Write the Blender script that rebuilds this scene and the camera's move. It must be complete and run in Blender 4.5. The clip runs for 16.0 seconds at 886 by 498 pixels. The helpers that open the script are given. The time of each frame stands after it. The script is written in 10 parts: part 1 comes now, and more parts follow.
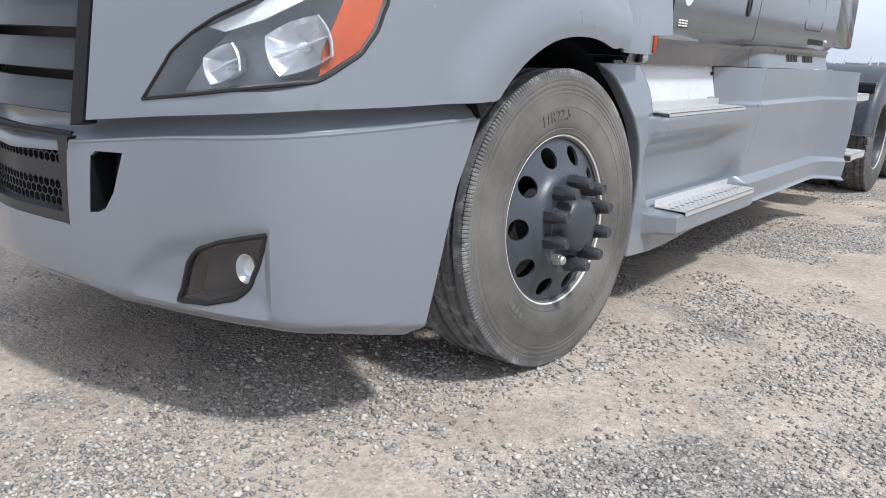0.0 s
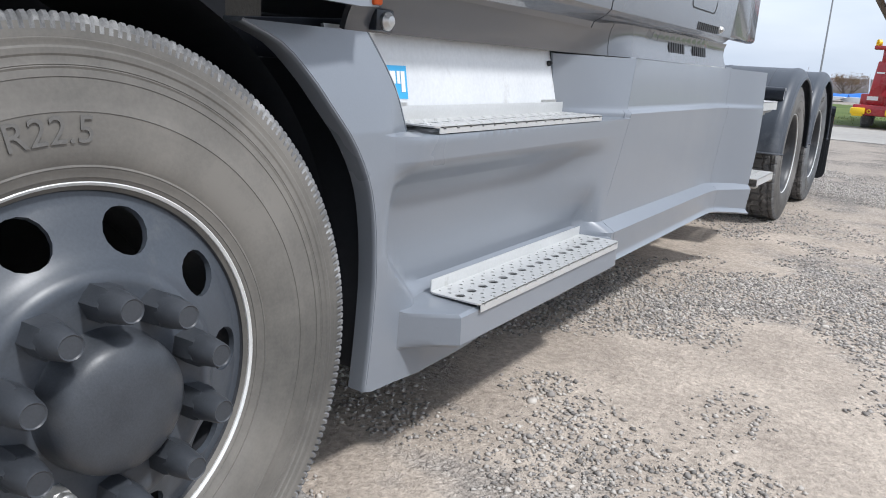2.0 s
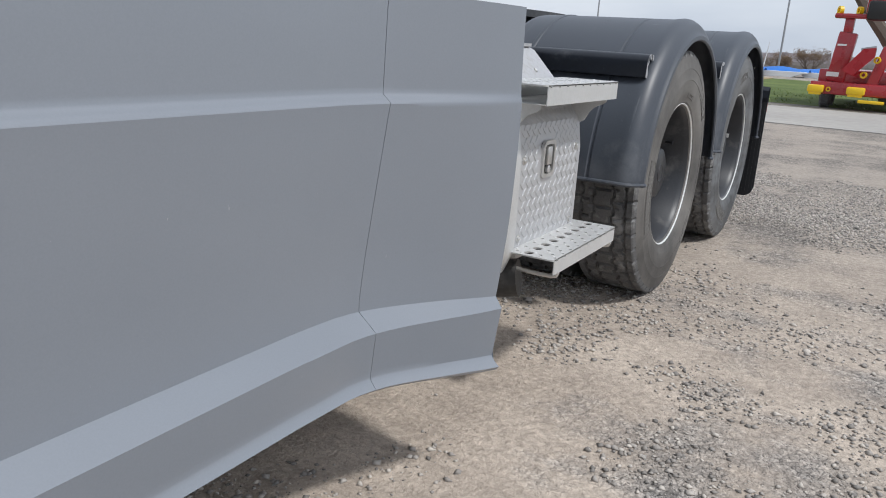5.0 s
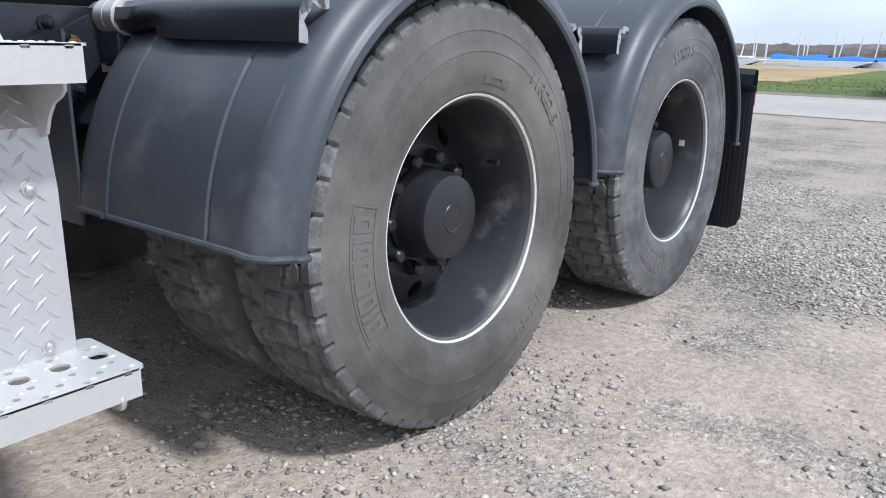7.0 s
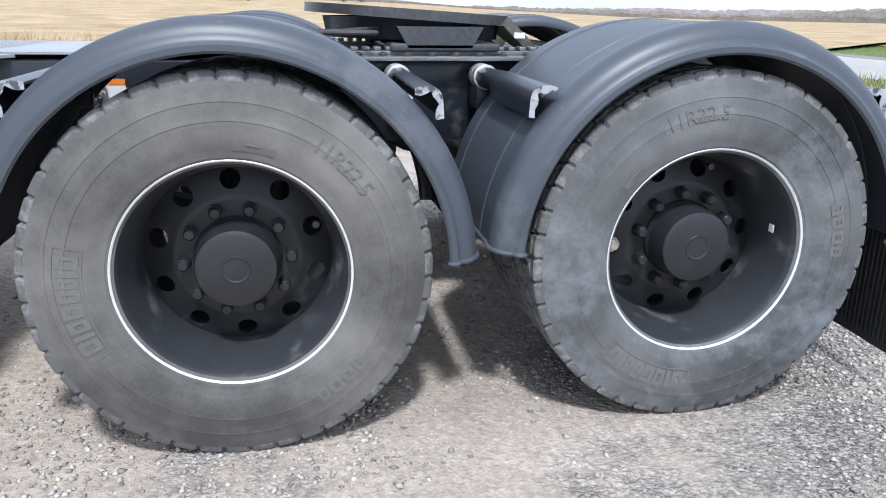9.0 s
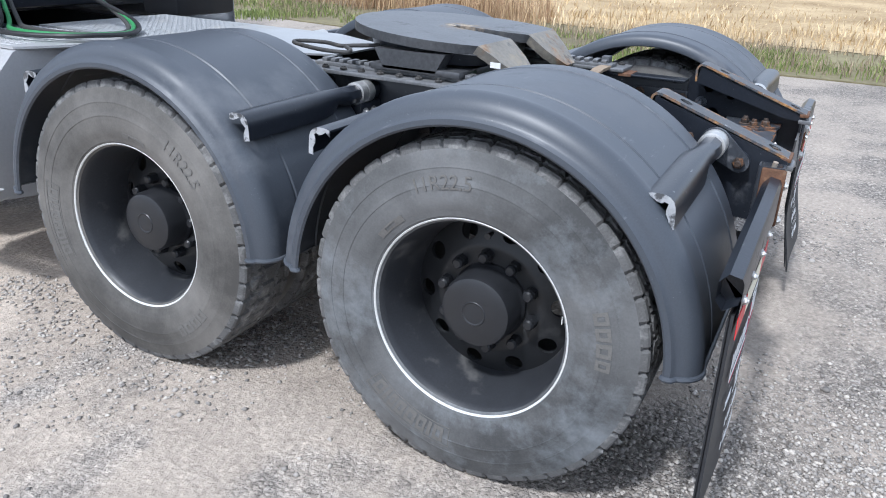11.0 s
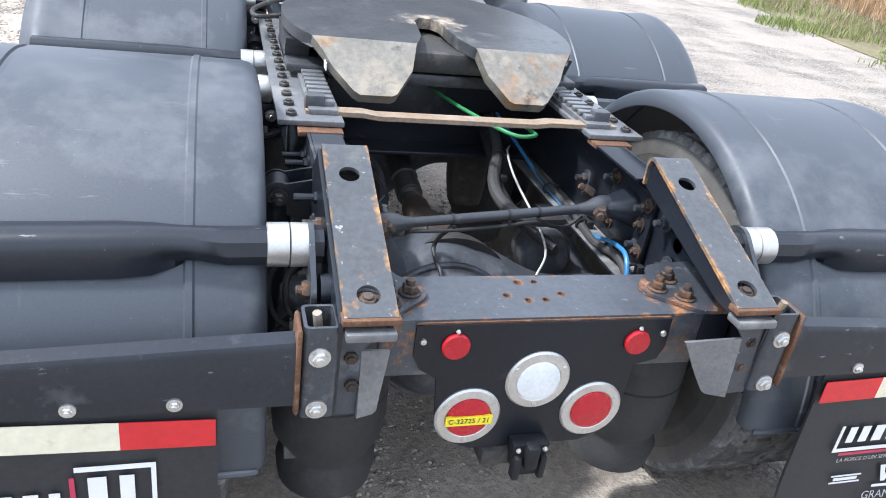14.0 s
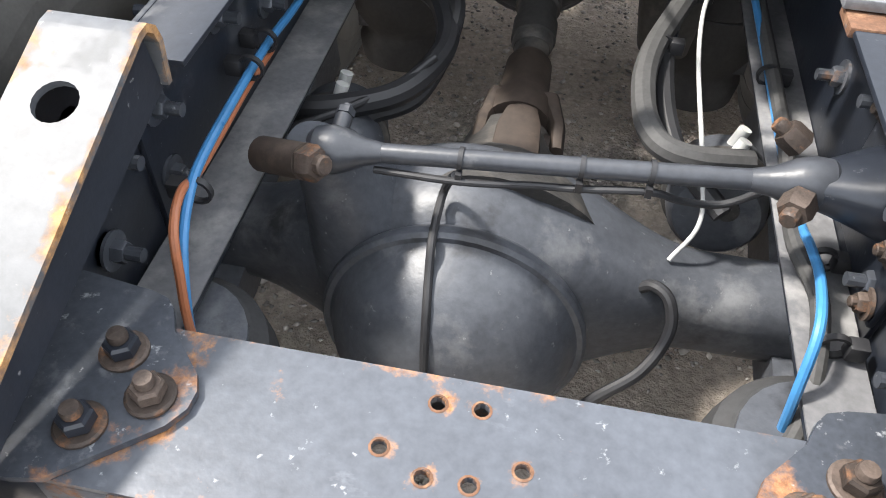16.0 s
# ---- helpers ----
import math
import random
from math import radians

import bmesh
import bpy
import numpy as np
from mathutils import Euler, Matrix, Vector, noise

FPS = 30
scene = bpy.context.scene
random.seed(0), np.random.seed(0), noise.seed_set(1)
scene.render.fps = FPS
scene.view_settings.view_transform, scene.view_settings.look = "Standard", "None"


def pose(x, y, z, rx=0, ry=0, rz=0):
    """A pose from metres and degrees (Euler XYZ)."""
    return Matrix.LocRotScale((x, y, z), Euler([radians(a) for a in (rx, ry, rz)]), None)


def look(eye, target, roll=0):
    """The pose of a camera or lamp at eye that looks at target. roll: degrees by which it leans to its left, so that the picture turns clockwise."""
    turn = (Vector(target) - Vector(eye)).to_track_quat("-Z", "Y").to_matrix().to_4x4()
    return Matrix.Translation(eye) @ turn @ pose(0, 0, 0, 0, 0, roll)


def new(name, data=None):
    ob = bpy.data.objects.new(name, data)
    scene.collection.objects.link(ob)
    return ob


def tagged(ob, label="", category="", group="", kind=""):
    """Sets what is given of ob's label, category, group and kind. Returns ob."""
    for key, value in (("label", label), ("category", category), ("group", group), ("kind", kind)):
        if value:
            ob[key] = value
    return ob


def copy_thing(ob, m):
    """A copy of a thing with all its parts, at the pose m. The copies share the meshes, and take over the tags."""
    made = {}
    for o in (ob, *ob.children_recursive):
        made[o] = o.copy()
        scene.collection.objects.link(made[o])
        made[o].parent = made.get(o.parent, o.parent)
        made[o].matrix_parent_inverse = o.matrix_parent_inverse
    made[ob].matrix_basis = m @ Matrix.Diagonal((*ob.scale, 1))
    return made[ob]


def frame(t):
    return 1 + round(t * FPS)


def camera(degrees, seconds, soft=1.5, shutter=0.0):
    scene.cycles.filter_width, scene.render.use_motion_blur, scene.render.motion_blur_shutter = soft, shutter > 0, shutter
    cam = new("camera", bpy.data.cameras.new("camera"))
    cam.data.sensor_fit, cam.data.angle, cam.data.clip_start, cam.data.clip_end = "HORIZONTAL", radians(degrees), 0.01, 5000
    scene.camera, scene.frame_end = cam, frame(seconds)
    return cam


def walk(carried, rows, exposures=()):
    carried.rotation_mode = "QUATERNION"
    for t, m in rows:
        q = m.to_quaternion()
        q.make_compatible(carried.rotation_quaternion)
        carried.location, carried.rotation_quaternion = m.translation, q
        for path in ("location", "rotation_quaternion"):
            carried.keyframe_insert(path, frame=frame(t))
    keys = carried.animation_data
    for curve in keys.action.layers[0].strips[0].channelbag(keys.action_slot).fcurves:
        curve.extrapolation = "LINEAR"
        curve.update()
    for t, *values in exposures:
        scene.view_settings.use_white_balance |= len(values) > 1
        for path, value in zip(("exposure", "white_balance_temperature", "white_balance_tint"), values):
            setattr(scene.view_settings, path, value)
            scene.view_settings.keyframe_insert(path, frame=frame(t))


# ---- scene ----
cam = camera(61.0, 16.0, soft=1.0)
PATH = [
    (0, (2.484, -2.168, 1.114), (1.274, -0.66, 0.6), 2.5),
    (0.5, (2.338, -1.822, 1.041), (1.207, -0.254, 0.529), 2.6),
    (1, (2.244, -1.439, 1.05), (1.152, 0.16, 0.548), 2.6),
    (1.5, (2.208, -0.978, 1.065), (1.137, 0.639, 0.575), 3.0),
    (2, (2.131, -0.469, 1.034), (1.085, 1.165, 0.551), 3.4),
    (2.5, (2.092, 0.014, 1.046), (1.067, 1.661, 0.561), 3.4),
    (3, (2.072, 0.501, 1.063), (1.066, 2.157, 0.569), 3.4),
    (3.2, (2.043, 0.723, 1.044), (1.045, 2.383, 0.543), 3.5),
    (5.3, (1.972, 2.84, 1.003), (1.009, 4.508, 0.465), 3.3),
    (5.5, (1.982, 3.022, 1.01), (1.024, 4.693, 0.473), 3.2),
    (6, (1.955, 3.516, 0.969), (0.993, 5.187, 0.439), 2.8),
    (6.5, (2.007, 3.963, 0.941), (0.985, 5.599, 0.413), 2.1),
    (7, (2.227, 4.36, 0.915), (1.041, 5.881, 0.388), 1.0),
    (7.5, (2.521, 4.767, 0.95), (1.097, 6.066, 0.416), -0.2),
    (8, (2.817, 5.134, 0.992), (1.173, 6.133, 0.446), -0.7),
    (8.5, (2.999, 5.518, 1.027), (1.205, 6.198, 0.462), -0.2),
    (8.7, (3.054, 5.688, 1.076), (1.223, 6.242, 0.494), 0.2),
    (10.8, (2.981, 7.711, 1.485), (1.282, 6.968, 0.735), 2.4),
    (11, (2.881, 7.869, 1.484), (1.235, 7.027, 0.722), 2.5),
    (11.5, (2.599, 8.248, 1.564), (1.109, 7.18, 0.764), 3.0),
    (12, (2.267, 8.614, 1.622), (0.95, 7.364, 0.783), 3.6),
    (12.5, (1.84, 8.806, 1.644), (0.691, 7.414, 0.782), 5.2),
    (13, (1.419, 8.942, 1.635), (0.447, 7.421, 0.773), 6.9),
    (13.5, (1.007, 8.98, 1.611), (0.22, 7.352, 0.756), 8.3),
    (14, (0.626, 8.816, 1.595), (0.061, 7.122, 0.695), 8.6),
    (14.5, (0.313, 8.622, 1.528), (0.008, 6.919, 0.524), 7.9),
    (15, (0.103, 8.412, 1.489), (0.048, 6.779, 0.336), 6.1),
    (15.5, (0.017, 8.104, 1.431), (0.129, 6.597, 0.122), 4.5),
    (16, (-0.020, 7.891, 1.427), (0.186, 6.563, -0.054), 2.6),
]
walk(cam, [(t, look(eye, target, roll)) for t, eye, target, roll in PATH],
     [(0.0, 0.48, 5980, 10), (1.8, 0.45, 5980, 10), (2.5, 0.31, 6060, 10), (3.0, 0.05, 6160, 10), (5.3, 0.14, 6140, 10), (6.3, 0.09, 5960, 10), (7.0, 0.58, 5780, 10), (8.7, 0.84, 5640, 10), (10.8, 0.71, 5640, 10), (12.5, 0.84, 5760, 10), (13.5, 1.20, 5830, 10), (14.5, 1.48, 5900, 10), (16.0, 1.98, 6550, 10)])

# ---- sky, sun, exposure ----
SUN_ELEVATION, SUN_AZIMUTH = 56.0, 97.0      # degrees; azimuth measured from +y towards +x

world = bpy.data.worlds.new("sky")
scene.world = world
world.use_nodes = True
wt = world.node_tree
wt.nodes.clear()
w_out = wt.nodes.new("ShaderNodeOutputWorld")
w_bg = wt.nodes.new("ShaderNodeBackground")
w_sky = wt.nodes.new("ShaderNodeTexSky")
w_sky.sky_type, w_sky.sun_disc = "NISHITA", False
w_sky.sun_elevation, w_sky.sun_rotation = radians(SUN_ELEVATION), radians(SUN_AZIMUTH)
w_sky.dust_density, w_sky.air_density = 3.0, 1.0
w_scale = wt.nodes.new("ShaderNodeVectorMath")
w_scale.operation = "SCALE"
w_scale.inputs["Scale"].default_value = 0.10
w_coord = wt.nodes.new("ShaderNodeTexCoord")
w_map = wt.nodes.new("ShaderNodeMapping")
w_map.inputs["Scale"].default_value = (1.0, 1.0, 4.0)
w_noise = wt.nodes.new("ShaderNodeTexNoise")
w_noise.inputs["Scale"].default_value, w_noise.inputs["Detail"].default_value = 2.2, 6.0
w_ramp = wt.nodes.new("ShaderNodeValToRGB")
w_ramp.color_ramp.elements[0].position, w_ramp.color_ramp.elements[0].color = 0.30, (0.545, 0.60, 0.68, 1)
w_ramp.color_ramp.elements[1].position, w_ramp.color_ramp.elements[1].color = 0.70, (0.85, 0.87, 0.90, 1)
w_mix = wt.nodes.new("ShaderNodeMix")
w_mix.data_type = "RGBA"
w_mix.inputs["Factor"].default_value = 0.82
wt.links.new(w_sky.outputs["Color"], w_scale.inputs[0])
wt.links.new(w_coord.outputs["Generated"], w_map.inputs["Vector"])
wt.links.new(w_map.outputs["Vector"], w_noise.inputs["Vector"])
wt.links.new(w_noise.outputs["Fac"], w_ramp.inputs["Fac"])
wt.links.new(w_scale.outputs["Vector"], w_mix.inputs["A"])
wt.links.new(w_ramp.outputs["Color"], w_mix.inputs["B"])
wt.links.new(w_mix.outputs["Result"], w_bg.inputs["Color"])
wt.links.new(w_bg.outputs["Background"], w_out.inputs["Surface"])
w_bg.inputs["Strength"].default_value = 1.0

sun = new("sun", bpy.data.lights.new("sun", "SUN"))
sun.data.energy, sun.data.angle, sun.data.color = 2.35, radians(5.0), (1.0, 0.96, 0.90)
_el, _az = radians(SUN_ELEVATION), radians(SUN_AZIMUTH)
sun.matrix_world = look((math.sin(_az) * math.cos(_el) * 30, math.cos(_az) * math.cos(_el) * 30, math.sin(_el) * 30), (0, 0, 0))


# ---- materials ----
def node(nt, kind, **values):
    n = nt.nodes.new(kind)
    for key, value in values.items():
        n.inputs[key].default_value = value
    return n


def surf(name, color, rough=0.5, metal=0.0, var=0.12, scale=3.0, grain=60.0, bump=0.1, depth=0.002,
         dust=None, dust_amount=0.0, dust_scale=2.5, rust=None, rust_amount=0.0, rust_scale=9.0, coat=0.0, coat_rough=0.08, shade=0.0, edge=None, spec=0.5, edge_gain=0.15, spots=(), marks=()):
    """A painted, rubber or metal surface: base colour varied at two scales, dust and rust patches, fine relief.
    shade: how far single objects differ in brightness. edge: (axis, middle, half width) of a bar whose borders rust first, or (x, y, inner, outer radius) of a worn round. spots: (x, y, radius) of rust patches.
    marks: (tint, amount, (sx, sy, sz)) of scratches and specks, stretched by the three scales."""
    m = bpy.data.materials.new(name)
    m.use_nodes = True
    nt = m.node_tree
    b = nt.nodes["Principled BSDF"]
    b.inputs["Metallic"].default_value = metal
    b.inputs["Specular IOR Level"].default_value = spec
    if coat:
        b.inputs["Coat Weight"].default_value, b.inputs["Coat Roughness"].default_value = coat, coat_rough
    tc = node(nt, "ShaderNodeTexCoord")
    pos = tc.outputs["Object"]
    big = node(nt, "ShaderNodeTexNoise", Scale=scale, Detail=5.0, Roughness=0.6)
    fine = node(nt, "ShaderNodeTexNoise", Scale=grain, Detail=3.0, Roughness=0.6)
    nt.links.new(pos, big.inputs["Vector"])
    nt.links.new(pos, fine.inputs["Vector"])
    both = node(nt, "ShaderNodeMath")
    both.operation = "ADD"
    nt.links.new(big.outputs["Fac"], both.inputs[0])
    nt.links.new(fine.outputs["Fac"], both.inputs[1])
    rng = node(nt, "ShaderNodeMapRange")
    rng.inputs["From Min"].default_value, rng.inputs["From Max"].default_value = 0.6, 1.4
    rng.inputs["To Min"].default_value, rng.inputs["To Max"].default_value = 1.0 - var, 1.0 + var
    nt.links.new(both.outputs[0], rng.inputs["Value"])
    col = node(nt, "ShaderNodeVectorMath")
    col.operation = "SCALE"
    col.inputs[0].default_value = color[:3]
    nt.links.new(rng.outputs[0], col.inputs["Scale"])
    out = col.outputs["Vector"]
    if shade:
        info = node(nt, "ShaderNodeObjectInfo")
        sr = node(nt, "ShaderNodeMapRange")
        sr.inputs["To Min"].default_value, sr.inputs["To Max"].default_value = 1 - shade, 1 + shade
        nt.links.new(info.outputs["Random"], sr.inputs["Value"])
        sc = node(nt, "ShaderNodeVectorMath")
        sc.operation = "SCALE"
        nt.links.new(out, sc.inputs[0])
        nt.links.new(sr.outputs[0], sc.inputs["Scale"])
        out = sc.outputs["Vector"]
    rough_out = None
    for tint, amount, sc_, seed in ((dust, dust_amount, dust_scale, 3.1), (rust, rust_amount, rust_scale, 7.7)):
        if tint is None or amount <= 0:
            continue
        off = node(nt, "ShaderNodeVectorMath")
        off.operation = "ADD"
        off.inputs[1].default_value = (seed, seed * 1.7, -seed)
        nt.links.new(pos, off.inputs[0])
        nz = node(nt, "ShaderNodeTexNoise", Scale=sc_, Detail=8.0, Roughness=0.68)
        nt.links.new(off.outputs[0], nz.inputs["Vector"])
        mr = node(nt, "ShaderNodeMapRange")
        mid = 0.72 - 0.42 * amount
        mr.inputs["From Min"].default_value, mr.inputs["From Max"].default_value = mid, mid + 0.16
        value = nz.outputs["Fac"]
        if edge is not None and seed > 5:
            radial = len(edge) == 4
            axis, middle, half = ("X", 0.0, 1.0) if radial else edge
            sp = node(nt, "ShaderNodeSeparateXYZ")
            nt.links.new(pos, sp.inputs[0])
            ab = node(nt, "ShaderNodeMath")
            ab.operation = "ABSOLUTE"
            nt.links.new(sp.outputs[axis], ab.inputs[0])
            di = node(nt, "ShaderNodeMath")
            di.operation = "SUBTRACT"
            di.inputs[1].default_value = middle
            nt.links.new(ab.outputs[0], di.inputs[0])
            ab2 = node(nt, "ShaderNodeMath")
            ab2.operation = "ABSOLUTE"
            nt.links.new(di.outputs[0], ab2.inputs[0])
            er = node(nt, "ShaderNodeMapRange")
            er.inputs["From Min"].default_value, er.inputs["From Max"].default_value = half * 0.70, half
            er.inputs["To Min"].default_value, er.inputs["To Max"].default_value = 0.0, edge_gain
            if radial:
                dv = node(nt, "ShaderNodeVectorMath")
                dv.operation = "MULTIPLY_ADD"
                dv.inputs[1].default_value, dv.inputs[2].default_value = (1, 1, 0), (-edge[0], -edge[1], 0)
                nt.links.new(pos, dv.inputs[0])
                dl = node(nt, "ShaderNodeVectorMath")
                dl.operation = "LENGTH"
                nt.links.new(dv.outputs[0], dl.inputs[0])
                er.inputs["From Min"].default_value, er.inputs["From Max"].default_value = edge[3], edge[2]
                er.inputs["To Max"].default_value = 0.34
                nt.links.new(dl.outputs["Value"], er.inputs["Value"])
            else:
                nt.links.new(ab2.outputs[0], er.inputs["Value"])
            su = node(nt, "ShaderNodeMath")
            su.operation = "ADD"
            nt.links.new(value, su.inputs[0])
            nt.links.new(er.outputs[0], su.inputs[1])
            value = su.outputs[0]
        if spots and seed > 5:
            most = None
            for sx, sy, sr_ in spots:
                ds = node(nt, "ShaderNodeVectorMath")
                ds.operation = "DISTANCE"
                ds.inputs[1].default_value = (sx, sy, 0.846)
                nt.links.new(pos, ds.inputs[0])
                fall = node(nt, "ShaderNodeMapRange")
                fall.inputs["From Min"].default_value, fall.inputs["From Max"].default_value = sr_, sr_ * 0.25
                fall.inputs["To Max"].default_value = 0.27
                nt.links.new(ds.outputs["Value"], fall.inputs["Value"])
                if most is None:
                    most = fall.outputs[0]
                else:
                    mxm = node(nt, "ShaderNodeMath")
                    mxm.operation = "MAXIMUM"
                    nt.links.new(most, mxm.inputs[0])
                    nt.links.new(fall.outputs[0], mxm.inputs[1])
                    most = mxm.outputs[0]
            sm = node(nt, "ShaderNodeMath")
            sm.operation = "ADD"
            nt.links.new(value, sm.inputs[0])
            nt.links.new(most, sm.inputs[1])
            value = sm.outputs[0]
        nt.links.new(value, mr.inputs["Value"])
        mx = node(nt, "ShaderNodeMix")
        mx.data_type = "RGBA"
        nt.links.new(mr.outputs[0], mx.inputs["Factor"])
        nt.links.new(out, mx.inputs["A"])
        if seed > 5:
            # rust runs from dark brown to orange
            rn = node(nt, "ShaderNodeTexNoise", Scale=sc_ * 4.5, Detail=5.0, Roughness=0.7)
            nt.links.new(pos, rn.inputs["Vector"])
            rc = node(nt, "ShaderNodeMapRange")
            rc.inputs["From Min"].default_value, rc.inputs["From Max"].default_value = 0.33, 0.67
            nt.links.new(rn.outputs["Fac"], rc.inputs["Value"])
            rm = node(nt, "ShaderNodeMix")
            rm.data_type = "RGBA"
            rm.inputs["A"].default_value = (tint[0] * 0.42, tint[1] * 0.36, tint[2] * 0.34, 1)
            rm.inputs["B"].default_value = (tint[0] * 1.18, tint[1] * 1.12, tint[2] * 1.1, 1)
            nt.links.new(rc.outputs[0], rm.inputs["Factor"])
            nt.links.new(rm.outputs["Result"], mx.inputs["B"])
        else:
            mx.inputs["B"].default_value = (*tint[:3], 1)
        out = mx.outputs["Result"]
        rr = node(nt, "ShaderNodeMix")
        nt.links.new(mr.outputs[0], rr.inputs["Factor"])
        if rough_out is None:
            rr.inputs["A"].default_value = rough
        else:
            nt.links.new(rough_out, rr.inputs["A"])
        rr.inputs["B"].default_value = 0.85
        rough_out = rr.outputs["Result"]
    for i_, (tint, amount, way) in enumerate(marks):
        mp = node(nt, "ShaderNodeMapping")
        mp.inputs["Scale"].default_value = way
        mp.inputs["Location"].default_value = (2.3 + i_, 5.1 * i_, 1.7)
        nt.links.new(pos, mp.inputs["Vector"])
        mz = node(nt, "ShaderNodeTexNoise", Scale=1.0, Detail=6.0, Roughness=0.62)
        nt.links.new(mp.outputs[0], mz.inputs["Vector"])
        mk = node(nt, "ShaderNodeMapRange")
        mk.inputs["From Min"].default_value, mk.inputs["From Max"].default_value = 0.78 - 0.35 * amount, 0.86 - 0.35 * amount
        mk.inputs["To Max"].default_value = 0.85
        nt.links.new(mz.outputs["Fac"], mk.inputs["Value"])
        mm_ = node(nt, "ShaderNodeMix")
        mm_.data_type = "RGBA"
        mm_.inputs["B"].default_value = (*tint[:3], 1)
        nt.links.new(mk.outputs[0], mm_.inputs["Factor"])
        nt.links.new(out, mm_.inputs["A"])
        out = mm_.outputs["Result"]
    nt.links.new(out, b.inputs["Base Color"])
    if rough_out is None:
        rv = node(nt, "ShaderNodeMapRange")
        rv.inputs["From Min"].default_value, rv.inputs["From Max"].default_value = 0.3, 0.7
        rv.inputs["To Min"].default_value, rv.inputs["To Max"].default_value = max(0.02, rough - 0.08), min(1, rough + 0.10)
        nt.links.new(big.outputs["Fac"], rv.inputs["Value"])
        rough_out = rv.outputs[0]
    nt.links.new(rough_out, b.inputs["Roughness"])
    if bump:
        bp = node(nt, "ShaderNodeBump", Strength=bump, Distance=depth)
        nt.links.new(both.outputs[0], bp.inputs["Height"])
        nt.links.new(bp.outputs["Normal"], b.inputs["Normal"])
    return m


def glassy(name, color=(1, 1, 1), rough=0.02, ior=1.45):
    m = bpy.data.materials.new(name)
    m.use_nodes = True
    b = m.node_tree.nodes["Principled BSDF"]
    b.inputs["Base Color"].default_value = (*color, 1)
    b.inputs["Transmission Weight"].default_value = 1.0
    b.inputs["Roughness"].default_value, b.inputs["IOR"].default_value = rough, ior
    return m


def tyre_material(name, dark, light, spread=(0.76, 1.24), bloom=None):
    """Dusty sidewall rubber: rings about the axle (x), soft dirt and fine grain. bloom: tint of a chalky patch."""
    m = bpy.data.materials.new(name)
    m.use_nodes = True
    nt = m.node_tree
    b = nt.nodes["Principled BSDF"]
    tc = node(nt, "ShaderNodeTexCoord")
    pos = tc.outputs["Object"]
    flatten = node(nt, "ShaderNodeVectorMath")
    flatten.operation = "MULTIPLY"
    flatten.inputs[1].default_value = (0, 1, 1)
    nt.links.new(pos, flatten.inputs[0])
    ln = node(nt, "ShaderNodeVectorMath")
    ln.operation = "LENGTH"
    nt.links.new(flatten.outputs[0], ln.inputs[0])
    dirt = node(nt, "ShaderNodeTexNoise", Scale=2.6, Detail=7.0, Roughness=0.62)
    grain = node(nt, "ShaderNodeTexNoise", Scale=170.0, Detail=3.0)
    nt.links.new(pos, dirt.inputs["Vector"])
    nt.links.new(pos, grain.inputs["Vector"])
    bend = node(nt, "ShaderNodeMath")
    bend.operation = "MULTIPLY_ADD"
    bend.inputs[1].default_value = 0.012
    nt.links.new(dirt.outputs["Fac"], bend.inputs[0])
    nt.links.new(ln.outputs["Value"], bend.inputs[2])
    cv = node(nt, "ShaderNodeCombineXYZ")
    nt.links.new(bend.outputs[0], cv.inputs[0])
    rings = node(nt, "ShaderNodeTexNoise", Scale=70.0, Detail=4.0, Roughness=0.65)
    nt.links.new(cv.outputs[0], rings.inputs["Vector"])
    a1 = node(nt, "ShaderNodeMath")
    a0 = node(nt, "ShaderNodeMath")
    a0.operation = "MULTIPLY"
    a0.inputs[1].default_value = 1.6
    nt.links.new(dirt.outputs["Fac"], a0.inputs[0])
    a1.operation = "MULTIPLY_ADD"
    a1.inputs[1].default_value = 0.15
    nt.links.new(rings.outputs["Fac"], a1.inputs[0])
    nt.links.new(a0.outputs[0], a1.inputs[2])
    a2 = node(nt, "ShaderNodeMath")
    a2.operation = "MULTIPLY_ADD"
    a2.inputs[1].default_value = 0.20
    nt.links.new(grain.outputs["Fac"], a2.inputs[0])
    nt.links.new(a1.outputs[0], a2.inputs[2])
    ramp = node(nt, "ShaderNodeMapRange")
    ramp.inputs["From Min"].default_value, ramp.inputs["From Max"].default_value = spread
    nt.links.new(a2.outputs[0], ramp.inputs["Value"])
    mx = node(nt, "ShaderNodeMix")
    mx.data_type = "RGBA"
    mx.inputs["A"].default_value, mx.inputs["B"].default_value = (*dark, 1), (*light, 1)
    nt.links.new(ramp.outputs[0], mx.inputs["Factor"])
    out = mx.outputs["Result"]
    if bloom is not None:
        mp = node(nt, "ShaderNodeMapping")
        mp.inputs["Location"].default_value = (0.3, 0.9, 1.4)
        nt.links.new(pos, mp.inputs["Vector"])
        bz = node(nt, "ShaderNodeTexNoise", Scale=3.4, Detail=9.0, Roughness=0.72)
        nt.links.new(mp.outputs[0], bz.inputs["Vector"])
        br_ = node(nt, "ShaderNodeMapRange")
        br_.inputs["From Min"].default_value, br_.inputs["From Max"].default_value = 0.48, 0.80
        nt.links.new(bz.outputs["Fac"], br_.inputs["Value"])
        bx = node(nt, "ShaderNodeMix")
        bx.data_type = "RGBA"
        bx.inputs["B"].default_value = (*bloom, 1)
        nt.links.new(br_.outputs[0], bx.inputs["Factor"])
        nt.links.new(out, bx.inputs["A"])
        out = bx.outputs["Result"]
    nt.links.new(out, b.inputs["Base Color"])
    b.inputs["Roughness"].default_value = 0.62
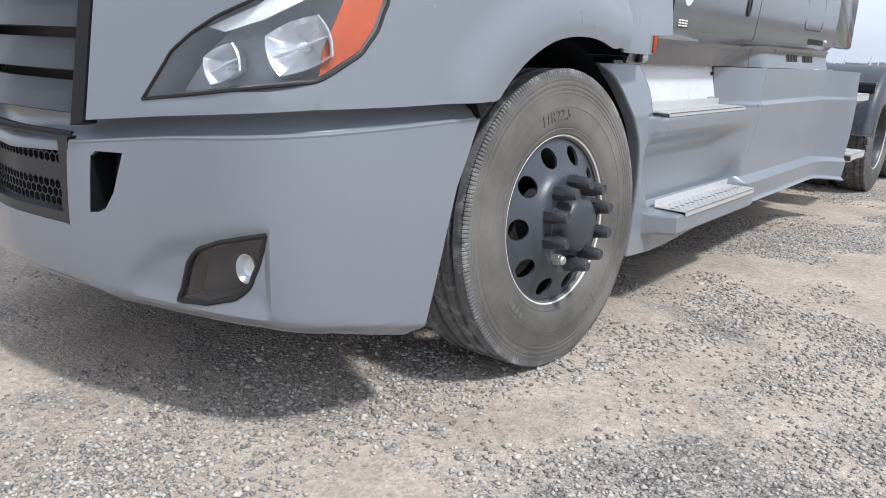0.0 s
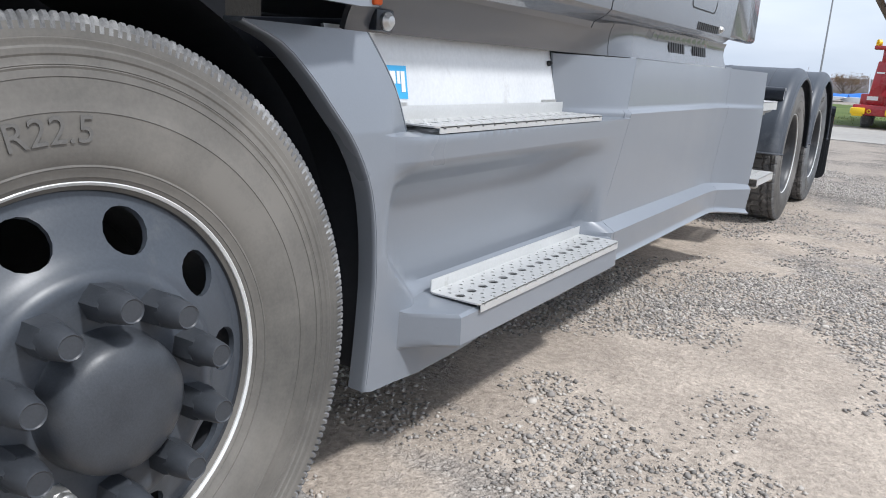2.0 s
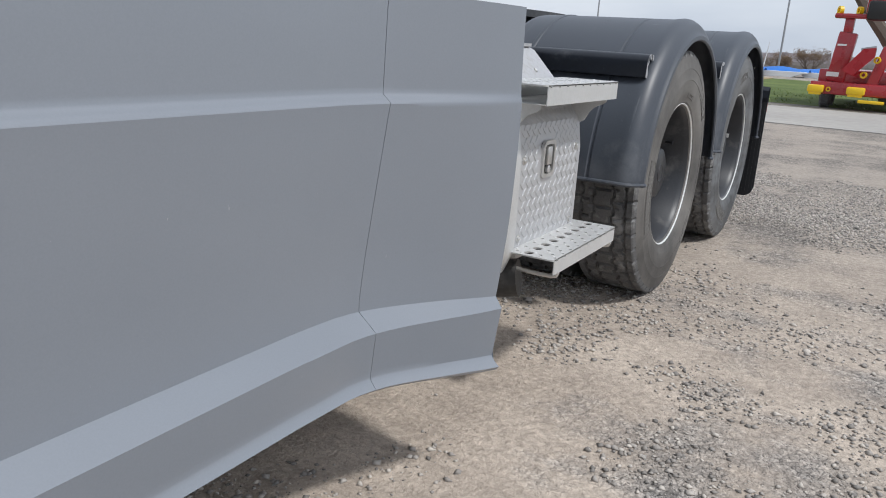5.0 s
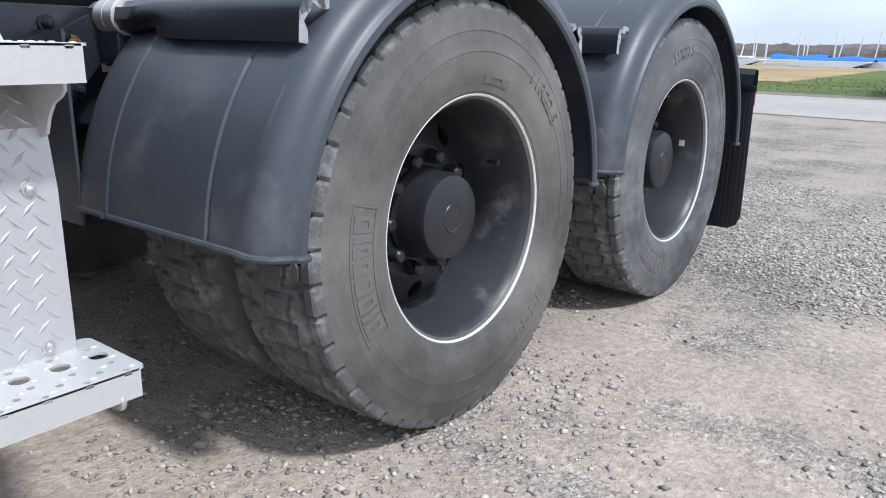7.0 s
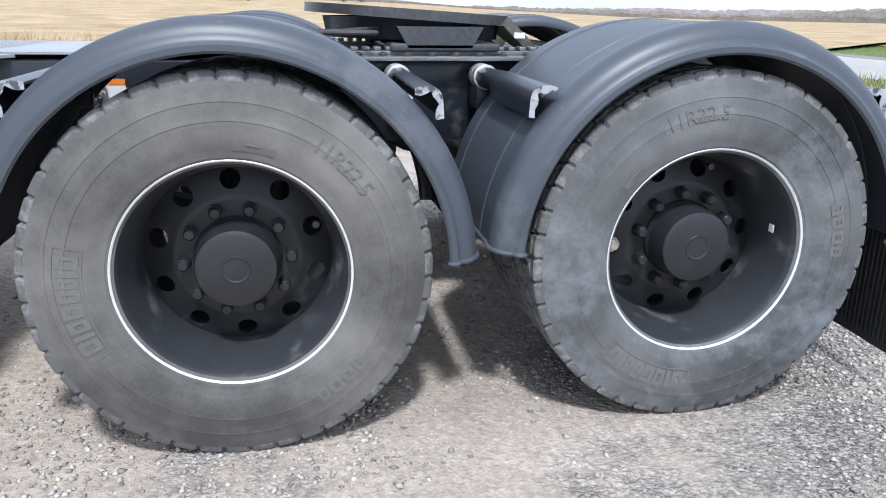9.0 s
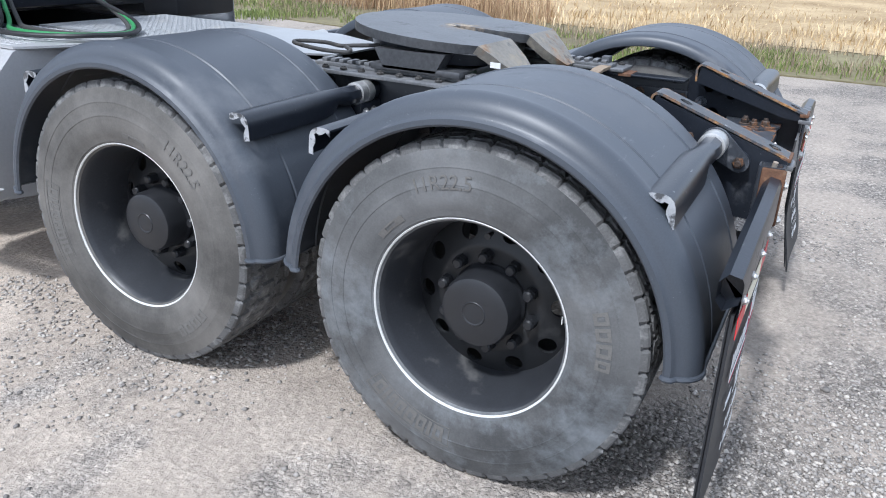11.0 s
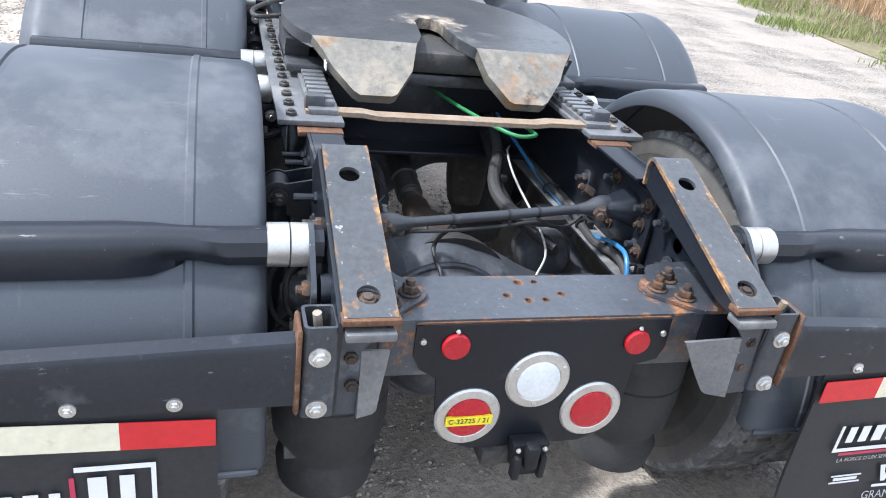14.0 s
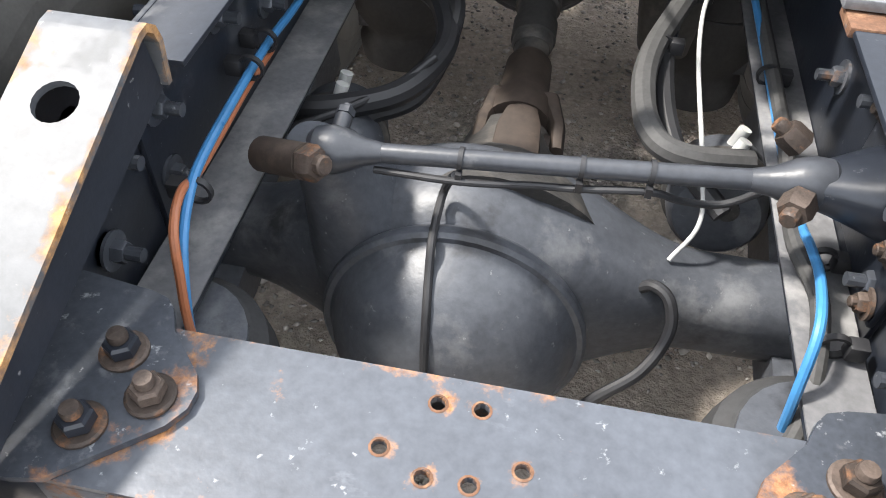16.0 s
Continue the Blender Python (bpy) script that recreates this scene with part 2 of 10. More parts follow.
    bp = node(nt, "ShaderNodeBump", Strength=0.35, Distance=0.0012)
    nt.links.new(a2.outputs[0], bp.inputs["Height"])
    nt.links.new(bp.outputs["Normal"], b.inputs["Normal"])
    return m


M_PAINT = surf("grey_paint", (0.214, 0.233, 0.262), 0.34, spec=0.4, var=0.05, scale=1.2, grain=300, bump=0.02, depth=0.0005, coat=0.6, coat_rough=0.17,
               marks=(((0.50, 0.51, 0.52), 0.18, (60.0, 60.0, 22.0)),))
M_PAINT_DARK = surf("cab_paint", (0.098, 0.102, 0.112), 0.22, var=0.04, scale=1.0, grain=300, bump=0.02, depth=0.0005, coat=0.6)
M_PLASTIC = surf("black_plastic", (0.013, 0.014, 0.017), 0.55, spec=0.3, var=0.2, scale=4, grain=400, bump=0.15, depth=0.0006)
# near-black that puts deep shade into hollows; also colours the black liners
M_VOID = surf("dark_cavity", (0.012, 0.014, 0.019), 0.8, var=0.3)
M_FENDER = surf("fender_plastic", (0.057, 0.065, 0.079), 0.43, spec=0.5, var=0.16, scale=1.2, grain=220, bump=0.06, depth=0.001, dust=(0.152, 0.160, 0.174), dust_amount=0.46, dust_scale=1.3,
                marks=(((0.14, 0.148, 0.16), 0.34, (26.0, 3.0, 3.0)), ((0.16, 0.167, 0.178), 0.33, (5.0, 30.0, 26.0)), ((0.26, 0.27, 0.28), 0.27, (120.0, 120.0, 120.0))))
M_TYRE = tyre_material("steer_tyre_rubber", (0.082, 0.078, 0.071), (0.188, 0.175, 0.155))
M_TYRE_DRIVE = tyre_material("drive_tyre_rubber", (0.063, 0.060, 0.056), (0.192, 0.182, 0.168), (0.78, 1.30))
M_TYRE_CHALKY = tyre_material("chalky_tyre_rubber", (0.053, 0.054, 0.055), (0.160, 0.161, 0.161), (0.78, 1.30), (0.265, 0.288, 0.308))
M_TREAD_STEER = surf("steer_tread_rubber", (0.14, 0.141, 0.143), 0.85, var=0.35, scale=9, grain=160, bump=0.5, depth=0.002, dust=(0.36, 0.36, 0.355), dust_amount=0.52, dust_scale=12)
M_TREAD = surf("tread_rubber", (0.115, 0.114, 0.113), 0.9, var=0.3, scale=9, grain=160, bump=0.5, depth=0.002, dust=(0.26, 0.258, 0.252), dust_amount=0.50, dust_scale=14)
M_LETTER = surf("tyre_lettering", (0.135, 0.130, 0.122), 0.7, var=0.2, grain=150)
M_WHEEL = surf("dark_wheel_paint", (0.058, 0.066, 0.079), 0.38, var=0.2, scale=6, grain=200, bump=0.08, depth=0.0008, dust=(0.12, 0.125, 0.13), dust_amount=0.30, dust_scale=6)
M_WHEEL_REAR = surf("rear_wheel_paint", (0.032, 0.034, 0.039), 0.42, var=0.25, scale=6, grain=160, bump=0.15, depth=0.001, dust=(0.11, 0.108, 0.105), dust_amount=0.42, dust_scale=7)
M_RING = surf("bright_rim_edge", (0.80, 0.80, 0.78), 0.35, metal=0.3, var=0.1)
M_NUT = surf("black_nut_cover", (0.040, 0.044, 0.051), 0.40, var=0.25, scale=20, grain=300, bump=0.1, shade=0.15)
M_ALU = surf("aluminium", (0.60, 0.60, 0.59), 0.40, metal=0.35, var=0.08, scale=7, grain=120, bump=0.06, depth=0.001, dust=(0.40, 0.39, 0.36), dust_amount=0.25, dust_scale=5)
M_PLATE = surf("tread_plate_aluminium", (0.52, 0.52, 0.525), 0.44, metal=0.45, var=0.08, scale=6, grain=90, bump=0.08, depth=0.001, dust=(0.42, 0.41, 0.38), dust_amount=0.28, dust_scale=4)
M_WHITE = surf("white_step_panel", (0.66, 0.67, 0.68), 0.45, var=0.08, scale=5, grain=80, bump=0.05, dust=(0.5, 0.49, 0.47), dust_amount=0.3, dust_scale=6)
M_STEEL = surf("zinc_steel", (0.62, 0.61, 0.59), 0.40, metal=0.85, var=0.15, scale=20, grain=200)
M_CHASSIS = surf("black_chassis_paint", (0.016, 0.019, 0.026), 0.30, var=0.3, scale=5, grain=90, bump=0.15, depth=0.0015, dust=(0.10, 0.104, 0.112), dust_amount=0.30, dust_scale=5, marks=(((0.26, 0.265, 0.275), 0.30, (18.0, 60.0, 60.0)), ((0.22, 0.22, 0.22), 0.26, (110.0, 110.0, 110.0))))
M_LAMP_PLATE = surf("black_lamp_plate", (0.011, 0.013, 0.018), 0.36, spec=0.35, var=0.3, scale=5, grain=90, bump=0.12, depth=0.001, dust=(0.055, 0.056, 0.060), dust_amount=0.28, dust_scale=6)
M_CROSS = surf("worn_cross_member", (0.075, 0.082, 0.096), 0.36, metal=0.15, var=0.3, scale=7, grain=70, bump=0.2, depth=0.0015, dust=(0.18, 0.18, 0.19), dust_amount=0.26, dust_scale=9, rust=(0.36, 0.18, 0.075), rust_amount=0.15, rust_scale=30, edge=("Y", 7.601, 0.090), edge_gain=0.22, marks=(((0.36, 0.37, 0.38), 0.36, (60.0, 60.0, 60.0)), ((0.14, 0.15, 0.17), 0.46, (9.0, 16.0, 9.0))),
               spots=((0.031, 7.549, 0.022), (-0.008, 7.548, 0.020), (0.072, 7.600, 0.023), (0.031, 7.620, 0.024), (-0.008, 7.619, 0.020), (-0.050, 7.598, 0.021), (0.262, 7.618, 0.040), (0.290, 7.65, 0.028), (0.255, 7.545, 0.035), (-0.262, 7.618, 0.040), (-0.29, 7.655, 0.034)))
M_GUSSET = surf("worn_gusset_paint", (0.052, 0.058, 0.070), 0.34, metal=0.2, var=0.35, scale=9, grain=120, bump=0.25, depth=0.0012, dust=(0.16, 0.165, 0.18), dust_amount=0.34, dust_scale=26, rust=(0.33, 0.17, 0.085), rust_amount=0.10, rust_scale=28, marks=(((0.38, 0.39, 0.40), 0.42, (70.0, 70.0, 70.0)),),
                spots=((0.250, 7.592, 0.050), (0.275, 7.640, 0.034), (0.330, 7.680, 0.030), (0.40, 7.690, 0.030), (-0.250, 7.592, 0.060), (-0.30, 7.66, 0.04), (-0.38, 7.68, 0.05)))
M_WORN = surf("worn_chassis_paint", (0.060, 0.066, 0.078), 0.32, metal=0.25, var=0.3, scale=7, grain=70, bump=0.25, depth=0.0015, dust=(0.20, 0.20, 0.21), dust_amount=0.36, dust_scale=12, rust=(0.36, 0.19, 0.08), rust_amount=0.24, rust_scale=16, marks=(((0.36, 0.36, 0.37), 0.38, (50.0, 50.0, 30.0)),))
M_RUSTY = surf("rusty_steel", (0.135, 0.066, 0.036), 0.8, metal=0.1, var=0.45, scale=18, grain=140, bump=0.5, depth=0.002, dust=(0.30, 0.175, 0.10), dust_amount=0.42, dust_scale=26, marks=(((0.10, 0.10, 0.105), 0.55, (40.0, 40.0, 40.0)),))
M_BAR = surf("worn_rusty_bar", (0.30, 0.225, 0.155), 0.6, metal=0.2, var=0.35, scale=12, grain=120, bump=0.3, depth=0.001, dust=(0.34, 0.32, 0.29), dust_amount=0.42, dust_scale=7, rust=(0.36, 0.18, 0.08), rust_amount=0.34, rust_scale=8)
M_SLIDE = surf("worn_slide_steel", (0.185, 0.188, 0.195), 0.42, metal=0.35, var=0.3, scale=9, grain=110, bump=0.2, depth=0.001, dust=(0.30, 0.295, 0.285), dust_amount=0.38, dust_scale=8, rust=(0.30, 0.17, 0.09), rust_amount=0.16, rust_scale=20)
M_BOLT = surf("rusty_bolt", (0.070, 0.052, 0.042), 0.62, metal=0.35, var=0.45, scale=30, grain=200, bump=0.4, shade=0.45, rust=(0.30, 0.15, 0.07), rust_amount=0.42, rust_scale=34)
M_AXLE = surf("axle_casting", (0.062, 0.067, 0.078), 0.46, var=0.35, scale=9, grain=70, bump=0.4, depth=0.002, dust=(0.165, 0.168, 0.174), dust_amount=0.42, dust_scale=6, marks=(((0.30, 0.30, 0.30), 0.34, (55.0, 55.0, 55.0)), ((0.020, 0.020, 0.022), 0.50, (7.0, 7.0, 5.0))))
M_DIRTY = surf("greasy_steel", (0.040, 0.038, 0.036), 0.6, var=0.4, scale=9, grain=80, bump=0.5, depth=0.003, dust=(0.13, 0.115, 0.10), dust_amount=0.45, dust_scale=8)
M_FLANGE = surf("dusty_flange", (0.14, 0.14, 0.145), 0.5, var=0.3, scale=8, grain=80, bump=0.3, dust=(0.26, 0.255, 0.25), dust_amount=0.55, dust_scale=10)
M_GREASE = surf("fifth_wheel_steel", (0.080, 0.082, 0.087), 0.36, metal=0.35, var=0.4, scale=8, grain=60, bump=0.4, depth=0.002, dust=(0.165, 0.162, 0.155), dust_amount=0.34, dust_scale=7, rust=(0.50, 0.44, 0.34), rust_amount=0.02, rust_scale=9, edge=(0.0, 6.43, 0.05, 0.19), edge_gain=0.42)
M_RAMP = surf("worn_ramp_steel", (0.205, 0.188, 0.160), 0.5, metal=0.15, var=0.35, scale=8, grain=60, bump=0.3, depth=0.002, dust=(0.37, 0.32, 0.245), dust_amount=0.46, dust_scale=8, rust=(0.36, 0.20, 0.085), rust_amount=0.42, rust_scale=7, marks=(((0.06, 0.06, 0.062), 0.54, (9.0, 9.0, 9.0)),))
M_TAPER = surf("worn_taper_plate", (0.078, 0.082, 0.089), 0.50, spec=0.4, var=0.3, scale=6, grain=70, bump=0.15, depth=0.0015, dust=(0.155, 0.152, 0.142), dust_amount=0.34, dust_scale=7, rust=(0.40, 0.235, 0.10), rust_amount=0.26, rust_scale=17, edge=("X", 0.384, 0.047), edge_gain=0.17, marks=(((0.42, 0.42, 0.41), 0.40, (46.0, 46.0, 46.0)),))
M_FLAP = surf("black_rubber_flap", (0.024, 0.025, 0.028), 0.55, var=0.3, scale=3, grain=90, bump=0.12, depth=0.002, dust=(0.07, 0.07, 0.07), dust_amount=0.35)
M_RED = surf("red_reflector", (0.44, 0.012, 0.022), 0.25, var=0.1, scale=40, grain=600, bump=0.2)
M_LENS_W = surf("clear_lamp_lens", (0.72, 0.74, 0.75), 0.18, var=0.15, scale=25, grain=120, bump=0.3, coat=0.6)
M_TAPE_R = surf("red_tape", (0.60, 0.025, 0.03), 0.4, var=0.15, scale=10)
M_TAPE_W = surf("cream_tape", (0.78, 0.73, 0.56), 0.4, var=0.12, scale=10, rust=(0.55, 0.36, 0.14), rust_amount=0.33, rust_scale=14)
M_PRINT = surf("white_print", (0.80, 0.80, 0.80), 0.5, var=0.05)
M_PRINT_RED = surf("crimson_print", (0.50, 0.04, 0.09), 0.5, var=0.05)
M_YELLOW = surf("yellow_label", (0.85, 0.72, 0.03), 0.45, var=0.05)
M_INK = surf("black_ink", (0.012, 0.012, 0.012), 0.5, var=0.05)
M_AMBER = surf("amber_lens", (0.36, 0.062, 0.012), 0.50, spec=0.2, var=0.30, scale=14)
M_CHROME = surf("reflector_chrome", (0.80, 0.81, 0.82), 0.34, metal=1.0, var=0.05)
M_DECK = surf("pale_deck_plate", (0.36, 0.37, 0.38), 0.42, metal=0.3, var=0.15, scale=5, grain=80, bump=0.1, dust=(0.44, 0.43, 0.41), dust_amount=0.4, dust_scale=5)
M_ROD = surf("torque_rod_paint", (0.040, 0.043, 0.050), 0.34, var=0.3, scale=9, grain=90, bump=0.15, dust=(0.15, 0.15, 0.15), dust_amount=0.26, dust_scale=9)
M_HUB_REAR = surf("rear_hub_paint", (0.020, 0.021, 0.024), 0.38, var=0.25, scale=20, grain=300, bump=0.1)
M_DISC_REAR = surf("rear_disc_paint", (0.017, 0.018, 0.020), 0.42, var=0.25, scale=8, grain=160, bump=0.12, dust=(0.05, 0.05, 0.05), dust_amount=0.30, dust_scale=8)
M_GRILLE = surf("grille_plastic", (0.026, 0.028, 0.033), 0.36, spec=0.5, var=0.3, scale=6, grain=300, bump=0.1)
M_GLASS = glassy("lamp_glass", (0.97, 0.98, 1.0))
M_HOSE = surf("black_hose", (0.020, 0.020, 0.022), 0.5, var=0.25, scale=20)
M_HOSE_GREY = surf("dusty_hose", (0.052, 0.051, 0.050), 0.7, var=0.3, scale=14, grain=120)
M_BLUE = surf("blue_air_line", (0.05, 0.20, 0.42), 0.35, var=0.15, scale=20)
M_GREEN = surf("green_air_line", (0.05, 0.25, 0.09), 0.35, var=0.15, scale=20)
M_COPPER = surf("orange_air_line", (0.36, 0.13, 0.06), 0.4, var=0.2, scale=20)
M_WIRE = surf("pale_wire", (0.50, 0.50, 0.48), 0.5, var=0.15, scale=20)
M_YOKE = surf("brown_yoke", (0.040, 0.028, 0.021), 0.7, var=0.4, scale=14, dust=(0.09, 0.066, 0.05), dust_amount=0.4, dust_scale=12)
M_BAG = surf("air_bag_rubber", (0.034, 0.034, 0.035), 0.75, var=0.3, scale=6, grain=90, bump=0.3, dust=(0.085, 0.083, 0.082), dust_amount=0.45)
M_STICKER = surf("white_sticker", (0.75, 0.75, 0.74), 0.4, var=0.05)
M_BLUE_STICKER = surf("blue_sticker", (0.05, 0.38, 0.70), 0.4, var=0.06)
M_ORANGE = surf("orange_sticker", (0.75, 0.20, 0.03), 0.4, var=0.05)


# ---- mesh tools ----
import collections
from mathutils.geometry import delaunay_2d_cdt


def smoothstep(a, b, x):
    k = min(1.0, max(0.0, (x - a) / (b - a)))
    return k * k * (3 - 2 * k)


def lerp_table(table, x, by=0):
    """Piecewise-linear value of a table of (x, value) rows in rising x; by=1 reads the rows backwards."""
    if by:
        table = [(b, a) for a, b in table]
    if x <= table[0][0]:
        return table[0][1]
    for (a, u), (b, v) in zip(table, table[1:]):
        if x <= b:
            return u + (v - u) * (x - a) / (b - a)
    return table[-1][1]


def finish(me, angle=32):
    for p in me.polygons:
        p.use_smooth = True
    me.set_sharp_from_angle(angle=radians(angle))
    return me


def mesh_of(bm, name="mesh", angle=32, material=None):
    me = bpy.data.meshes.new(name)
    bm.to_mesh(me)
    bm.free()
    if material is not None:
        me.materials.append(material)
    return finish(me, angle)


def part(name, bm, material, parent, label="", m=None, angle=32):
    """Links a bmesh, or a mesh that is shared, as one mesh object under a thing or a part."""
    me = bm if isinstance(bm, bpy.types.Mesh) else mesh_of(bm, name, angle, material)
    ob = new(name, me)
    ob.parent = parent
    if m is not None:
        ob.matrix_basis = m
    if label:
        tagged(ob, label)
    return ob


def thing(name, label, category, group="", kind="", at=(0, 0, 0)):
    ob = new(name)
    ob.location = at
    ob.empty_display_size = 0.1
    return tagged(ob, label, category, group, kind)


def box(bm, lo, hi, bevel=0.0, m=None, segments=2):
    """An axis-aligned box from corner to corner, with rounded edges, moved by m."""
    lo, hi = Vector(lo), Vector(hi)
    made = bmesh.ops.create_cube(bm, size=1.0)["verts"]
    mid, size = (lo + hi) / 2, hi - lo
    for v in made:
        v.co = Vector((mid[i] + v.co[i] * size[i] for i in range(3)))
    geo = made
    if bevel:
        edges = list({e for v in made for e in v.link_edges})
        res = bmesh.ops.bevel(bm, geom=edges, offset=bevel, segments=segments, profile=0.5, affect="EDGES")
        geo = list({v for f in res["faces"] for v in f.verts})
        seen, todo = set(geo), list(geo)
        while todo:
            v = todo.pop()
            for e in v.link_edges:
                o = e.other_vert(v)
                if o not in seen:
                    seen.add(o)
                    todo.append(o)
        geo = list(seen)
    if m is not None:
        for v in geo:
            v.co = m @ v.co
    return bm


def lathe(bm, profile, segments=48, m=None, wobble=None, closed=False):
    """Turns (radius, x) rows about the x axis. wobble(i, k, r, x) may move a row's point at a segment."""
    rings = []
    for k in range(segments):
        a = 2 * math.pi * k / segments
        ring = []
        for i, (r, x) in enumerate(profile):
            if wobble:
                r, x = wobble(i, k, r, x)
            co = Vector((x, r * math.cos(a), r * math.sin(a)))
            ring.append(bm.verts.new(m @ co if m is not None else co))
        rings.append(ring)
    n = len(profile)
    for k in range(segments):
        p, q = rings[k], rings[(k + 1) % segments]
        for i in range(n if closed else n - 1):
            j = (i + 1) % n
            bm.faces.new((p[i], q[i], q[j], p[j]))
    for end, flip in ((0, False), (n - 1, True)):
        if not closed and profile[end][0] < 0.5 and wobble is None:
            loop = [r[end] for r in rings]
            bm.faces.new(loop[::-1] if flip else loop) if abs(profile[end][0]) > 1e-5 else None
    bmesh.ops.remove_doubles(bm, verts=[v for r in rings for v in r], dist=1e-6)
    bmesh.ops.recalc_face_normals(bm, faces=bm.faces[:])
    return bm


def rod(bm, a, b, r, segments=16, r2=None):
    """A capped bar from a to b."""
    a, b = Vector(a), Vector(b)
    way = (b - a)
    turn = way.to_track_quat("X", "Z").to_matrix().to_4x4()
    return lathe(bm, [(r, 0), (r2 if r2 is not None else r, way.length)], segments, Matrix.Translation(a) @ turn)


def hose(bm, points, r, segments=10, steps=8):
    """A bent round line through points (Catmull-Rom)."""
    pts = [Vector(p) for p in points]
    ext = [2 * pts[0] - pts[1]] + pts + [2 * pts[-1] - pts[-2]]
    path = []
    for i in range(1, len(ext) - 2):
        p0, p1, p2, p3 = ext[i - 1:i + 3]
        for k in range(steps):
            t = k / steps
            path.append(0.5 * ((2 * p1) + (p2 - p0) * t + (2 * p0 - 5 * p1 + 4 * p2 - p3) * t * t + (3 * p1 - p0 - 3 * p2 + p3) * t ** 3))
    path.append(pts[-1])
    rings, up = [], Vector((0, 0, 1))
    for i, p in enumerate(path):
        way = (path[min(i + 1, len(path) - 1)] - path[max(i - 1, 0)]).normalized()
        side = way.cross(up)
        if side.length < 0.05:
            side = way.cross(Vector((0, 1, 0)))
        side.normalize()
        nor = side.cross(way).normalized()
        up = nor
        rings.append([bm.verts.new(p + r * (math.cos(2 * math.pi * k / segments) * side + math.sin(2 * math.pi * k / segments) * nor)) for k in range(segments)])
    for p, q in zip(rings, rings[1:]):
        for k in range(segments):
            bm.faces.new((p[k], p[(k + 1) % segments], q[(k + 1) % segments], q[k]))
    bm.faces.new(rings[0][::-1])
    bm.faces.new(rings[-1])
    return bm


def inside(poly, x, y):
    hit = False
    for (x0, y0), (x1, y1) in zip(poly, poly[1:] + poly[:1]):
        if (y0 > y) != (y1 > y) and x < x0 + (x1 - x0) * (y - y0) / (y1 - y0):
            hit = not hit
    return hit


def subdivide(poly, step):
    out = []
    for (x0, y0), (x1, y1) in zip(poly, poly[1:] + poly[:1]):
        n = max(1, int(math.hypot(x1 - x0, y1 - y0) / step))
        out += [(x0 + (x1 - x0) * k / n, y0 + (y1 - y0) * k / n) for k in range(n)]
    return out


def circle(cx, cy, r, n=16, ry=None):
    return [(cx + r * math.cos(2 * math.pi * k / n), cy + (ry or r) * math.sin(2 * math.pi * k / n)) for k in range(n)]


def sheet(bm, outer, holes, place, thick, step=0.05, us=(), vs=(), edge=None, more=()):
    """A plate cut to the outline outer with holes (lists of (u, v)), laid into space by place(u, v) -> Vector, with thickness
    (along the sheet's normal, minus for inwards). us, vs: further lines of the inner net."""
    rim = subdivide(outer, edge or step or 10)
    for line in vs:
        cut = []
        for (x0, y0), (x1, y1) in zip(rim, rim[1:] + rim[:1]):
            cut.append((x0, y0))
            if (y0 - line) * (y1 - line) < 0 and min(abs(y0 - line), abs(y1 - line)) > 1e-4:
                cut.append((x0 + (x1 - x0) * (line - y0) / (y1 - y0), line))
        rim = cut
    loops = [rim] + [subdivide(hl, edge or step or 10) if len(hl) < 9 else hl for hl in holes]
    pts, edges = [], []
    for lp in loops:
        n = len(pts)
        pts += [Vector(p) for p in lp]
        edges += [(n + k, n + (k + 1) % len(lp)) for k in range(len(lp))]
    if step:
        u0, u1 = min(p[0] for p in rim), max(p[0] for p in rim)
        v0, v1 = min(p[1] for p in rim), max(p[1] for p in rim)
        ul = sorted(set([u0 + (u1 - u0) * k / max(1, round((u1 - u0) / step)) for k in range(1, max(1, round((u1 - u0) / step)))] + list(us)))
        vl = sorted(set([v0 + (v1 - v0) * k / max(1, round((v1 - v0) / step)) for k in range(1, max(1, round((v1 - v0) / step)))] + list(vs)))
        for u in ul:
            for v in vl:
                if inside(rim, u, v) and not any(inside(lp, u, v) for lp in loops[1:]):
                    pts.append(Vector((u, v)))
    pts += [Vector(p) for p in more if inside(rim, *p) and not any(inside(lp, *p) for lp in loops[1:])]
    vv, _, ff, *_ = delaunay_2d_cdt(pts, edges, [], 0, 1e-5)
    top = [bm.verts.new(place(p[0], p[1])) for p in vv]
    faces = []
    for f in ff:
        cx, cy = sum(vv[i][0] for i in f) / len(f), sum(vv[i][1] for i in f) / len(f)
        if inside(rim, cx, cy) and not any(inside(lp, cx, cy) for lp in loops[1:]):
            faces.append(bm.faces.new([top[i] for i in f]))
    loose = [v for v in top if not v.link_faces]
    bmesh.ops.delete(bm, geom=loose, context="VERTS")
    if thick:
        for f in faces:
            f.normal_update()
        way = {}
        for f in faces:
            a_ = f.calc_area()
            for v in f.verts:
                way[v] = way.get(v, Vector()) + f.normal * a_
        under = {v: bm.verts.new(v.co + n_.normalized() * thick) for v, n_ in way.items()}
        edge_uses = collections.Counter(frozenset((id(p), id(q))) for f in faces for p, q in zip(f.verts[:], f.verts[1:] + f.verts[:1]))
        made = list(faces)
        for f in faces:
            loop = f.verts[:]
            made.append(bm.faces.new([under[v] for v in loop[::-1]]))
            for p, q in zip(loop, loop[1:] + loop[:1]):
                if edge_uses[frozenset((id(p), id(q)))] == 1:
                    made.append(bm.faces.new((q, p, under[p], under[q])))
        bmesh.ops.recalc_face_normals(bm, faces=made)
    return bm


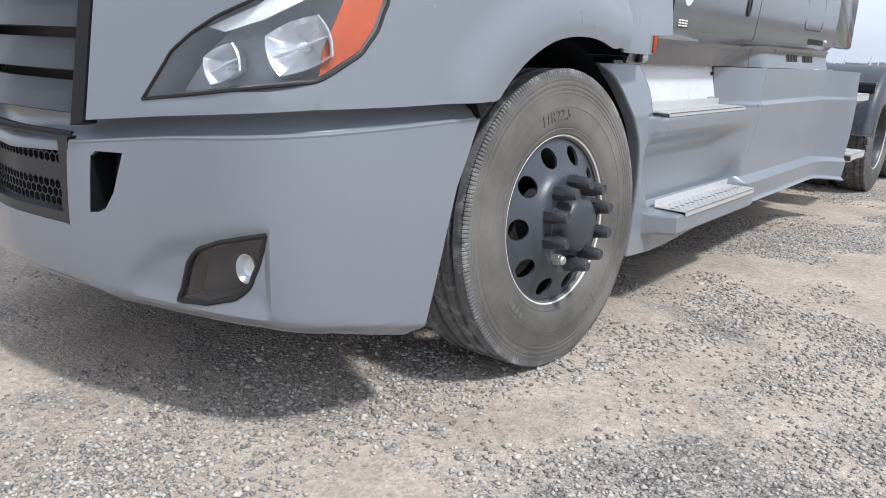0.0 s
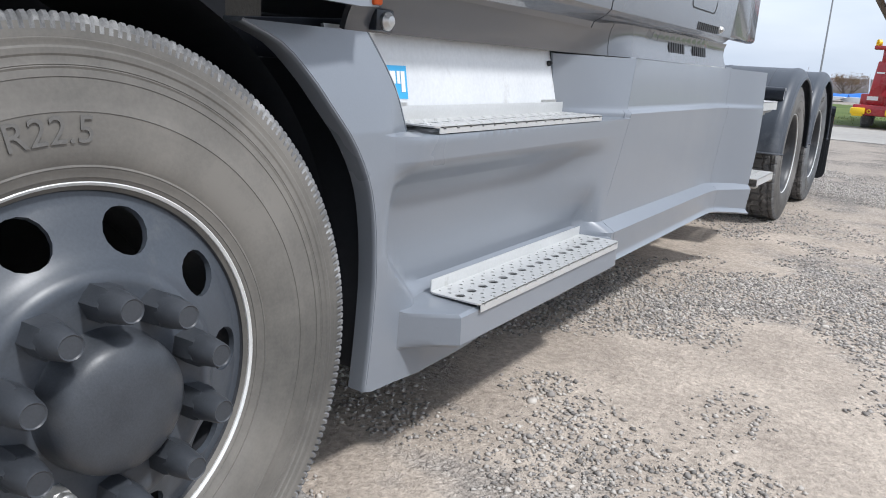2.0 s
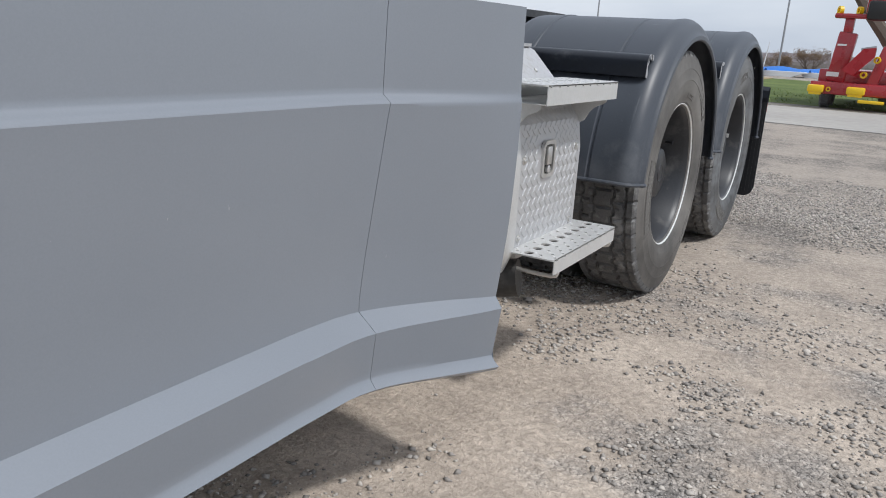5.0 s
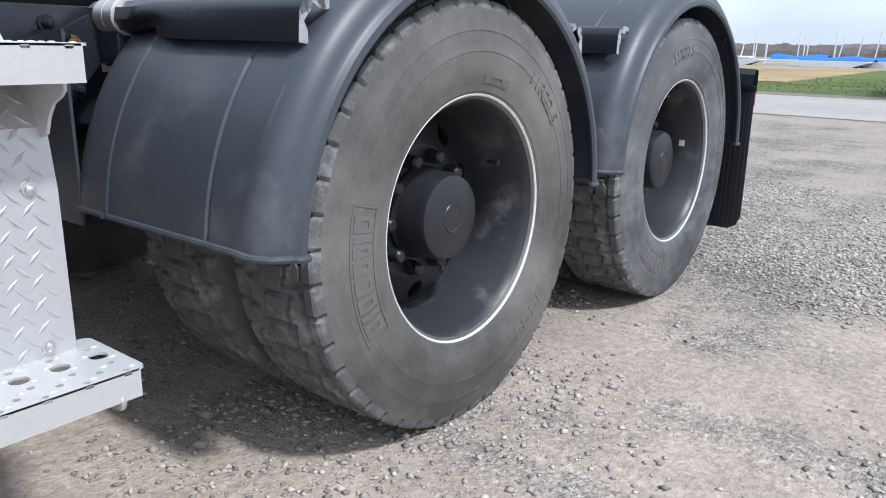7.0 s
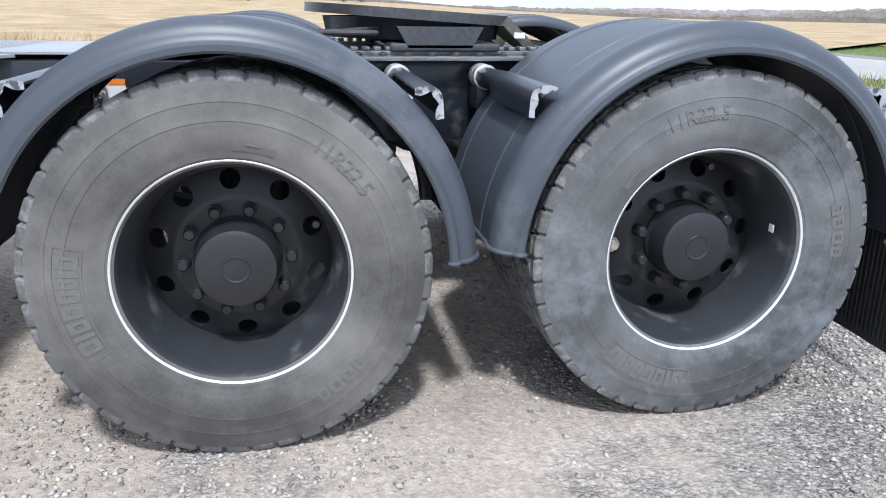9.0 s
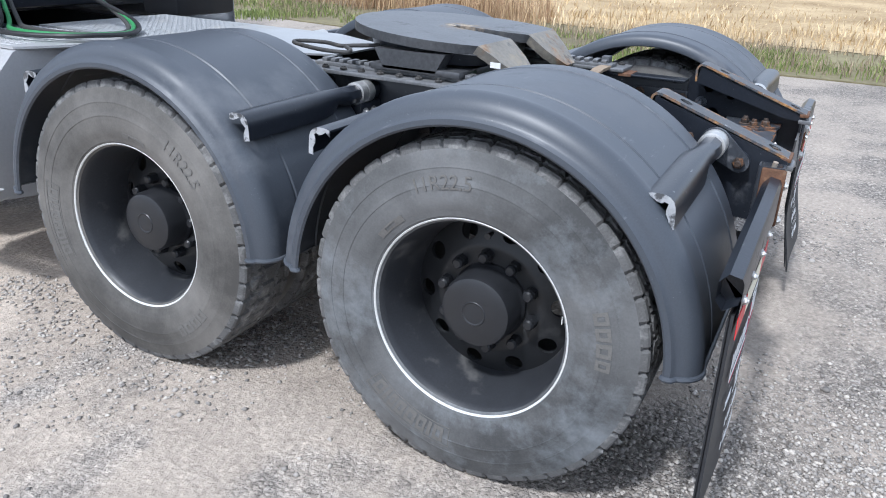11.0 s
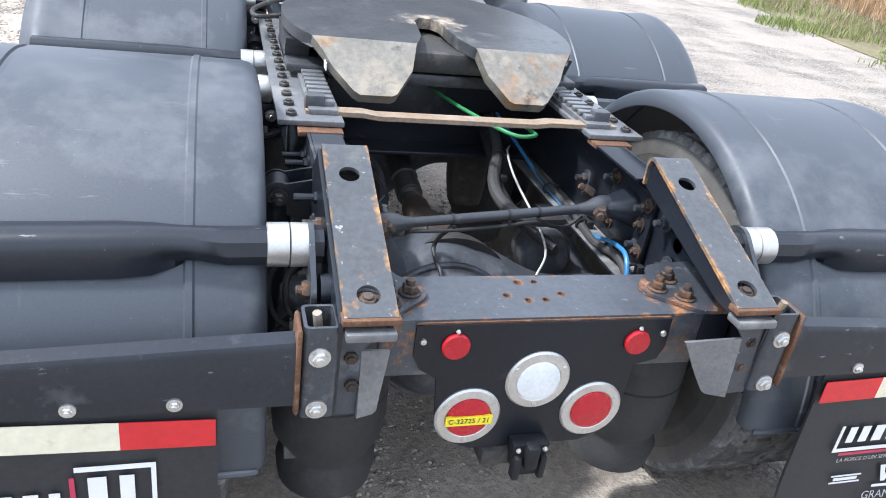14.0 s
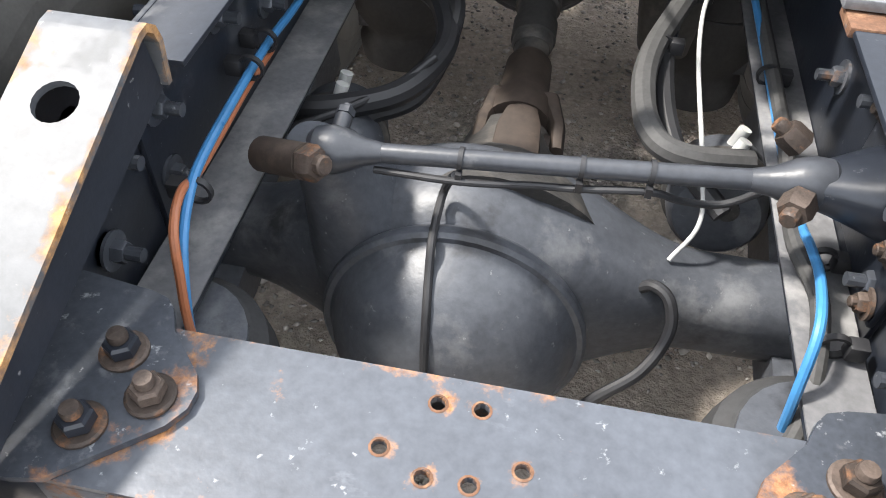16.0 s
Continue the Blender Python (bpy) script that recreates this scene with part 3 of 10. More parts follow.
def rounded(points, n=5):
    """A smooth open line (Catmull-Rom) through (u, v) points."""
    ext = [tuple(2 * a - b for a, b in zip(points[0], points[1]))] + list(points) + [tuple(2 * a - b for a, b in zip(points[-1], points[-2]))]
    out = []
    for i in range(1, len(ext) - 2):
        p0, p1, p2, p3 = (Vector(p) for p in ext[i - 1:i + 3])
        for k in range(n):
            t = k / n
            out.append(tuple(0.5 * ((2 * p1) + (p2 - p0) * t + (2 * p0 - 5 * p1 + 4 * p2 - p3) * t * t + (3 * p1 - p0 - 3 * p2 + p3) * t ** 3)))
    return out + [tuple(points[-1])]


def flat(origin, u, v):
    """place() for a flat sheet."""
    o, u, v = Vector(origin), Vector(u), Vector(v)
    return lambda a, b: o + u * a + v * b


def round_rect(w, h, r, n=5, cx=0.0, cy=0.0):
    out = []
    for sx, sy, a0 in ((1, 1, 0), (-1, 1, 90), (-1, -1, 180), (1, -1, 270)):
        for k in range(n + 1):
            a = radians(a0 + 90 * k / n)
            out.append((cx + sx * (w / 2 - r) + r * math.cos(a), cy + sy * (h / 2 - r) + r * math.sin(a)))
    return out


def prism(bm, poly, place, thick):
    """A thick flat plate without an inner net."""
    return sheet(bm, poly, [], place, thick, step=0, edge=10)


def hexagon(bm, centre, way, r, height, washer=0.0):
    """A hex bolt head on an optional round washer, standing on centre along way."""
    centre, way = Vector(centre), Vector(way).normalized()
    m = Matrix.Translation(centre) @ way.to_track_quat("X", "Z").to_matrix().to_4x4()
    if washer:
        lathe(bm, [(washer, 0), (washer, 0.004)], 18, m)
    lathe(bm, [(r, 0.002), (r, height * 0.8), (r * 0.85, height)], 6, m)
    lathe(bm, [(r * 0.55, height), (r * 0.55, height * 1.35), (r * 0.45, height * 1.45)], 10, m)
    return bm


def lettering(text, size, extrude=0.0):
    """A mesh of the words in the built-in font, centred at the origin in the xy plane."""
    cu = bpy.data.curves.new("words", "FONT")
    cu.body, cu.size, cu.extrude, cu.align_x, cu.align_y = text, size, extrude, "CENTER", "CENTER"
    cu.resolution_u = 3
    ob = bpy.data.objects.new("words", cu)
    scene.collection.objects.link(ob)
    me = bpy.data.meshes.new_from_object(ob.evaluated_get(bpy.context.evaluated_depsgraph_get()))
    bpy.data.objects.remove(ob)
    return me


def on_sidewall(me, radius, angle, surface, proud=0.0015):
    """Bends flat lettering round the tyre's axis (x): surface(r) gives the sidewall's x."""
    for v in me.vertices:
        a = radians(angle) - v.co.x / radius
        r = radius + v.co.y
        v.co = Vector((surface(r) + proud + v.co.z, r * math.cos(a), r * math.sin(a)))
    me.update()
    return me


# ---- the truck ----
truck = thing("semi_truck", "grey semi-truck tractor with black chassis and fenders parked on gravel", "truck")

FRONT_AXLE_Y, FRONT_AXLE_Z = 0.105, 0.540
REAR_AXLES = (5.786, 7.086)
REAR_Z, TYRE_R = 0.505, 0.513


def sidewall(r, big_r, half=0.140):
    """x of the tyre's outer face at a radius."""
    sq = 0.45 if abs(big_r - 0.525) < 1e-6 else 1.0      # the steer tyre has the squarer shoulder
    return lerp_table([(0.288, half - 0.030), (0.302, half - 0.018), (0.34, half - 0.004), (0.39, half), (0.44, half - 0.004),
                       (big_r - 0.035, half - 0.011 * sq), (big_r - 0.012, half - 0.017 * sq), (big_r - 0.004, half - 0.024 * sq)], r)


def tyre_mesh(big_r, drive, rubber):
    """Half profile from bead to tread, mirrored; the drive tyre has shoulder notches and zigzag block rows."""
    half = 0.140
    side = [(r, sidewall(r, big_r)) for r in (0.288, 0.296, 0.302, 0.306, 0.3065, 0.315, 0.330, 0.345, 0.36, 0.38, 0.395, 0.3955, 0.41, 0.425, 0.44, 0.4405, 0.455, big_r - 0.045, big_r - 0.035, big_r - 0.025, big_r - 0.015)]
    side = [(r, x + (0.0012 if i in (4, 11, 15) else 0)) for i, (r, x) in enumerate(side)]
    if not drive:
        for r_a, r_b, lift in ((0.452, 0.457, 0.0016), (0.468, 0.478, 0.0022), (0.486, 0.490, 0.0016), (0.3185, 0.322, 0.0012)):
            side += [(r_a - 0.0015, sidewall(r_a, big_r)), (r_a + 0.0015, sidewall(r_a, big_r) + lift * 0.7), (r_b - 0.001, sidewall(r_b, big_r) + lift * 0.7), (r_b + 0.002, sidewall(r_b, big_r))]
        side.sort()
    side += [(big_r - 0.007, half - (0.0195 if drive else 0.009)), (big_r - 0.002, half - (0.025 if drive else 0.014))]
    if drive:
        tread = [(0.104, 0), (0.094, 0), (0.088, 1), (0.082, 1), (0.078, 0), (0.062, 0), (0.046, 0), (0.040, 1), (0.034, 1), (0.030, 0), (0.015, 0), (0.0, 0)]
        deep, segs = 0.013, 46 * 8
    else:
        tread = [(0.120, 0), (0.1135, 0), (0.088, 0), (0.085, 1), (0.072, 1), (0.069, 0), (0.050, 0), (0.038, 0), (0.035, 1), (0.022, 1), (0.019, 0), (0.010, 0), (0.0, 0)]
        deep, segs = 0.018, 960
    crown = [(big_r - 0.0008 * (x / 0.05) ** 2 - (deep if g else 0), x) for x, g in tread]
    left = side + crown
    prof = left + [(r, -x) for r, x in left[-2::-1]]
    n = len(prof)
    bm = bmesh.new()

    def wobble(i, k, r, x):
        ax = abs(x)
        if drive:
            c = k % 8
            if ax > 0.088 and r > big_r - 0.020 and c == 0:
                return r - 0.008, x - math.copysign(0.006, x) * (1 if r < big_r - 0.004 else 0)
            if ax <= 0.088 and r > big_r - 0.006 and (c == 4 if ax < 0.05 else c == 1):
                return r - 0.010, x
            if ax < 0.09 and r > big_r - 0.02:
                return r, x + (0.004 if (k // 4) % 2 else -0.004)
            return r, x
        if 0.116 < ax and big_r - 0.016 < r and k % 4 == 0:
            return r - 0.0034, x - math.copysign(0.0032, x)
        if r < big_r - 0.006 and ax < 0.1:
            return r, x + (0.0015 if (k // 6) % 2 else -0.0015)
        return r, x

    lathe(bm, prof, segs, wobble=wobble)
    for f in bm.faces:
        c = f.calc_center_median()
        f.material_index = 1 if math.hypot(c.y, c.z) > big_r - (0.030 if drive else 0.022) and abs(c.x) < (0.131 if drive else 0.133) else 0
    me = mesh_of(bm, "tyre", 24, rubber)
    me.materials.append(M_TREAD if drive else M_TREAD_STEER)
    return me


def letter_part(words, size, radius, angle, big_r, name="raised_lettering"):
    me = on_sidewall(lettering(words, size, 0.0012), radius, angle, lambda r: sidewall(r, big_r))
    me.materials.clear()
    me.materials.append(M_LETTER)
    return me


def bars_mesh(widths, height, radius, angle, big_r, outline=False):
    """Raised plain bars along the sidewall, for a moulded maker's mark."""
    bm = bmesh.new()
    total = sum(widths) + 0.008 * (len(widths) - 1)
    x = -total / 2
    for w in widths:
        sheet(bm, [(x, -height / 2), (x + w, -height / 2), (x + w, height / 2), (x, height / 2)], [(lambda a: a)([(x + w * .3, -height * .25), (x + w * .7, -height * .25), (x + w * .7, height * .25), (x + w * .3, height * .25)])] if w > 0.02 else [], flat((0, 0, 0), (1, 0, 0), (0, 1, 0)), -0.0012, step=0.012)
        x += w + 0.008
    if outline:
        a, b = total / 2 + 0.02, height / 2 + 0.008
        sheet(bm, [(-a, -b), (a, -b), (a, b), (-a, b)], [[(-a + .003, -b + .003), (a - .003, -b + .003), (a - .003, b - .003), (-a + .003, b - .003)]], flat((0, 0, 0), (1, 0, 0), (0, 1, 0)), -0.001, step=0, edge=0.015)
    me = mesh_of(bm, "bars", 32, M_LETTER)
    return on_sidewall(me, radius, angle, lambda r: sidewall(r, big_r))


def disc_mesh(table, outer_r, inner_r, hole_r, hole_at, count, phase, material):
    """A wheel disc with round openings, dished by the table r -> x."""
    bm = bmesh.new()
    holes = [circle(hole_at * math.cos(2 * math.pi * (k + phase) / count), hole_at * math.sin(2 * math.pi * (k + phase) / count), hole_r, 16) for k in range(count)]
    if inner_r:
        holes.append(circle(0, 0, inner_r, 40))
    sheet(bm, circle(0, 0, outer_r, 72), holes, lambda u, v: Vector((lerp_table(table, math.hypot(u, v)), u, v)), 0.010, step=0,
          edge=0.02, more=[(r * math.cos(math.pi * k / 44), r * math.sin(math.pi * k / 44)) for r in np.linspace(inner_r + 0.02, outer_r - 0.006, 34).tolist() for k in range(88)])
    bmesh.ops.recalc_face_normals(bm, faces=bm.faces[:])
    return mesh_of(bm, "disc", 40, material)


TYRE_STEER = tyre_mesh(0.525, False, M_TYRE)
TYRE_DRIVE = tyre_mesh(TYRE_R, True, M_TYRE_DRIVE)
TYRE_CHALKY = TYRE_DRIVE.copy()
TYRE_CHALKY.materials[0] = M_TYRE_CHALKY

# steer wheel: dished disc nearly flush with the rim
STEER_DISC = disc_mesh([(0.06, 0.158), (0.160, 0.158), (0.166, 0.1595), (0.171, 0.158), (0.176, 0.153), (0.182, 0.1465), (0.190, 0.139), (0.200, 0.1320), (0.212, 0.1255), (0.225, 0.119), (0.24, 0.1125), (0.255, 0.105), (0.268, 0.098), (0.286, 0.094)], 0.286, 0.06, 0.036, 0.232, 10, 0.5, M_WHEEL)
bm = bmesh.new()
lathe(bm, [(0.294, 0.108), (0.295, 0.1185), (0.299, 0.1215), (0.3035, 0.119), (0.3040, 0.110), (0.298, 0.104)], 96, closed=True)
RIM_RING = mesh_of(bm, "ring", 40, M_RING)
bm = bmesh.new()
lathe(bm, [(0.2955, 0.114), (0.286, 0.104), (0.272, 0.08), (0.262, 0.03), (0.262, -0.10), (0.285, -0.115), (0.29, -0.11), (0.272, -0.095), (0.272, 0.03), (0.284, 0.09), (0.296, 0.10)], 72, closed=True)
RIM_BARREL = mesh_of(bm, "barrel", 40, M_WHEEL_REAR)
bm = bmesh.new()
lathe(bm, [(0.112, 0.02), (0.112, 0.160), (0.106, 0.166), (0.101, 0.172), (0.099, 0.200), (0.094, 0.215), (0.082, 0.226), (0.058, 0.233), (0.03, 0.236), (0.001, 0.237)], 48)
STEER_HUB = mesh_of(bm, "hub", 36, M_NUT)
bm = bmesh.new()
lathe(bm, [(0.031, 0.0), (0.031, 0.004), (0.0285, 0.006), (0.0280, 0.044), (0.0255, 0.052)], 6)
lathe(bm, [(0.0245, 0.046), (0.0235, 0.058), (0.0185, 0.090), (0.0165, 0.093), (0.0145, 0.0915), (0.001, 0.0915)], 18)
NUT_SPIKE = mesh_of(bm, "spike", 30, M_NUT)
bm = bmesh.new()
lathe(bm, [(0.024, 0.0), (0.024, 0.006), (0.020, 0.008), (0.0195, 0.034)], 6)
lathe(bm, [(0.017, 0.032), (0.0165, 0.046), (0.012, 0.052), (0.001, 0.053)], 12)
NUT_PLAIN = mesh_of(bm, "nut", 30, M_HUB_REAR)
NUT_BARE = NUT_PLAIN.copy()
NUT_BARE.materials.clear()
NUT_BARE.materials.append(M_STEEL)
bm = bmesh.new()
rod(bm, (0, 0, 0), (0.03, 0, 0), 0.006, 10)
rod(bm, (0.028, 0, 0), (0.034, 0, 0), 0.010, 6)
VALVE = mesh_of(bm, "valve", 30, M_HUB_REAR)

# drive wheel: deep dish with the disc far inboard
bm = bmesh.new()
lathe(bm, [(0.2955, 0.114), (0.288, 0.108), (0.280, 0.085), (0.272, 0.055), (0.262, 0.020), (0.254, -0.035), (0.250, -0.10), (0.262, -0.10), (0.266, -0.02), (0.278, 0.040), (0.296, 0.100)], 96, closed=True)
DRIVE_BARREL = mesh_of(bm, "barrel", 40, M_WHEEL_REAR)
DRIVE_DISC = disc_mesh([(0.06, -0.052), (0.165, -0.052), (0.185, -0.060), (0.225, -0.075), (0.250, -0.085), (0.256, -0.085)], 0.256, 0.06, 0.027, 0.212, 10, 0.0, M_DISC_REAR)
bm = bmesh.new()
lathe(bm, [(0.118, -0.06), (0.118, -0.030), (0.112, -0.022), (0.110, -0.018), (0.109, 0.045), (0.103, 0.060), (0.088, 0.067), (0.001, 0.069)], 48)
lathe(bm, [(0.030, 0.068), (0.034, 0.0705), (0.036, 0.0705), (0.038, 0.068)], 32, closed=True)
DRIVE_HUB = mesh_of(bm, "hub", 36, M_HUB_REAR)

STEER_TXT = [letter_part("11R22.5", 0.053, 0.370, 81, 0.525), bars_mesh([.02, .02, .02, .02], 0.022, 0.37, 207, 0.525), bars_mesh([.04, .04], 0.05, 0.40, -73, 0.525)]
DRIVE_TXT = [letter_part("11R22.5", 0.056, 0.400, 24.5, TYRE_R),
             bars_mesh([.034, .012, .03, .034, .028, .022, .012, .034], 0.054, 0.390, 167, TYRE_R, True),
             bars_mesh([.035, .035, .04, .03], 0.040, 0.400, -69, TYRE_R),
             bars_mesh([.10], 0.020, 0.335, 57.5, TYRE_R)]


def wheel(kind, m, label, roll=0.0, dual=False, drive_tyre=None):
    """One wheel under the truck; the rim's barrel is the part, the rest hangs on it."""
    turn = m @ pose(0, 0, 0, roll, 0, 0)
    steer = kind == "steer"
    w = part("wheel", RIM_BARREL if steer else DRIVE_BARREL, None, truck, label, turn)
    part("tyre", TYRE_STEER if steer else drive_tyre or TYRE_DRIVE, None, w, "dusty black rubber tyre with chalky bloom" if drive_tyre is TYRE_CHALKY else "dusty black rubber tyre with worn tread")
    part("rim_edge", RIM_RING, None, w, "bright white rim edge")
    part("disc", STEER_DISC if steer else DRIVE_DISC, None, w, "dark grey wheel disc with ten round openings")
    part("hub_cap", STEER_HUB if steer else DRIVE_HUB, None, w, "black round hub cap")
    nut, at = (NUT_SPIKE, 0.158) if steer else (NUT_PLAIN, -0.052)
    for k in range(10):
        a = 2 * math.pi * (k + (0.0 if steer else 0.5)) / 10
        bare = steer and k == 6
        part("nut_cover" if steer and not bare else "wheel_nut", NUT_BARE if bare else nut, None, w, "", Matrix.Translation((at, 0.1425 * math.cos(a), 0.1425 * math.sin(a))) @ pose(0, 0, 0, 17 * k, 0, 0))
    part("valve", VALVE, None, w, "", pose(0.115 if steer else 0.02, -0.13 if steer else 0.235, -0.115 if steer else 0.03))
    for me in (STEER_TXT if steer else DRIVE_TXT):
        part("lettering", me, None, w, "raised lettering on the sidewall")
    if dual:
        part("inner_tyre", TYRE_DRIVE, None, w, "inner dual tyre in the shade", Matrix.Translation((-0.335, 0, 0)))
        part("inner_rim", RIM_BARREL, None, w, "inner dual rim", Matrix.Translation((-0.335, 0, 0)))
    return w


wheel("steer", pose(1.055, FRONT_AXLE_Y, FRONT_AXLE_Z, 0, -3.0, -2.7), "steer wheel with tall black nut covers and dusty tyre", 17.5)
wheel("steer", pose(-1.055, FRONT_AXLE_Y, FRONT_AXLE_Z, 0, 0, 177.3), "steer wheel with tall black nut covers and dusty tyre", 40)
for i, ay in enumerate(REAR_AXLES):
    wheel("drive", pose(1.077, ay, REAR_Z), "dual drive wheel with deep dark rim and bright rim edge", (20.5, 77.5)[i], True, (TYRE_DRIVE, TYRE_CHALKY)[i])
    if i:
        bm = bmesh.new()
        box(bm, (0.024, 0.252, 0.028), (0.046, 0.2545, 0.052), 0.0)
        box(bm, (0.029, 0.2515, 0.033), (0.041, 0.252, 0.047), 0.0)
        tagged(part("wheel_sticker", bm, M_STICKER, truck, "", pose(1.077, ay, REAR_Z)), "small white sticker inside the rim")
    wheel("drive", pose(-1.077, ay, REAR_Z, 0, 0, 180), "dual drive wheel with deep dark rim and bright rim edge", (140, 215)[i], True)


# ---- bumper, hood, lamps ----
PLAN = [(0.0, -1.225), (0.3, -1.19), (0.5, -1.135), (0.6, -1.105), (0.75, -1.068), (0.88, -1.028), (0.97, -0.98), (1.04, -0.905), (1.09, -0.79), (1.125, -0.68),
        (1.15, -0.55), (1.172, -0.40), (1.185, -0.20), (1.19, 0.05), (1.19, 0.40), (1.185, 0.90)]
PLAN = [tuple(p) for p in rounded(PLAN, 10)]
PLAN_S = [0.0]
for (_a, _b), (_c, _d) in zip(PLAN, PLAN[1:]):
    PLAN_S.append(PLAN_S[-1] + math.hypot(_c - _a, _d - _b))
_ps = np.linspace(0, PLAN_S[-1], 600)
_px = np.interp(_ps, PLAN_S, [p[0] for p in PLAN])
_py = np.interp(_ps, PLAN_S, [p[1] for p in PLAN])
_win = np.hanning(43) / np.hanning(43).sum()
_px = np.convolve(np.concatenate([-_px[21:0:-1], _px, 2 * _px[-1] - _px[-2:-23:-1]]), _win, "valid")
_py = np.convolve(np.concatenate([_py[21:0:-1], _py, 2 * _py[-1] - _py[-2:-23:-1]]), _win, "valid")


def plan_point(s):
    """The outline of the front in plan, by the length s from its middle; also the outward normal."""
    sg, a = (1 if s >= 0 else -1), abs(s)
    at = lambda q: Vector((float(np.interp(q, _ps, _px)), float(np.interp(q, _ps, _py))))
    mid = at(a)
    way = at(min(PLAN_S[-1], a + 0.02)) - at(max(0.0, a - 0.02))
    nor = Vector((way.y, -way.x)).normalized()
    return Vector((mid.x * sg, mid.y, 0)), Vector((nor.x * sg, nor.y, 0))


def s_of(x=None, y=None):
    """Length along the outline at which x (front) or y (side) is reached."""
    for (a, b), (c, d), s0, s1 in zip(PLAN, PLAN[1:], PLAN_S, PLAN_S[1:]):
        if x is not None and a <= x <= c:
            return s0 + (s1 - s0) * (x - a) / (c - a)
        if y is not None and b <= y <= d:
            return s0 + (s1 - s0) * (y - b) / (d - b)
    return PLAN_S[-1]


M_FOG = surf("lamp_inside", (0.050, 0.052, 0.056), 0.35, var=0.2, coat=0.4)
BUMPER_BOTTOM = [(0, 0.385), (s_of(0.3), 0.372), (s_of(0.44), 0.351), (s_of(0.65), 0.350), (s_of(0.92), 0.356), (s_of(y=-0.84), 0.335), (s_of(y=-0.565), 0.285), (s_of(y=-0.4), 0.28)]
BUMPER_TOP = [(0, 0.80), (s_of(0.33), 0.818), (s_of(0.68), 0.860), (s_of(y=-0.91), 0.891), (s_of(y=-0.69), 0.907), (s_of(y=-0.4), 0.925)]
HOOD_BOTTOM = [(0, 0.85), (s_of(0.36), 0.878), (s_of(0.68), 0.916), (s_of(y=-0.91), 0.954), (s_of(y=-0.69), 0.962), (s_of(y=-0.46), 0.971), (s_of(y=-0.37), 0.975)]


def sym(rows):
    return [(-s, z) for s, z in rows[::-1]] + rows


def bumper_place(s, z):
    p, n = plan_point(s)
    bot = lerp_table(BUMPER_BOTTOM, abs(s))
    top = lerp_table(BUMPER_TOP, abs(s))
    tuck = 0.05 * (1 - smoothstep(0.0, 0.055, z - bot)) ** 2
    crease = 0.0
    if 0.45 < abs(s) < s_of(0.96):
        line = lerp_table([(s_of(0.5), 0.44), (s_of(0.54), 0.49), (s_of(0.64), 0.575), (s_of(0.88), 0.645), (s_of(0.97), 0.66)], abs(s))
        crease = 0.014 * smoothstep(-0.01, 0.055, line - z) * smoothstep(0.0, 0.08, z - bot - 0.02) * smoothstep(0.45, 0.62, abs(s))
    bulge = 0.012 * math.sin(math.pi * min(1, max(0, (z - bot) / max(0.1, top - bot))))
    q = p + n * (bulge - tuck - crease)
    return Vector((q.x, q.y, z))


GRILLE_S = s_of(0.315)
end_top, end_bot = s_of(y=-0.388), s_of(y=-0.577)
right = [(GRILLE_S, 0.575), (GRILLE_S, 0.815)] + [(s, z) for s, z in BUMPER_TOP if s > GRILLE_S + 0.03 and s < end_top - 0.02] + [(end_top, 0.923)] + [(s_of(y=y), z) for y, z in ((-0.402, 0.895), (-0.434, 0.824), (-0.478, 0.731), (-0.512, 0.605), (-0.545, 0.45), (-0.566, 0.35))] + [(end_bot, 0.30), (end_bot - 0.03, 0.288)]
right += [(s, z) for s, z in BUMPER_BOTTOM[::-1] if s < end_bot - 0.05 and s > 0]
outline = right + [(-s, z) for s, z in right[::-1]]
FOG = [(s_of(0.955), 0.632), (s_of(0.83), 0.598), (s_of(0.755), 0.565), (s_of(0.722), 0.525), (s_of(0.682), 0.410), (s_of(0.78), 0.418), (s_of(0.865), 0.445), (s_of(0.905), 0.480), (s_of(0.93), 0.54)]
SLOT = [(s_of(0.405), 0.785), (s_of(0.425), 0.80), (s_of(0.518), 0.803), (s_of(0.485), 0.69), (s_of(0.455), 0.642), (s_of(0.43), 0.630), (s_of(0.398), 0.625)]
mirror = lambda poly: [(-u, v) for u, v in poly[::-1]]
bm = bmesh.new()
sheet(bm, outline, [FOG, mirror(FOG), SLOT, mirror(SLOT)], bumper_place, -0.012, step=0.018, vs=(0.30, 0.305, 0.32, 0.335, 0.36, 0.37))
bumper = part("bumper", bm, M_PAINT, truck, "grey painted wrap-around front bumper")


def inset(poly, k, dx=0.0):
    cx, cy = sum(p[0] for p in poly) / len(poly), sum(p[1] for p in poly) / len(poly)
    return [(cx + (x - cx) * k, cy + (y - cy) * k) for x, y in poly]


def bowl(poly, place, deep, floor=0.9, step=0.03):
    """A recess behind an opening: walls and a floor."""
    bm = bmesh.new()
    rim = subdivide(poly, step)
    n = len(rim)
    back = inset(rim, floor)

    def at(p, d):
        q = place(*p)
        _, nor = plan_point(p[0])
        return q - nor * d
    rows = [[bm.verts.new(at(p, 0.002)) for p in rim], [bm.verts.new(at(p, deep)) for p in back]]
    for k in range(n):
        bm.faces.new((rows[0][k], rows[0][(k + 1) % n], rows[1][(k + 1) % n], rows[1][k]))
    bm.faces.new(rows[1])
    bmesh.ops.solidify(bm, geom=bm.faces[:], thickness=-0.003)
    return bm


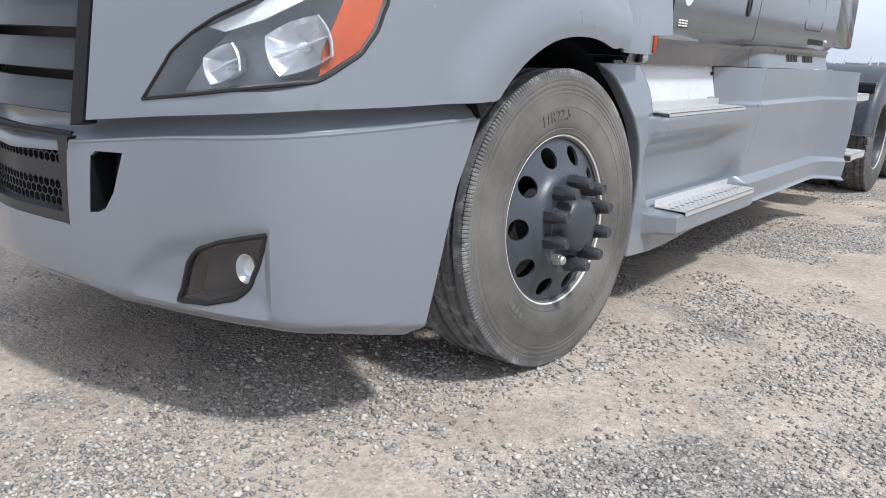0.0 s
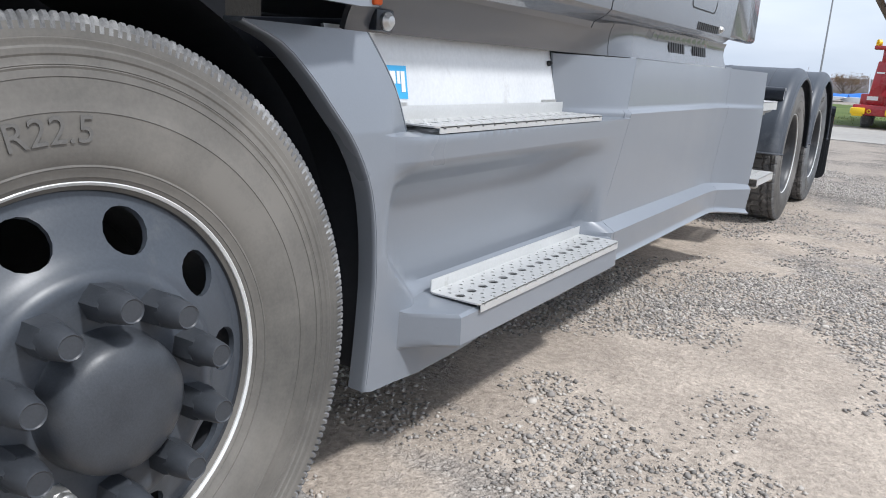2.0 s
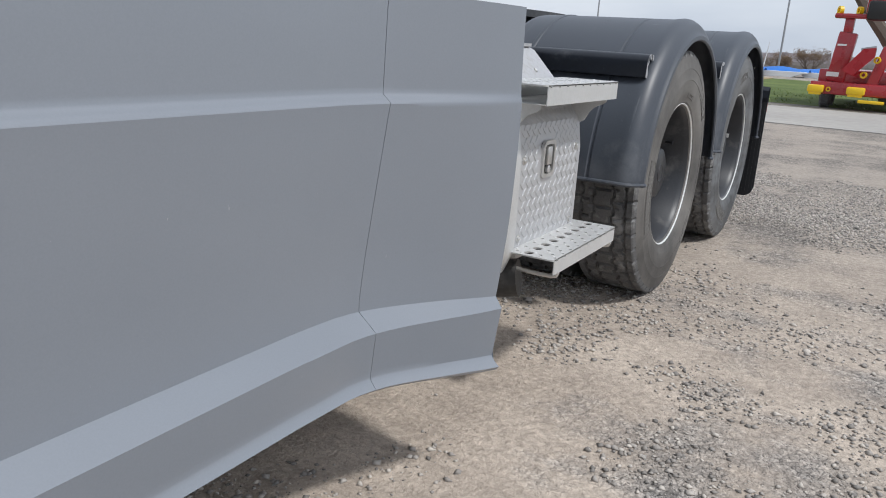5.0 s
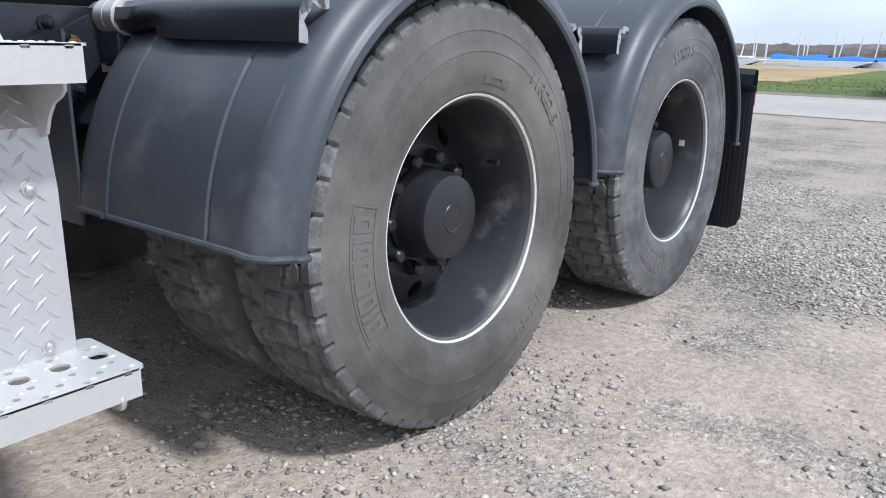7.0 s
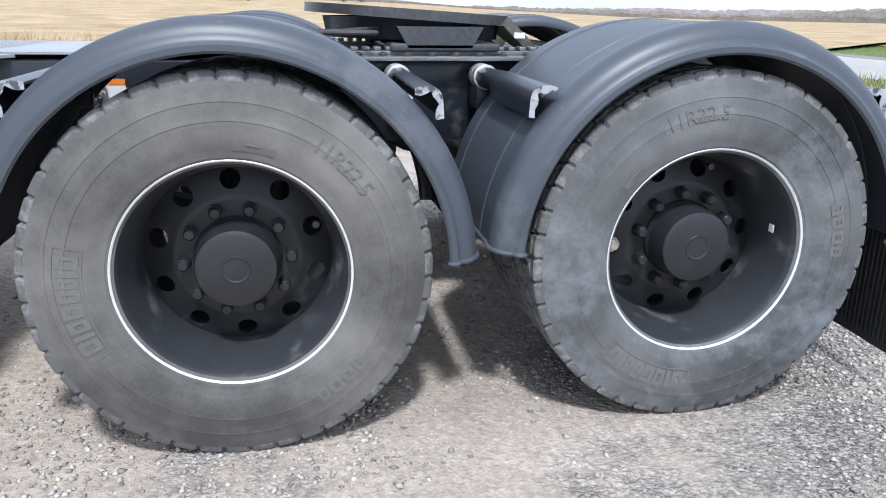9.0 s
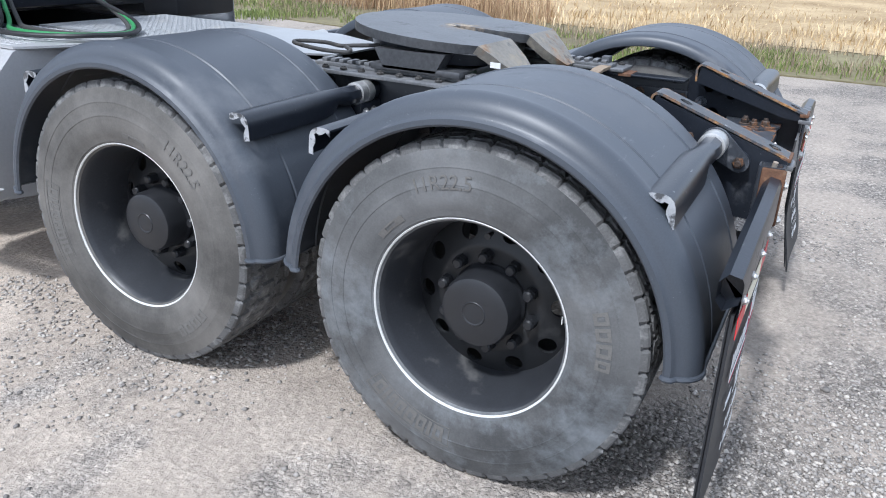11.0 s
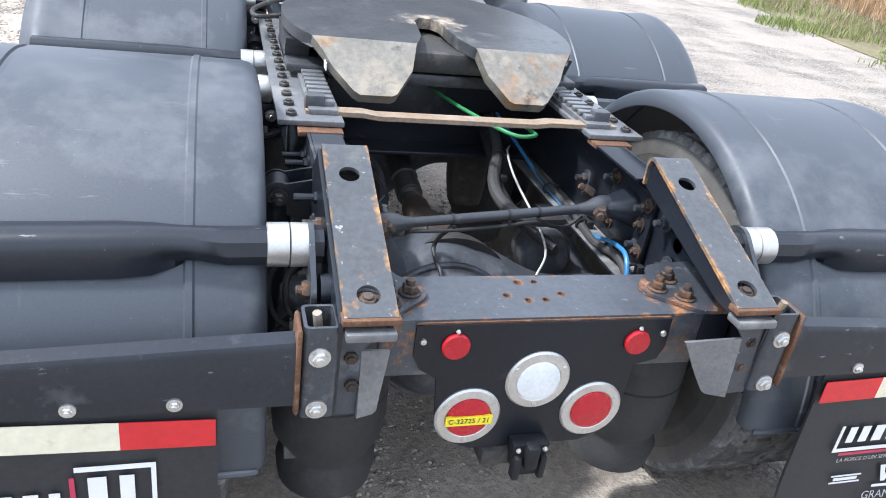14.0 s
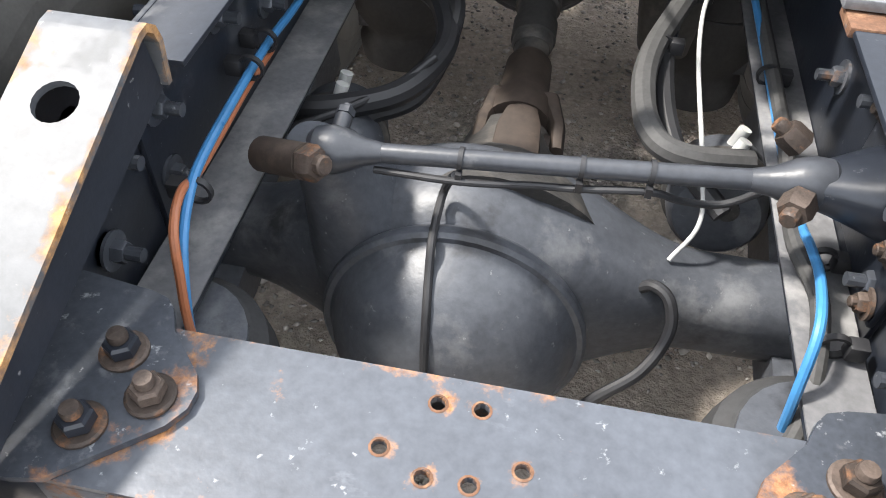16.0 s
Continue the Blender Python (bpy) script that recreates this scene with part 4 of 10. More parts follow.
def seal_line(poly, place, r, proud):
    """A round rubber seal along an opening's edge."""
    bm = bmesh.new()
    pts = subdivide(poly, 0.03)
    hose(bm, [place(u, v) + plan_point(u)[1] * proud for u, v in pts + pts[:1]], r, 8, 2)
    return bm


for sg in (1, -1):
    poly = FOG if sg > 0 else mirror(FOG)
    fog = part("fog_lamp", bowl(poly, bumper_place, 0.06, 0.8), M_FOG, truck, "dark recessed fog lamp")
    bm = bmesh.new()
    sheet(bm, inset(poly, 0.97), [], lambda u, v: bumper_place(u, v) - plan_point(u)[1] * 0.006, -0.003, step=0.03)
    part("lens", bm, M_GLASS, fog, "clear flush lens").visible_shadow = False
    part("bezel", seal_line(poly, bumper_place, 0.008, -0.002), M_INK, fog, "black gasket round the lamp")
    p, nor = plan_point(sg * s_of(0.885))
    c = Vector((p.x, p.y, 0.525)) - nor * 0.035
    bm = bmesh.new()
    mm = Matrix.Translation(c) @ nor.to_track_quat("X", "Z").to_matrix().to_4x4()
    lathe(bm, [(0.001, -0.022), (0.022, -0.014), (0.034, 0.006), (0.036, 0.006), (0.025, -0.018)], 28, mm @ Matrix.Diagonal((1, 0.8, 1.15, 1)))
    part("reflector", bm, M_CHROME, fog, "bright round reflector")
    slot = part("air_slot", bowl(SLOT if sg > 0 else mirror(SLOT), bumper_place, 0.09, 0.92), M_VOID, truck, "black air slot in the bumper")

# lower grille: frame, bars and honeycomb
bm = bmesh.new()


def grille_place(s, z):
    p, n = plan_point(s)
    return Vector((p.x, p.y, z)) - Vector((n.x, n.y, 0)) * 0.03


cells = []
pitch = 0.030
for r in range(8):
    for k in range(-10, 11):
        u, v = (k + 0.5 * (r % 2)) * pitch, 0.625 + r * 0.026
        if abs(u) < GRILLE_S - 0.045 and not 0.690 < v < 0.735:
            cells.append([(u + 0.0148 * math.cos(radians(60 * j + 30)), v + 0.0148 * math.sin(radians(60 * j + 30))) for j in range(6)])
sheet(bm, [(-GRILLE_S + 0.02, 0.59), (GRILLE_S - 0.02, 0.59), (GRILLE_S - 0.02, 0.84), (-GRILLE_S + 0.02, 0.84)], cells, grille_place, -0.014, step=0, edge=0.05)
grille_low = part("lower_grille", bm, M_GRILLE, truck, "black honeycomb lower grille")
bm = bmesh.new()
gf = [(-GRILLE_S - 0.004, 0.572), (GRILLE_S + 0.004, 0.572), (GRILLE_S + 0.004, 0.83), (-GRILLE_S - 0.004, 0.83)]
sheet(bm, gf, [[(-GRILLE_S + 0.04, 0.607), (GRILLE_S - 0.04, 0.607), (GRILLE_S - 0.04, 0.826), (-GRILLE_S + 0.04, 0.826)]],
      lambda s, z: grille_place(s, z) + plan_point(s)[1] * 0.032, -0.04, step=0, edge=0.04)
part("frame", bm, M_GRILLE, grille_low, "black plastic grille frame")
# added black box: stands in for the shade behind the grille
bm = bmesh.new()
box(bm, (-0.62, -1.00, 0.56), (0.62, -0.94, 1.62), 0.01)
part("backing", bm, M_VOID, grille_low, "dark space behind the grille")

# hood with wheel arches
ARCH = [(-0.352, 0.975), (-0.330, 1.000), (-0.287, 1.041), (-0.224, 1.087), (-0.147, 1.127), (-0.060, 1.156), (0.043, 1.170), (0.15, 1.170), (0.236, 1.158), (0.31, 1.140), (0.37, 1.143), (0.43, 1.132)]
ARCH_S = rounded([(s_of(y=y), z) for y, z in ARCH], 4)


def arch_distance(s, z):
    return min(math.hypot(s - a, z - b) for a, b in ARCH_S)


def hood_place(s, z):
    p, n = plan_point(s)
    lean = 0.10 * (z - 0.95) + 0.26 * max(0, z - 1.15) ** 2
    lean *= 1.0 if abs(s) < s_of(y=-0.9) else 1.0 - 0.75 * smoothstep(s_of(y=-0.9), s_of(y=-0.3), abs(s))
    d = arch_distance(abs(s), z) if abs(s) > 1.1 else 1.0
    flare = 0.030 * (1 - smoothstep(0.10, 0.19, d)) + 0.006 * (1 - smoothstep(0.0, 0.03, d)) * -1
    q = p + n * (0.012 - lean + flare)
    return Vector((q.x, q.y, z))


HL = [(s_of(0.606), 0.954), (s_of(0.70), 1.080), (s_of(0.76), 1.125), (s_of(0.83), 1.165), (s_of(0.93), 1.210), (s_of(y=-0.98), 1.245), (s_of(y=-0.80), 1.29), (s_of(y=-0.74), 1.28), (s_of(y=-0.712), 1.235), (s_of(y=-0.745), 1.152), (s_of(y=-0.79), 1.092), (s_of(y=-0.87), 1.038), (s_of(y=-0.90), 1.022)]
GS = s_of(0.435)
half = [(GS - 0.02, 0.886)] + [(s, z) for s, z in HOOD_BOTTOM if s > GS + 0.02] + ARCH_S[1:] + [(s_of(y=0.435), 1.30), (s_of(y=0.435), 1.62), (GS + 0.04, 1.62)]
bm = bmesh.new()
sheet(bm, half, [HL], hood_place, -0.010, step=0.035)
part("hood", bm, M_PAINT, truck, "grey painted hood with flared wheel arches")
bm = bmesh.new()
sheet(bm, mirror(half), [mirror(HL)], hood_place, -0.010, step=0.05)
part("hood", bm, M_PAINT, truck, "grey painted hood with flared wheel arches")
bm = bmesh.new()
top_rim = [hood_place(s, 1.62) for s in [GS + 0.04 + (s_of(y=0.43) - GS - 0.04) * k / 24 for k in range(25)]]
loop = [bm.verts.new(v) for v in top_rim] + [bm.verts.new(Vector((-v.x, v.y, v.z))) for v in top_rim[::-1]]
f = bm.faces.new(loop)
bmesh.ops.solidify(bm, geom=[f], thickness=-0.012)
part("hood_top", bm, M_PAINT, truck)
for sg in (1, -1):
    bm = bmesh.new()
    hose(bm, [bumper_place(sg * s_, lerp_table(BUMPER_TOP, s_) - 0.002) - plan_point(sg * s_)[1] * 0.0055 for s_ in np.linspace(GRILLE_S + 0.01, end_top - 0.020, 40)], 0.0075, 10, 2)
    part("bumper_lip", bm, M_PAINT, truck, "rounded upper edge of the bumper")
# strip between hood and bumper, wheel-house liners
bm = bmesh.new()
sheet(bm, sym([(s, z - 0.03) for s, z in BUMPER_TOP]) + [(s, z + 0.05) for s, z in sym(HOOD_BOTTOM)[::-1]], [], lambda s, z: Vector((plan_point(s)[0].x, plan_point(s)[0].y, z)) - plan_point(s)[1] * (0.010 + 0.050 * smoothstep(-0.02, 0.055, z - lerp_table(BUMPER_TOP, abs(s)))), -0.01, step=0.015)
part("hood_seal", bm, M_PAINT, truck, "shaded grey strip between hood and bumper")
for sg in (1, -1):
    bm = bmesh.new()
    segs = 48
    rows = []
    for k in range(segs + 1):
        a = radians(-20 + 200 * k / segs)
        r = 0.60
        rows.append([bm.verts.new((sg * x, FRONT_AXLE_Y + r * math.cos(a), FRONT_AXLE_Z + 0.03 + r * math.sin(a))) for x in (0.62, 0.80, 1.0, 1.10)])
    for p, q in zip(rows, rows[1:]):
        for k in range(3):
            bm.faces.new((p[k], p[k + 1], q[k + 1], q[k]))
    bmesh.ops.solidify(bm, geom=bm.faces[:], thickness=0.006)
    part("wheel_house", bm, M_VOID, truck, "black wheel-house liner")
    bm = bmesh.new()
    box(bm, (sg * 0.60 - 0.01, -0.62, 0.42), (sg * 0.60 + 0.01, 0.85, 1.25))
    part("inner_panel", bm, M_VOID, truck)
    bm = bmesh.new()
    box(bm, (min(sg * 0.62, sg * 1.115), 0.832, 0.31), (max(sg * 0.62, sg * 1.085), 0.842, 1.02), 0.003)
    part("splash_guard", bm, M_VOID, truck, "black splash guard behind the wheel")
    # small black corner piece between hood, bumper and tyre
    bm = bmesh.new()
    prism(bm, [(-0.400, 0.967), (-0.36, 0.985), (-0.340, 0.965), (-0.375, 0.925)], flat((sg * 1.165, 0, 0), (0, 1, 0), (0, 0, 1)), -0.06 * sg)
    part("arch_corner", bm, M_PLASTIC, truck, "black plastic corner behind the bumper")

for sg in (1, -1):
    poly = HL if sg > 0 else mirror(HL)
    lamp = part("headlight", bowl(poly, hood_place, 0.10, 0.86), surf("lamp_housing", (0.34, 0.36, 0.38), 0.30, var=0.18, scale=7, coat=0.4) if "lamp_housing" not in bpy.data.materials else bpy.data.materials["lamp_housing"], truck, "swept headlight with grey housing and amber corner")
    part("gasket", seal_line(poly, hood_place, 0.0048, -0.001), M_INK, lamp, "black edge of the headlight")

    def on_lamp(s, z, d):
        p_, n_ = plan_point(s * sg)
        q_ = hood_place(s * sg, z) - n_ * d
        return q_, n_
    for s, z, r in ((s_of(y=-0.925), 1.104, 0.062), (s_of(0.838), 1.052, 0.043)):
        c, nor = on_lamp(s, z, 0.050)
        nor = (nor + Vector((0, -0.8, 0.1))).normalized()
        mm = Matrix.Translation(c) @ nor.to_track_quat("X", "Z").to_matrix().to_4x4() @ Matrix.Rotation(radians(22 * sg), 4, "X") @ Matrix.Diagonal((1, 1.30, 0.92, 1))
        bm = bmesh.new()
        # fluted bowl, rounded-square in outline
        prof = [(0.001, -0.034), (r * 0.35, -0.030), (r * 0.62, -0.020), (r * 0.84, -0.004), (r, 0.024), (r + 0.003, 0.027), (r + 0.005, 0.022), (r * 0.9, -0.010)]

        def flute(i, k, rr, x):
            a_ = 2 * math.pi * k / 56
            square = 1 / max(abs(math.cos(a_)), abs(math.sin(a_))) ** 0.55
            return rr * square, x + (0.0022 if k % 2 and 1 < i < 4 else 0.0)
        lathe(bm, prof, 56, mm, flute)
        part("reflector", bm, M_CHROME, lamp, "fluted chrome reflector bowl")
        bm = bmesh.new()
        box(bm, (-0.012, -r * 0.95, -0.004), (0.016, r * 0.95, 0.001), 0.001, mm)
        part("divider", bm, M_CHROME, lamp)
        bm = bmesh.new()
        lathe(bm, [(0.013, -0.030), (0.013, -0.004), (0.010, 0.004), (0.001, 0.006)], 18, mm)
        part("bulb", bm, M_LENS_W, lamp)
    strip = [(s_of(0.80), 1.142), (s_of(0.93), 1.196), (s_of(y=-0.97), 1.232), (s_of(y=-0.88), 1.255), (s_of(y=-0.90), 1.225), (s_of(0.95), 1.165), (s_of(0.85), 1.132)]
    bm = bmesh.new()
    sheet(bm, strip if sg > 0 else mirror(strip), [], lambda u, v: hood_place(u, v) - plan_point(u)[1] * 0.018, -0.012, step=0.03)
    part("day_lamp", bm, M_LENS_W, lamp, "white daytime lamp strip")
    amber = [(s_of(y=-0.892), 1.034), (s_of(y=-0.79), 1.102), (s_of(y=-0.755), 1.155), (s_of(y=-0.722), 1.235), (s_of(y=-0.75), 1.272), (s_of(y=-0.80), 1.278), (s_of(y=-0.845), 1.18), (s_of(y=-0.88), 1.10)]
    bm = bmesh.new()
    sheet(bm, amber if sg > 0 else mirror(amber), [], lambda u, v: hood_place(u, v) - plan_point(u)[1] * 0.010, -0.012, step=0.03)
    part("turn_signal", bm, M_AMBER, lamp, "amber corner lens")
    bm = bmesh.new()
    sheet(bm, inset(poly, 0.985), [], lambda u, v: hood_place(u, v) - plan_point(u)[1] * 0.001, -0.003, step=0.04)
    part("lens", bm, M_GLASS, lamp, "clear plastic lens").visible_shadow = False

# main grille with dark surround and sloping slats
bm = bmesh.new()
box(bm, (-GS + 0.03, -1.06, 0.87), (GS - 0.03, -1.05, 1.60), 0.003)
main_grille = part("main_grille", bm, M_GRILLE, truck, "black grille with dark grey surround")
for mir in (lambda q: q, mirror):
    bm = bmesh.new()
    sheet(bm, mir([(GS - 0.075, 0.868), (GS - 0.03, 0.878), (GS + 0.035, 1.60), (GS - 0.01, 1.60)]), [], lambda s, z: hood_place(s, z) + plan_point(s)[1] * 0.002, -0.05, step=0.04)
    part("surround", bm, M_PLASTIC, main_grille, "dark grey grille surround")
for k in range(6):
    z = 0.90 + k * 0.115
    bm = bmesh.new()
    sheet(bm, [(-GS + 0.05, z), (GS - 0.05, z), (GS - 0.05, z + 0.085), (-GS + 0.05, z + 0.085)], [], lambda s, zz: hood_place(s, zz) - plan_point(s)[1] * (0.02 + 0.35 * (zz - z)), -0.008, step=0.06)
    part("slat", bm, M_GRILLE, main_grille)

# ---- side skirts, steps and cab ----
PILLAR = [(0.25, 1.122), (0.60, 1.135), (0.78, 1.140), (0.88, 1.136), (0.96, 1.124), (1.03, 1.106), (1.09, 1.085)]
MID = [(0.25, 1.128), (0.346, 1.138), (0.352, 1.185), (0.358, 1.236), (0.366, 1.250), (0.436, 1.248), (0.444, 1.240), (0.449, 1.084), (0.48, 1.060), (0.56, 1.061), (0.65, 1.073), (0.71, 1.086), (0.748, 1.104), (0.785, 1.148), (0.81, 1.163), (0.860, 1.167), (0.868, 1.164), (0.874, 1.118), (1.09, 1.118)]
# mouldings of the rear half by y: top and foot of the sloping band, lower edge, depth of the band, reach of the lip
BAND_TOP = [(2.1, 0.495), (3.5, 0.494), (3.67, 0.488), (3.87, 0.475), (4.03, 0.457), (4.2, 0.440)]
BAND_FOOT = [(2.1, 0.462), (3.45, 0.463), (3.64, 0.455), (3.83, 0.447), (3.95, 0.440), (4.08, 0.432), (4.2, 0.422)]
REAR_OUT = 0.150      # how far the last panel stands out at its rear edge
BOTTOM = [(2.1, 0.345), (3.46, 0.347), (3.6, 0.342), (3.7, 0.335), (3.88, 0.316), (4.0, 0.301), (4.12, 0.288), (4.2, 0.282)]
BAND_DEPTH = [(2.1, 0.055), (3.5, 0.050), (3.8, 0.036), (4.0, 0.020), (4.15, 0.006), (4.2, 0.003)]
LIP = [(2.1, 0.008), (3.5, 0.011), (3.8, 0.018), (4.0, 0.024), (4.2, 0.032)]
WALL = [(0.38, 1.143), (0.53, 1.143), (0.60, 1.145), (0.862, 1.163), (0.885, 1.165), (0.889, 1.163), (0.900, 1.148), (0.904, 1.146), (1.09, 1.144)]
KNOTS = (0.33, 0.352, 0.445, 0.475, 0.60)


SEAM1 = [(2.325, 1.09), (2.280, 0.89), (2.225, 0.72), (2.150, 0.50), (2.150, 0.34)]


def band_z(y, v):
    """Height of the net line v at y: the lowest lines follow the mouldings."""
    zs = (lerp_table(BOTTOM, y), lerp_table(BOTTOM, y) + 0.022, lerp_table(BAND_FOOT, y), lerp_table(BAND_TOP, y), 0.60)
    return lerp_table(list(zip(KNOTS, zs)), v) if v < 0.60 else v


def rear_x(y, v):
    """The rear half of the fairing: upright wall, sloping band, face and turned-out lip."""
    z = band_z(y, v)
    plain = 1.146 + 0.012 * smoothstep(0.35, 0.70, z) - 0.008 * smoothstep(0.75, 1.05, z)
    wall = lerp_table(WALL, z) + (plain - lerp_table(WALL, z)) * smoothstep(3.70, 4.12, y)
    wall += REAR_OUT * smoothstep(3.58, 4.10, y)
    d = lerp_table(BAND_DEPTH, y)
    if v >= 0.475:
        return wall
    if v >= 0.445:
        return wall + d * (0.475 - v) / 0.03
    if v >= 0.352:
        return wall + d - 0.010 * (0.445 - v) / 0.093
    return wall + d - 0.010 + lerp_table(LIP, y) * ((0.352 - v) / 0.022) ** 1.4


def front_x(y, z):
    """The front half: pillar behind the wheel, hollow above the lower step, ledges under both steps."""
    front = lerp_table(PILLAR, z)
    mid = lerp_table(MID, z)
    c = 0.885 + 0.125 * smoothstep(0.62, 0.44, z)
    lo = smoothstep(c - 0.048, c + 0.048, y)
    if z < 0.447:
        lo = min(1.0, max(0.0, (y - 0.918) / 0.092))
    x = front + (mid - front) * lo
    low, high = smoothstep(2.045, 2.13, y), smoothstep(1.66, lerp_table(SEAM1[::-1], z, 1), y)
    k = low + (high - low) * smoothstep(0.455, 0.66, z)
    if z > 0.871 and y > 1.3:
        x = 0.995
        start = 1.957 - 0.037 * (z - 0.873) / 0.21
        k = min(1.0, max(0.0, (y - start) / (lerp_table([(0.89, 2.278), (1.09, 2.322)], z) - start)))
    # net line of the rear half that lies at this height
    v = lerp_table([(0.30, 0.33), (0.345, 0.33), (0.367, 0.352), (0.462, 0.445), (0.495, 0.475), (0.60, 0.60), (1.2, 1.2)], z)
    return x + (rear_x(2.16, v) - x) * k


NET_Z = (0.29, 0.32, 0.346, 0.352, 0.358, 0.366, 0.38, 0.410, 0.436, 0.444, 0.449, 0.462, 0.478, 0.495, 0.515, 0.75, 0.79, 0.81, 0.860, 0.868, 0.872, 0.875, 0.885, 0.889, 0.8945, 0.900, 0.904)
NET_V = (0.334, 0.338, 0.343, 0.348, 0.352, 0.37, 0.40, 0.43, 0.442, 0.445, 0.448, 0.46, 0.472, 0.475, 0.48, 0.50, 0.862, 0.875, 0.885, 0.889, 0.8945, 0.900, 0.904, 0.915)
SEAM2 = [(3.707, 1.09), (3.700, 0.90), (3.664, 0.50), (3.664, 0.33)]
ARCH_EDGE = rounded([(0.476, 1.087), (0.560, 1.052), (0.620, 0.995), (0.660, 0.946), (0.739, 0.849), (0.788, 0.753), (0.810, 0.66), (0.820, 0.56), (0.821, 0.49), (0.816, 0.375), (0.808, 0.276)], 3)
front_panel = ARCH_EDGE + [(0.83, 0.270), (0.918, 0.265),
               (1.01, 0.262), (1.20, 0.264), (1.55, 0.290), (2.0, 0.335), (2.1488, 0.345)] + [(y - 0.0012, z) for y, z in SEAM1[::-1][1:-1]] + [(2.3236, 1.085), (1.920, 1.083), (1.957, 0.873), (1.958, 0.868), (0.932, 0.868), (0.815, 1.085)]
mid_panel = [(2.1512, 0.33), (3.6635, 0.33)] + [(y - 0.0005, z) for y, z in SEAM2[::-1][1:-1]] + [(3.7065, 1.083), (2.3262, 1.085)] + [(y + 0.0012, z) for y, z in SEAM1[1:-1]]
rear_panel = [(3.6645, 0.33), (3.982, 0.33), (3.988, 0.36), (3.992, 0.445), (3.999, 0.50), (4.008, 0.60), (4.017, 0.87), (4.017, 1.075), (3.7075, 1.083)] + [(y + 0.0005, z) for y, z in SEAM2[1:-1]]
for sg in (1, -1):
    st = 0.035 if sg > 0 else 0.08
    for name, poly in (("skirt_front", front_panel), ("skirt_middle", mid_panel), ("skirt_rear", rear_panel)):
        bm = bmesh.new()
        if name == "skirt_front":
            sheet(bm, poly, [], lambda y, z: Vector((sg * front_x(y, z), y, z)), -0.010 * sg, step=st, vs=NET_Z if sg > 0 else (), us=(0.86, 0.88, 0.90, 0.918, 0.94, 0.98, 1.01, 1.03, 2.05, 2.065, 2.08, 2.095, 2.11, 2.125))
        else:
            sheet(bm, poly, [], lambda y, v: Vector((sg * rear_x(y, v), y, band_z(y, v))), -0.010 * sg, step=st, vs=NET_V)
        bmesh.ops.recalc_face_normals(bm, faces=bm.faces[:])
        part(name, bm, M_PAINT, truck, "grey painted side fairing panel", angle=28)
    for seam in (SEAM1, SEAM2):
        bm = bmesh.new()
        sheet(bm, [(y - 0.03, z) for y, z in seam] + [(y + 0.03, z) for y, z in seam[::-1]], [], lambda y, v: Vector((sg * (rear_x(y, v) - 0.0125), y, band_z(y, v))), -0.003 * sg, step=0.06, vs=NET_V)
        bmesh.ops.recalc_face_normals(bm, faces=bm.faces[:])
        part("seam_flange", bm, M_PAINT, truck)
    # upper step recess with white back panel
    bm = bmesh.new()
    sheet(bm, [(0.84, 0.870), (1.960, 0.870), (1.921, 1.10), (0.80, 1.10)], [], lambda y, z: Vector((sg * (1.012 - 0.16 * (z - 0.885)), y, z)), -0.008 * sg, step=0.1)
    back = part("step_back_panel", bm, M_WHITE, truck, "white sheet-metal panel behind the upper step")
    for y in (1.02, 1.885):
        bm = bmesh.new()
        box(bm, (sg * 1.012 - 0.004, y - 0.05, 0.922), (sg * 1.012 + 0.004, y + 0.05, 0.930))
        part("hinge", bm, M_STEEL, back)
    bm = bmesh.new()
    hexagon(bm, (sg * 0.986, 1.902, 1.047), (sg, 0, 0.2), 0.010, 0.012)
    part("screw", bm, M_INK, back)
    bm = bmesh.new()
    # rounded corner from the pillar into the recess
    turn = [(-0.02 + 0.02 * math.cos(radians(a_)), -0.02 + 0.02 * math.sin(radians(a_))) for a_ in (15, 35, 55, 75, 90)] + [(-0.05, 0.0), (-0.16, 0.004)]
    rows_ = []
    for k in range(7):
        v = k / 6
        y_, z_ = 0.952 - 0.117 * v, 0.866 + 0.22 * v
        rows_.append([bm.verts.new((sg * (front_x(y_ - 0.02, max(z_, 0.875)) + dx), y_ + dy, z_)) for dx, dy in turn])
    for ra, rb in zip(rows_, rows_[1:]):
        for j in range(len(turn) - 1):
            bm.faces.new((ra[j], ra[j + 1], rb[j + 1], rb[j]))
    bmesh.ops.recalc_face_normals(bm, faces=bm.faces[:])
    bmesh.ops.solidify(bm, geom=bm.faces[:], thickness=0.006)
    part("recess_side", bm, M_PAINT, truck, angle=50)
    # ledge under the upper step and the turned-in flange of the wheel opening
    bm = bmesh.new()
    box(bm, (min(sg * 0.985, sg * 1.158), 0.925, 0.856), (max(sg * 0.985, sg * 1.158), 1.99, 0.8685), 0.002)
    part("step_ledge", bm, M_PAINT, truck)
    bm = bmesh.new()
    rows_ = []
    for i, (y_, z_) in enumerate(ARCH_EDGE):
        (ya, za), (yb, zb) = ARCH_EDGE[max(i - 1, 0)], ARCH_EDGE[min(i + 1, len(ARCH_EDGE) - 1)]
        t_ = Vector((yb - ya, zb - za)).normalized()
        ny, nz = t_.y, -t_.x      # towards the wheel
        x_ = front_x(y_, z_)
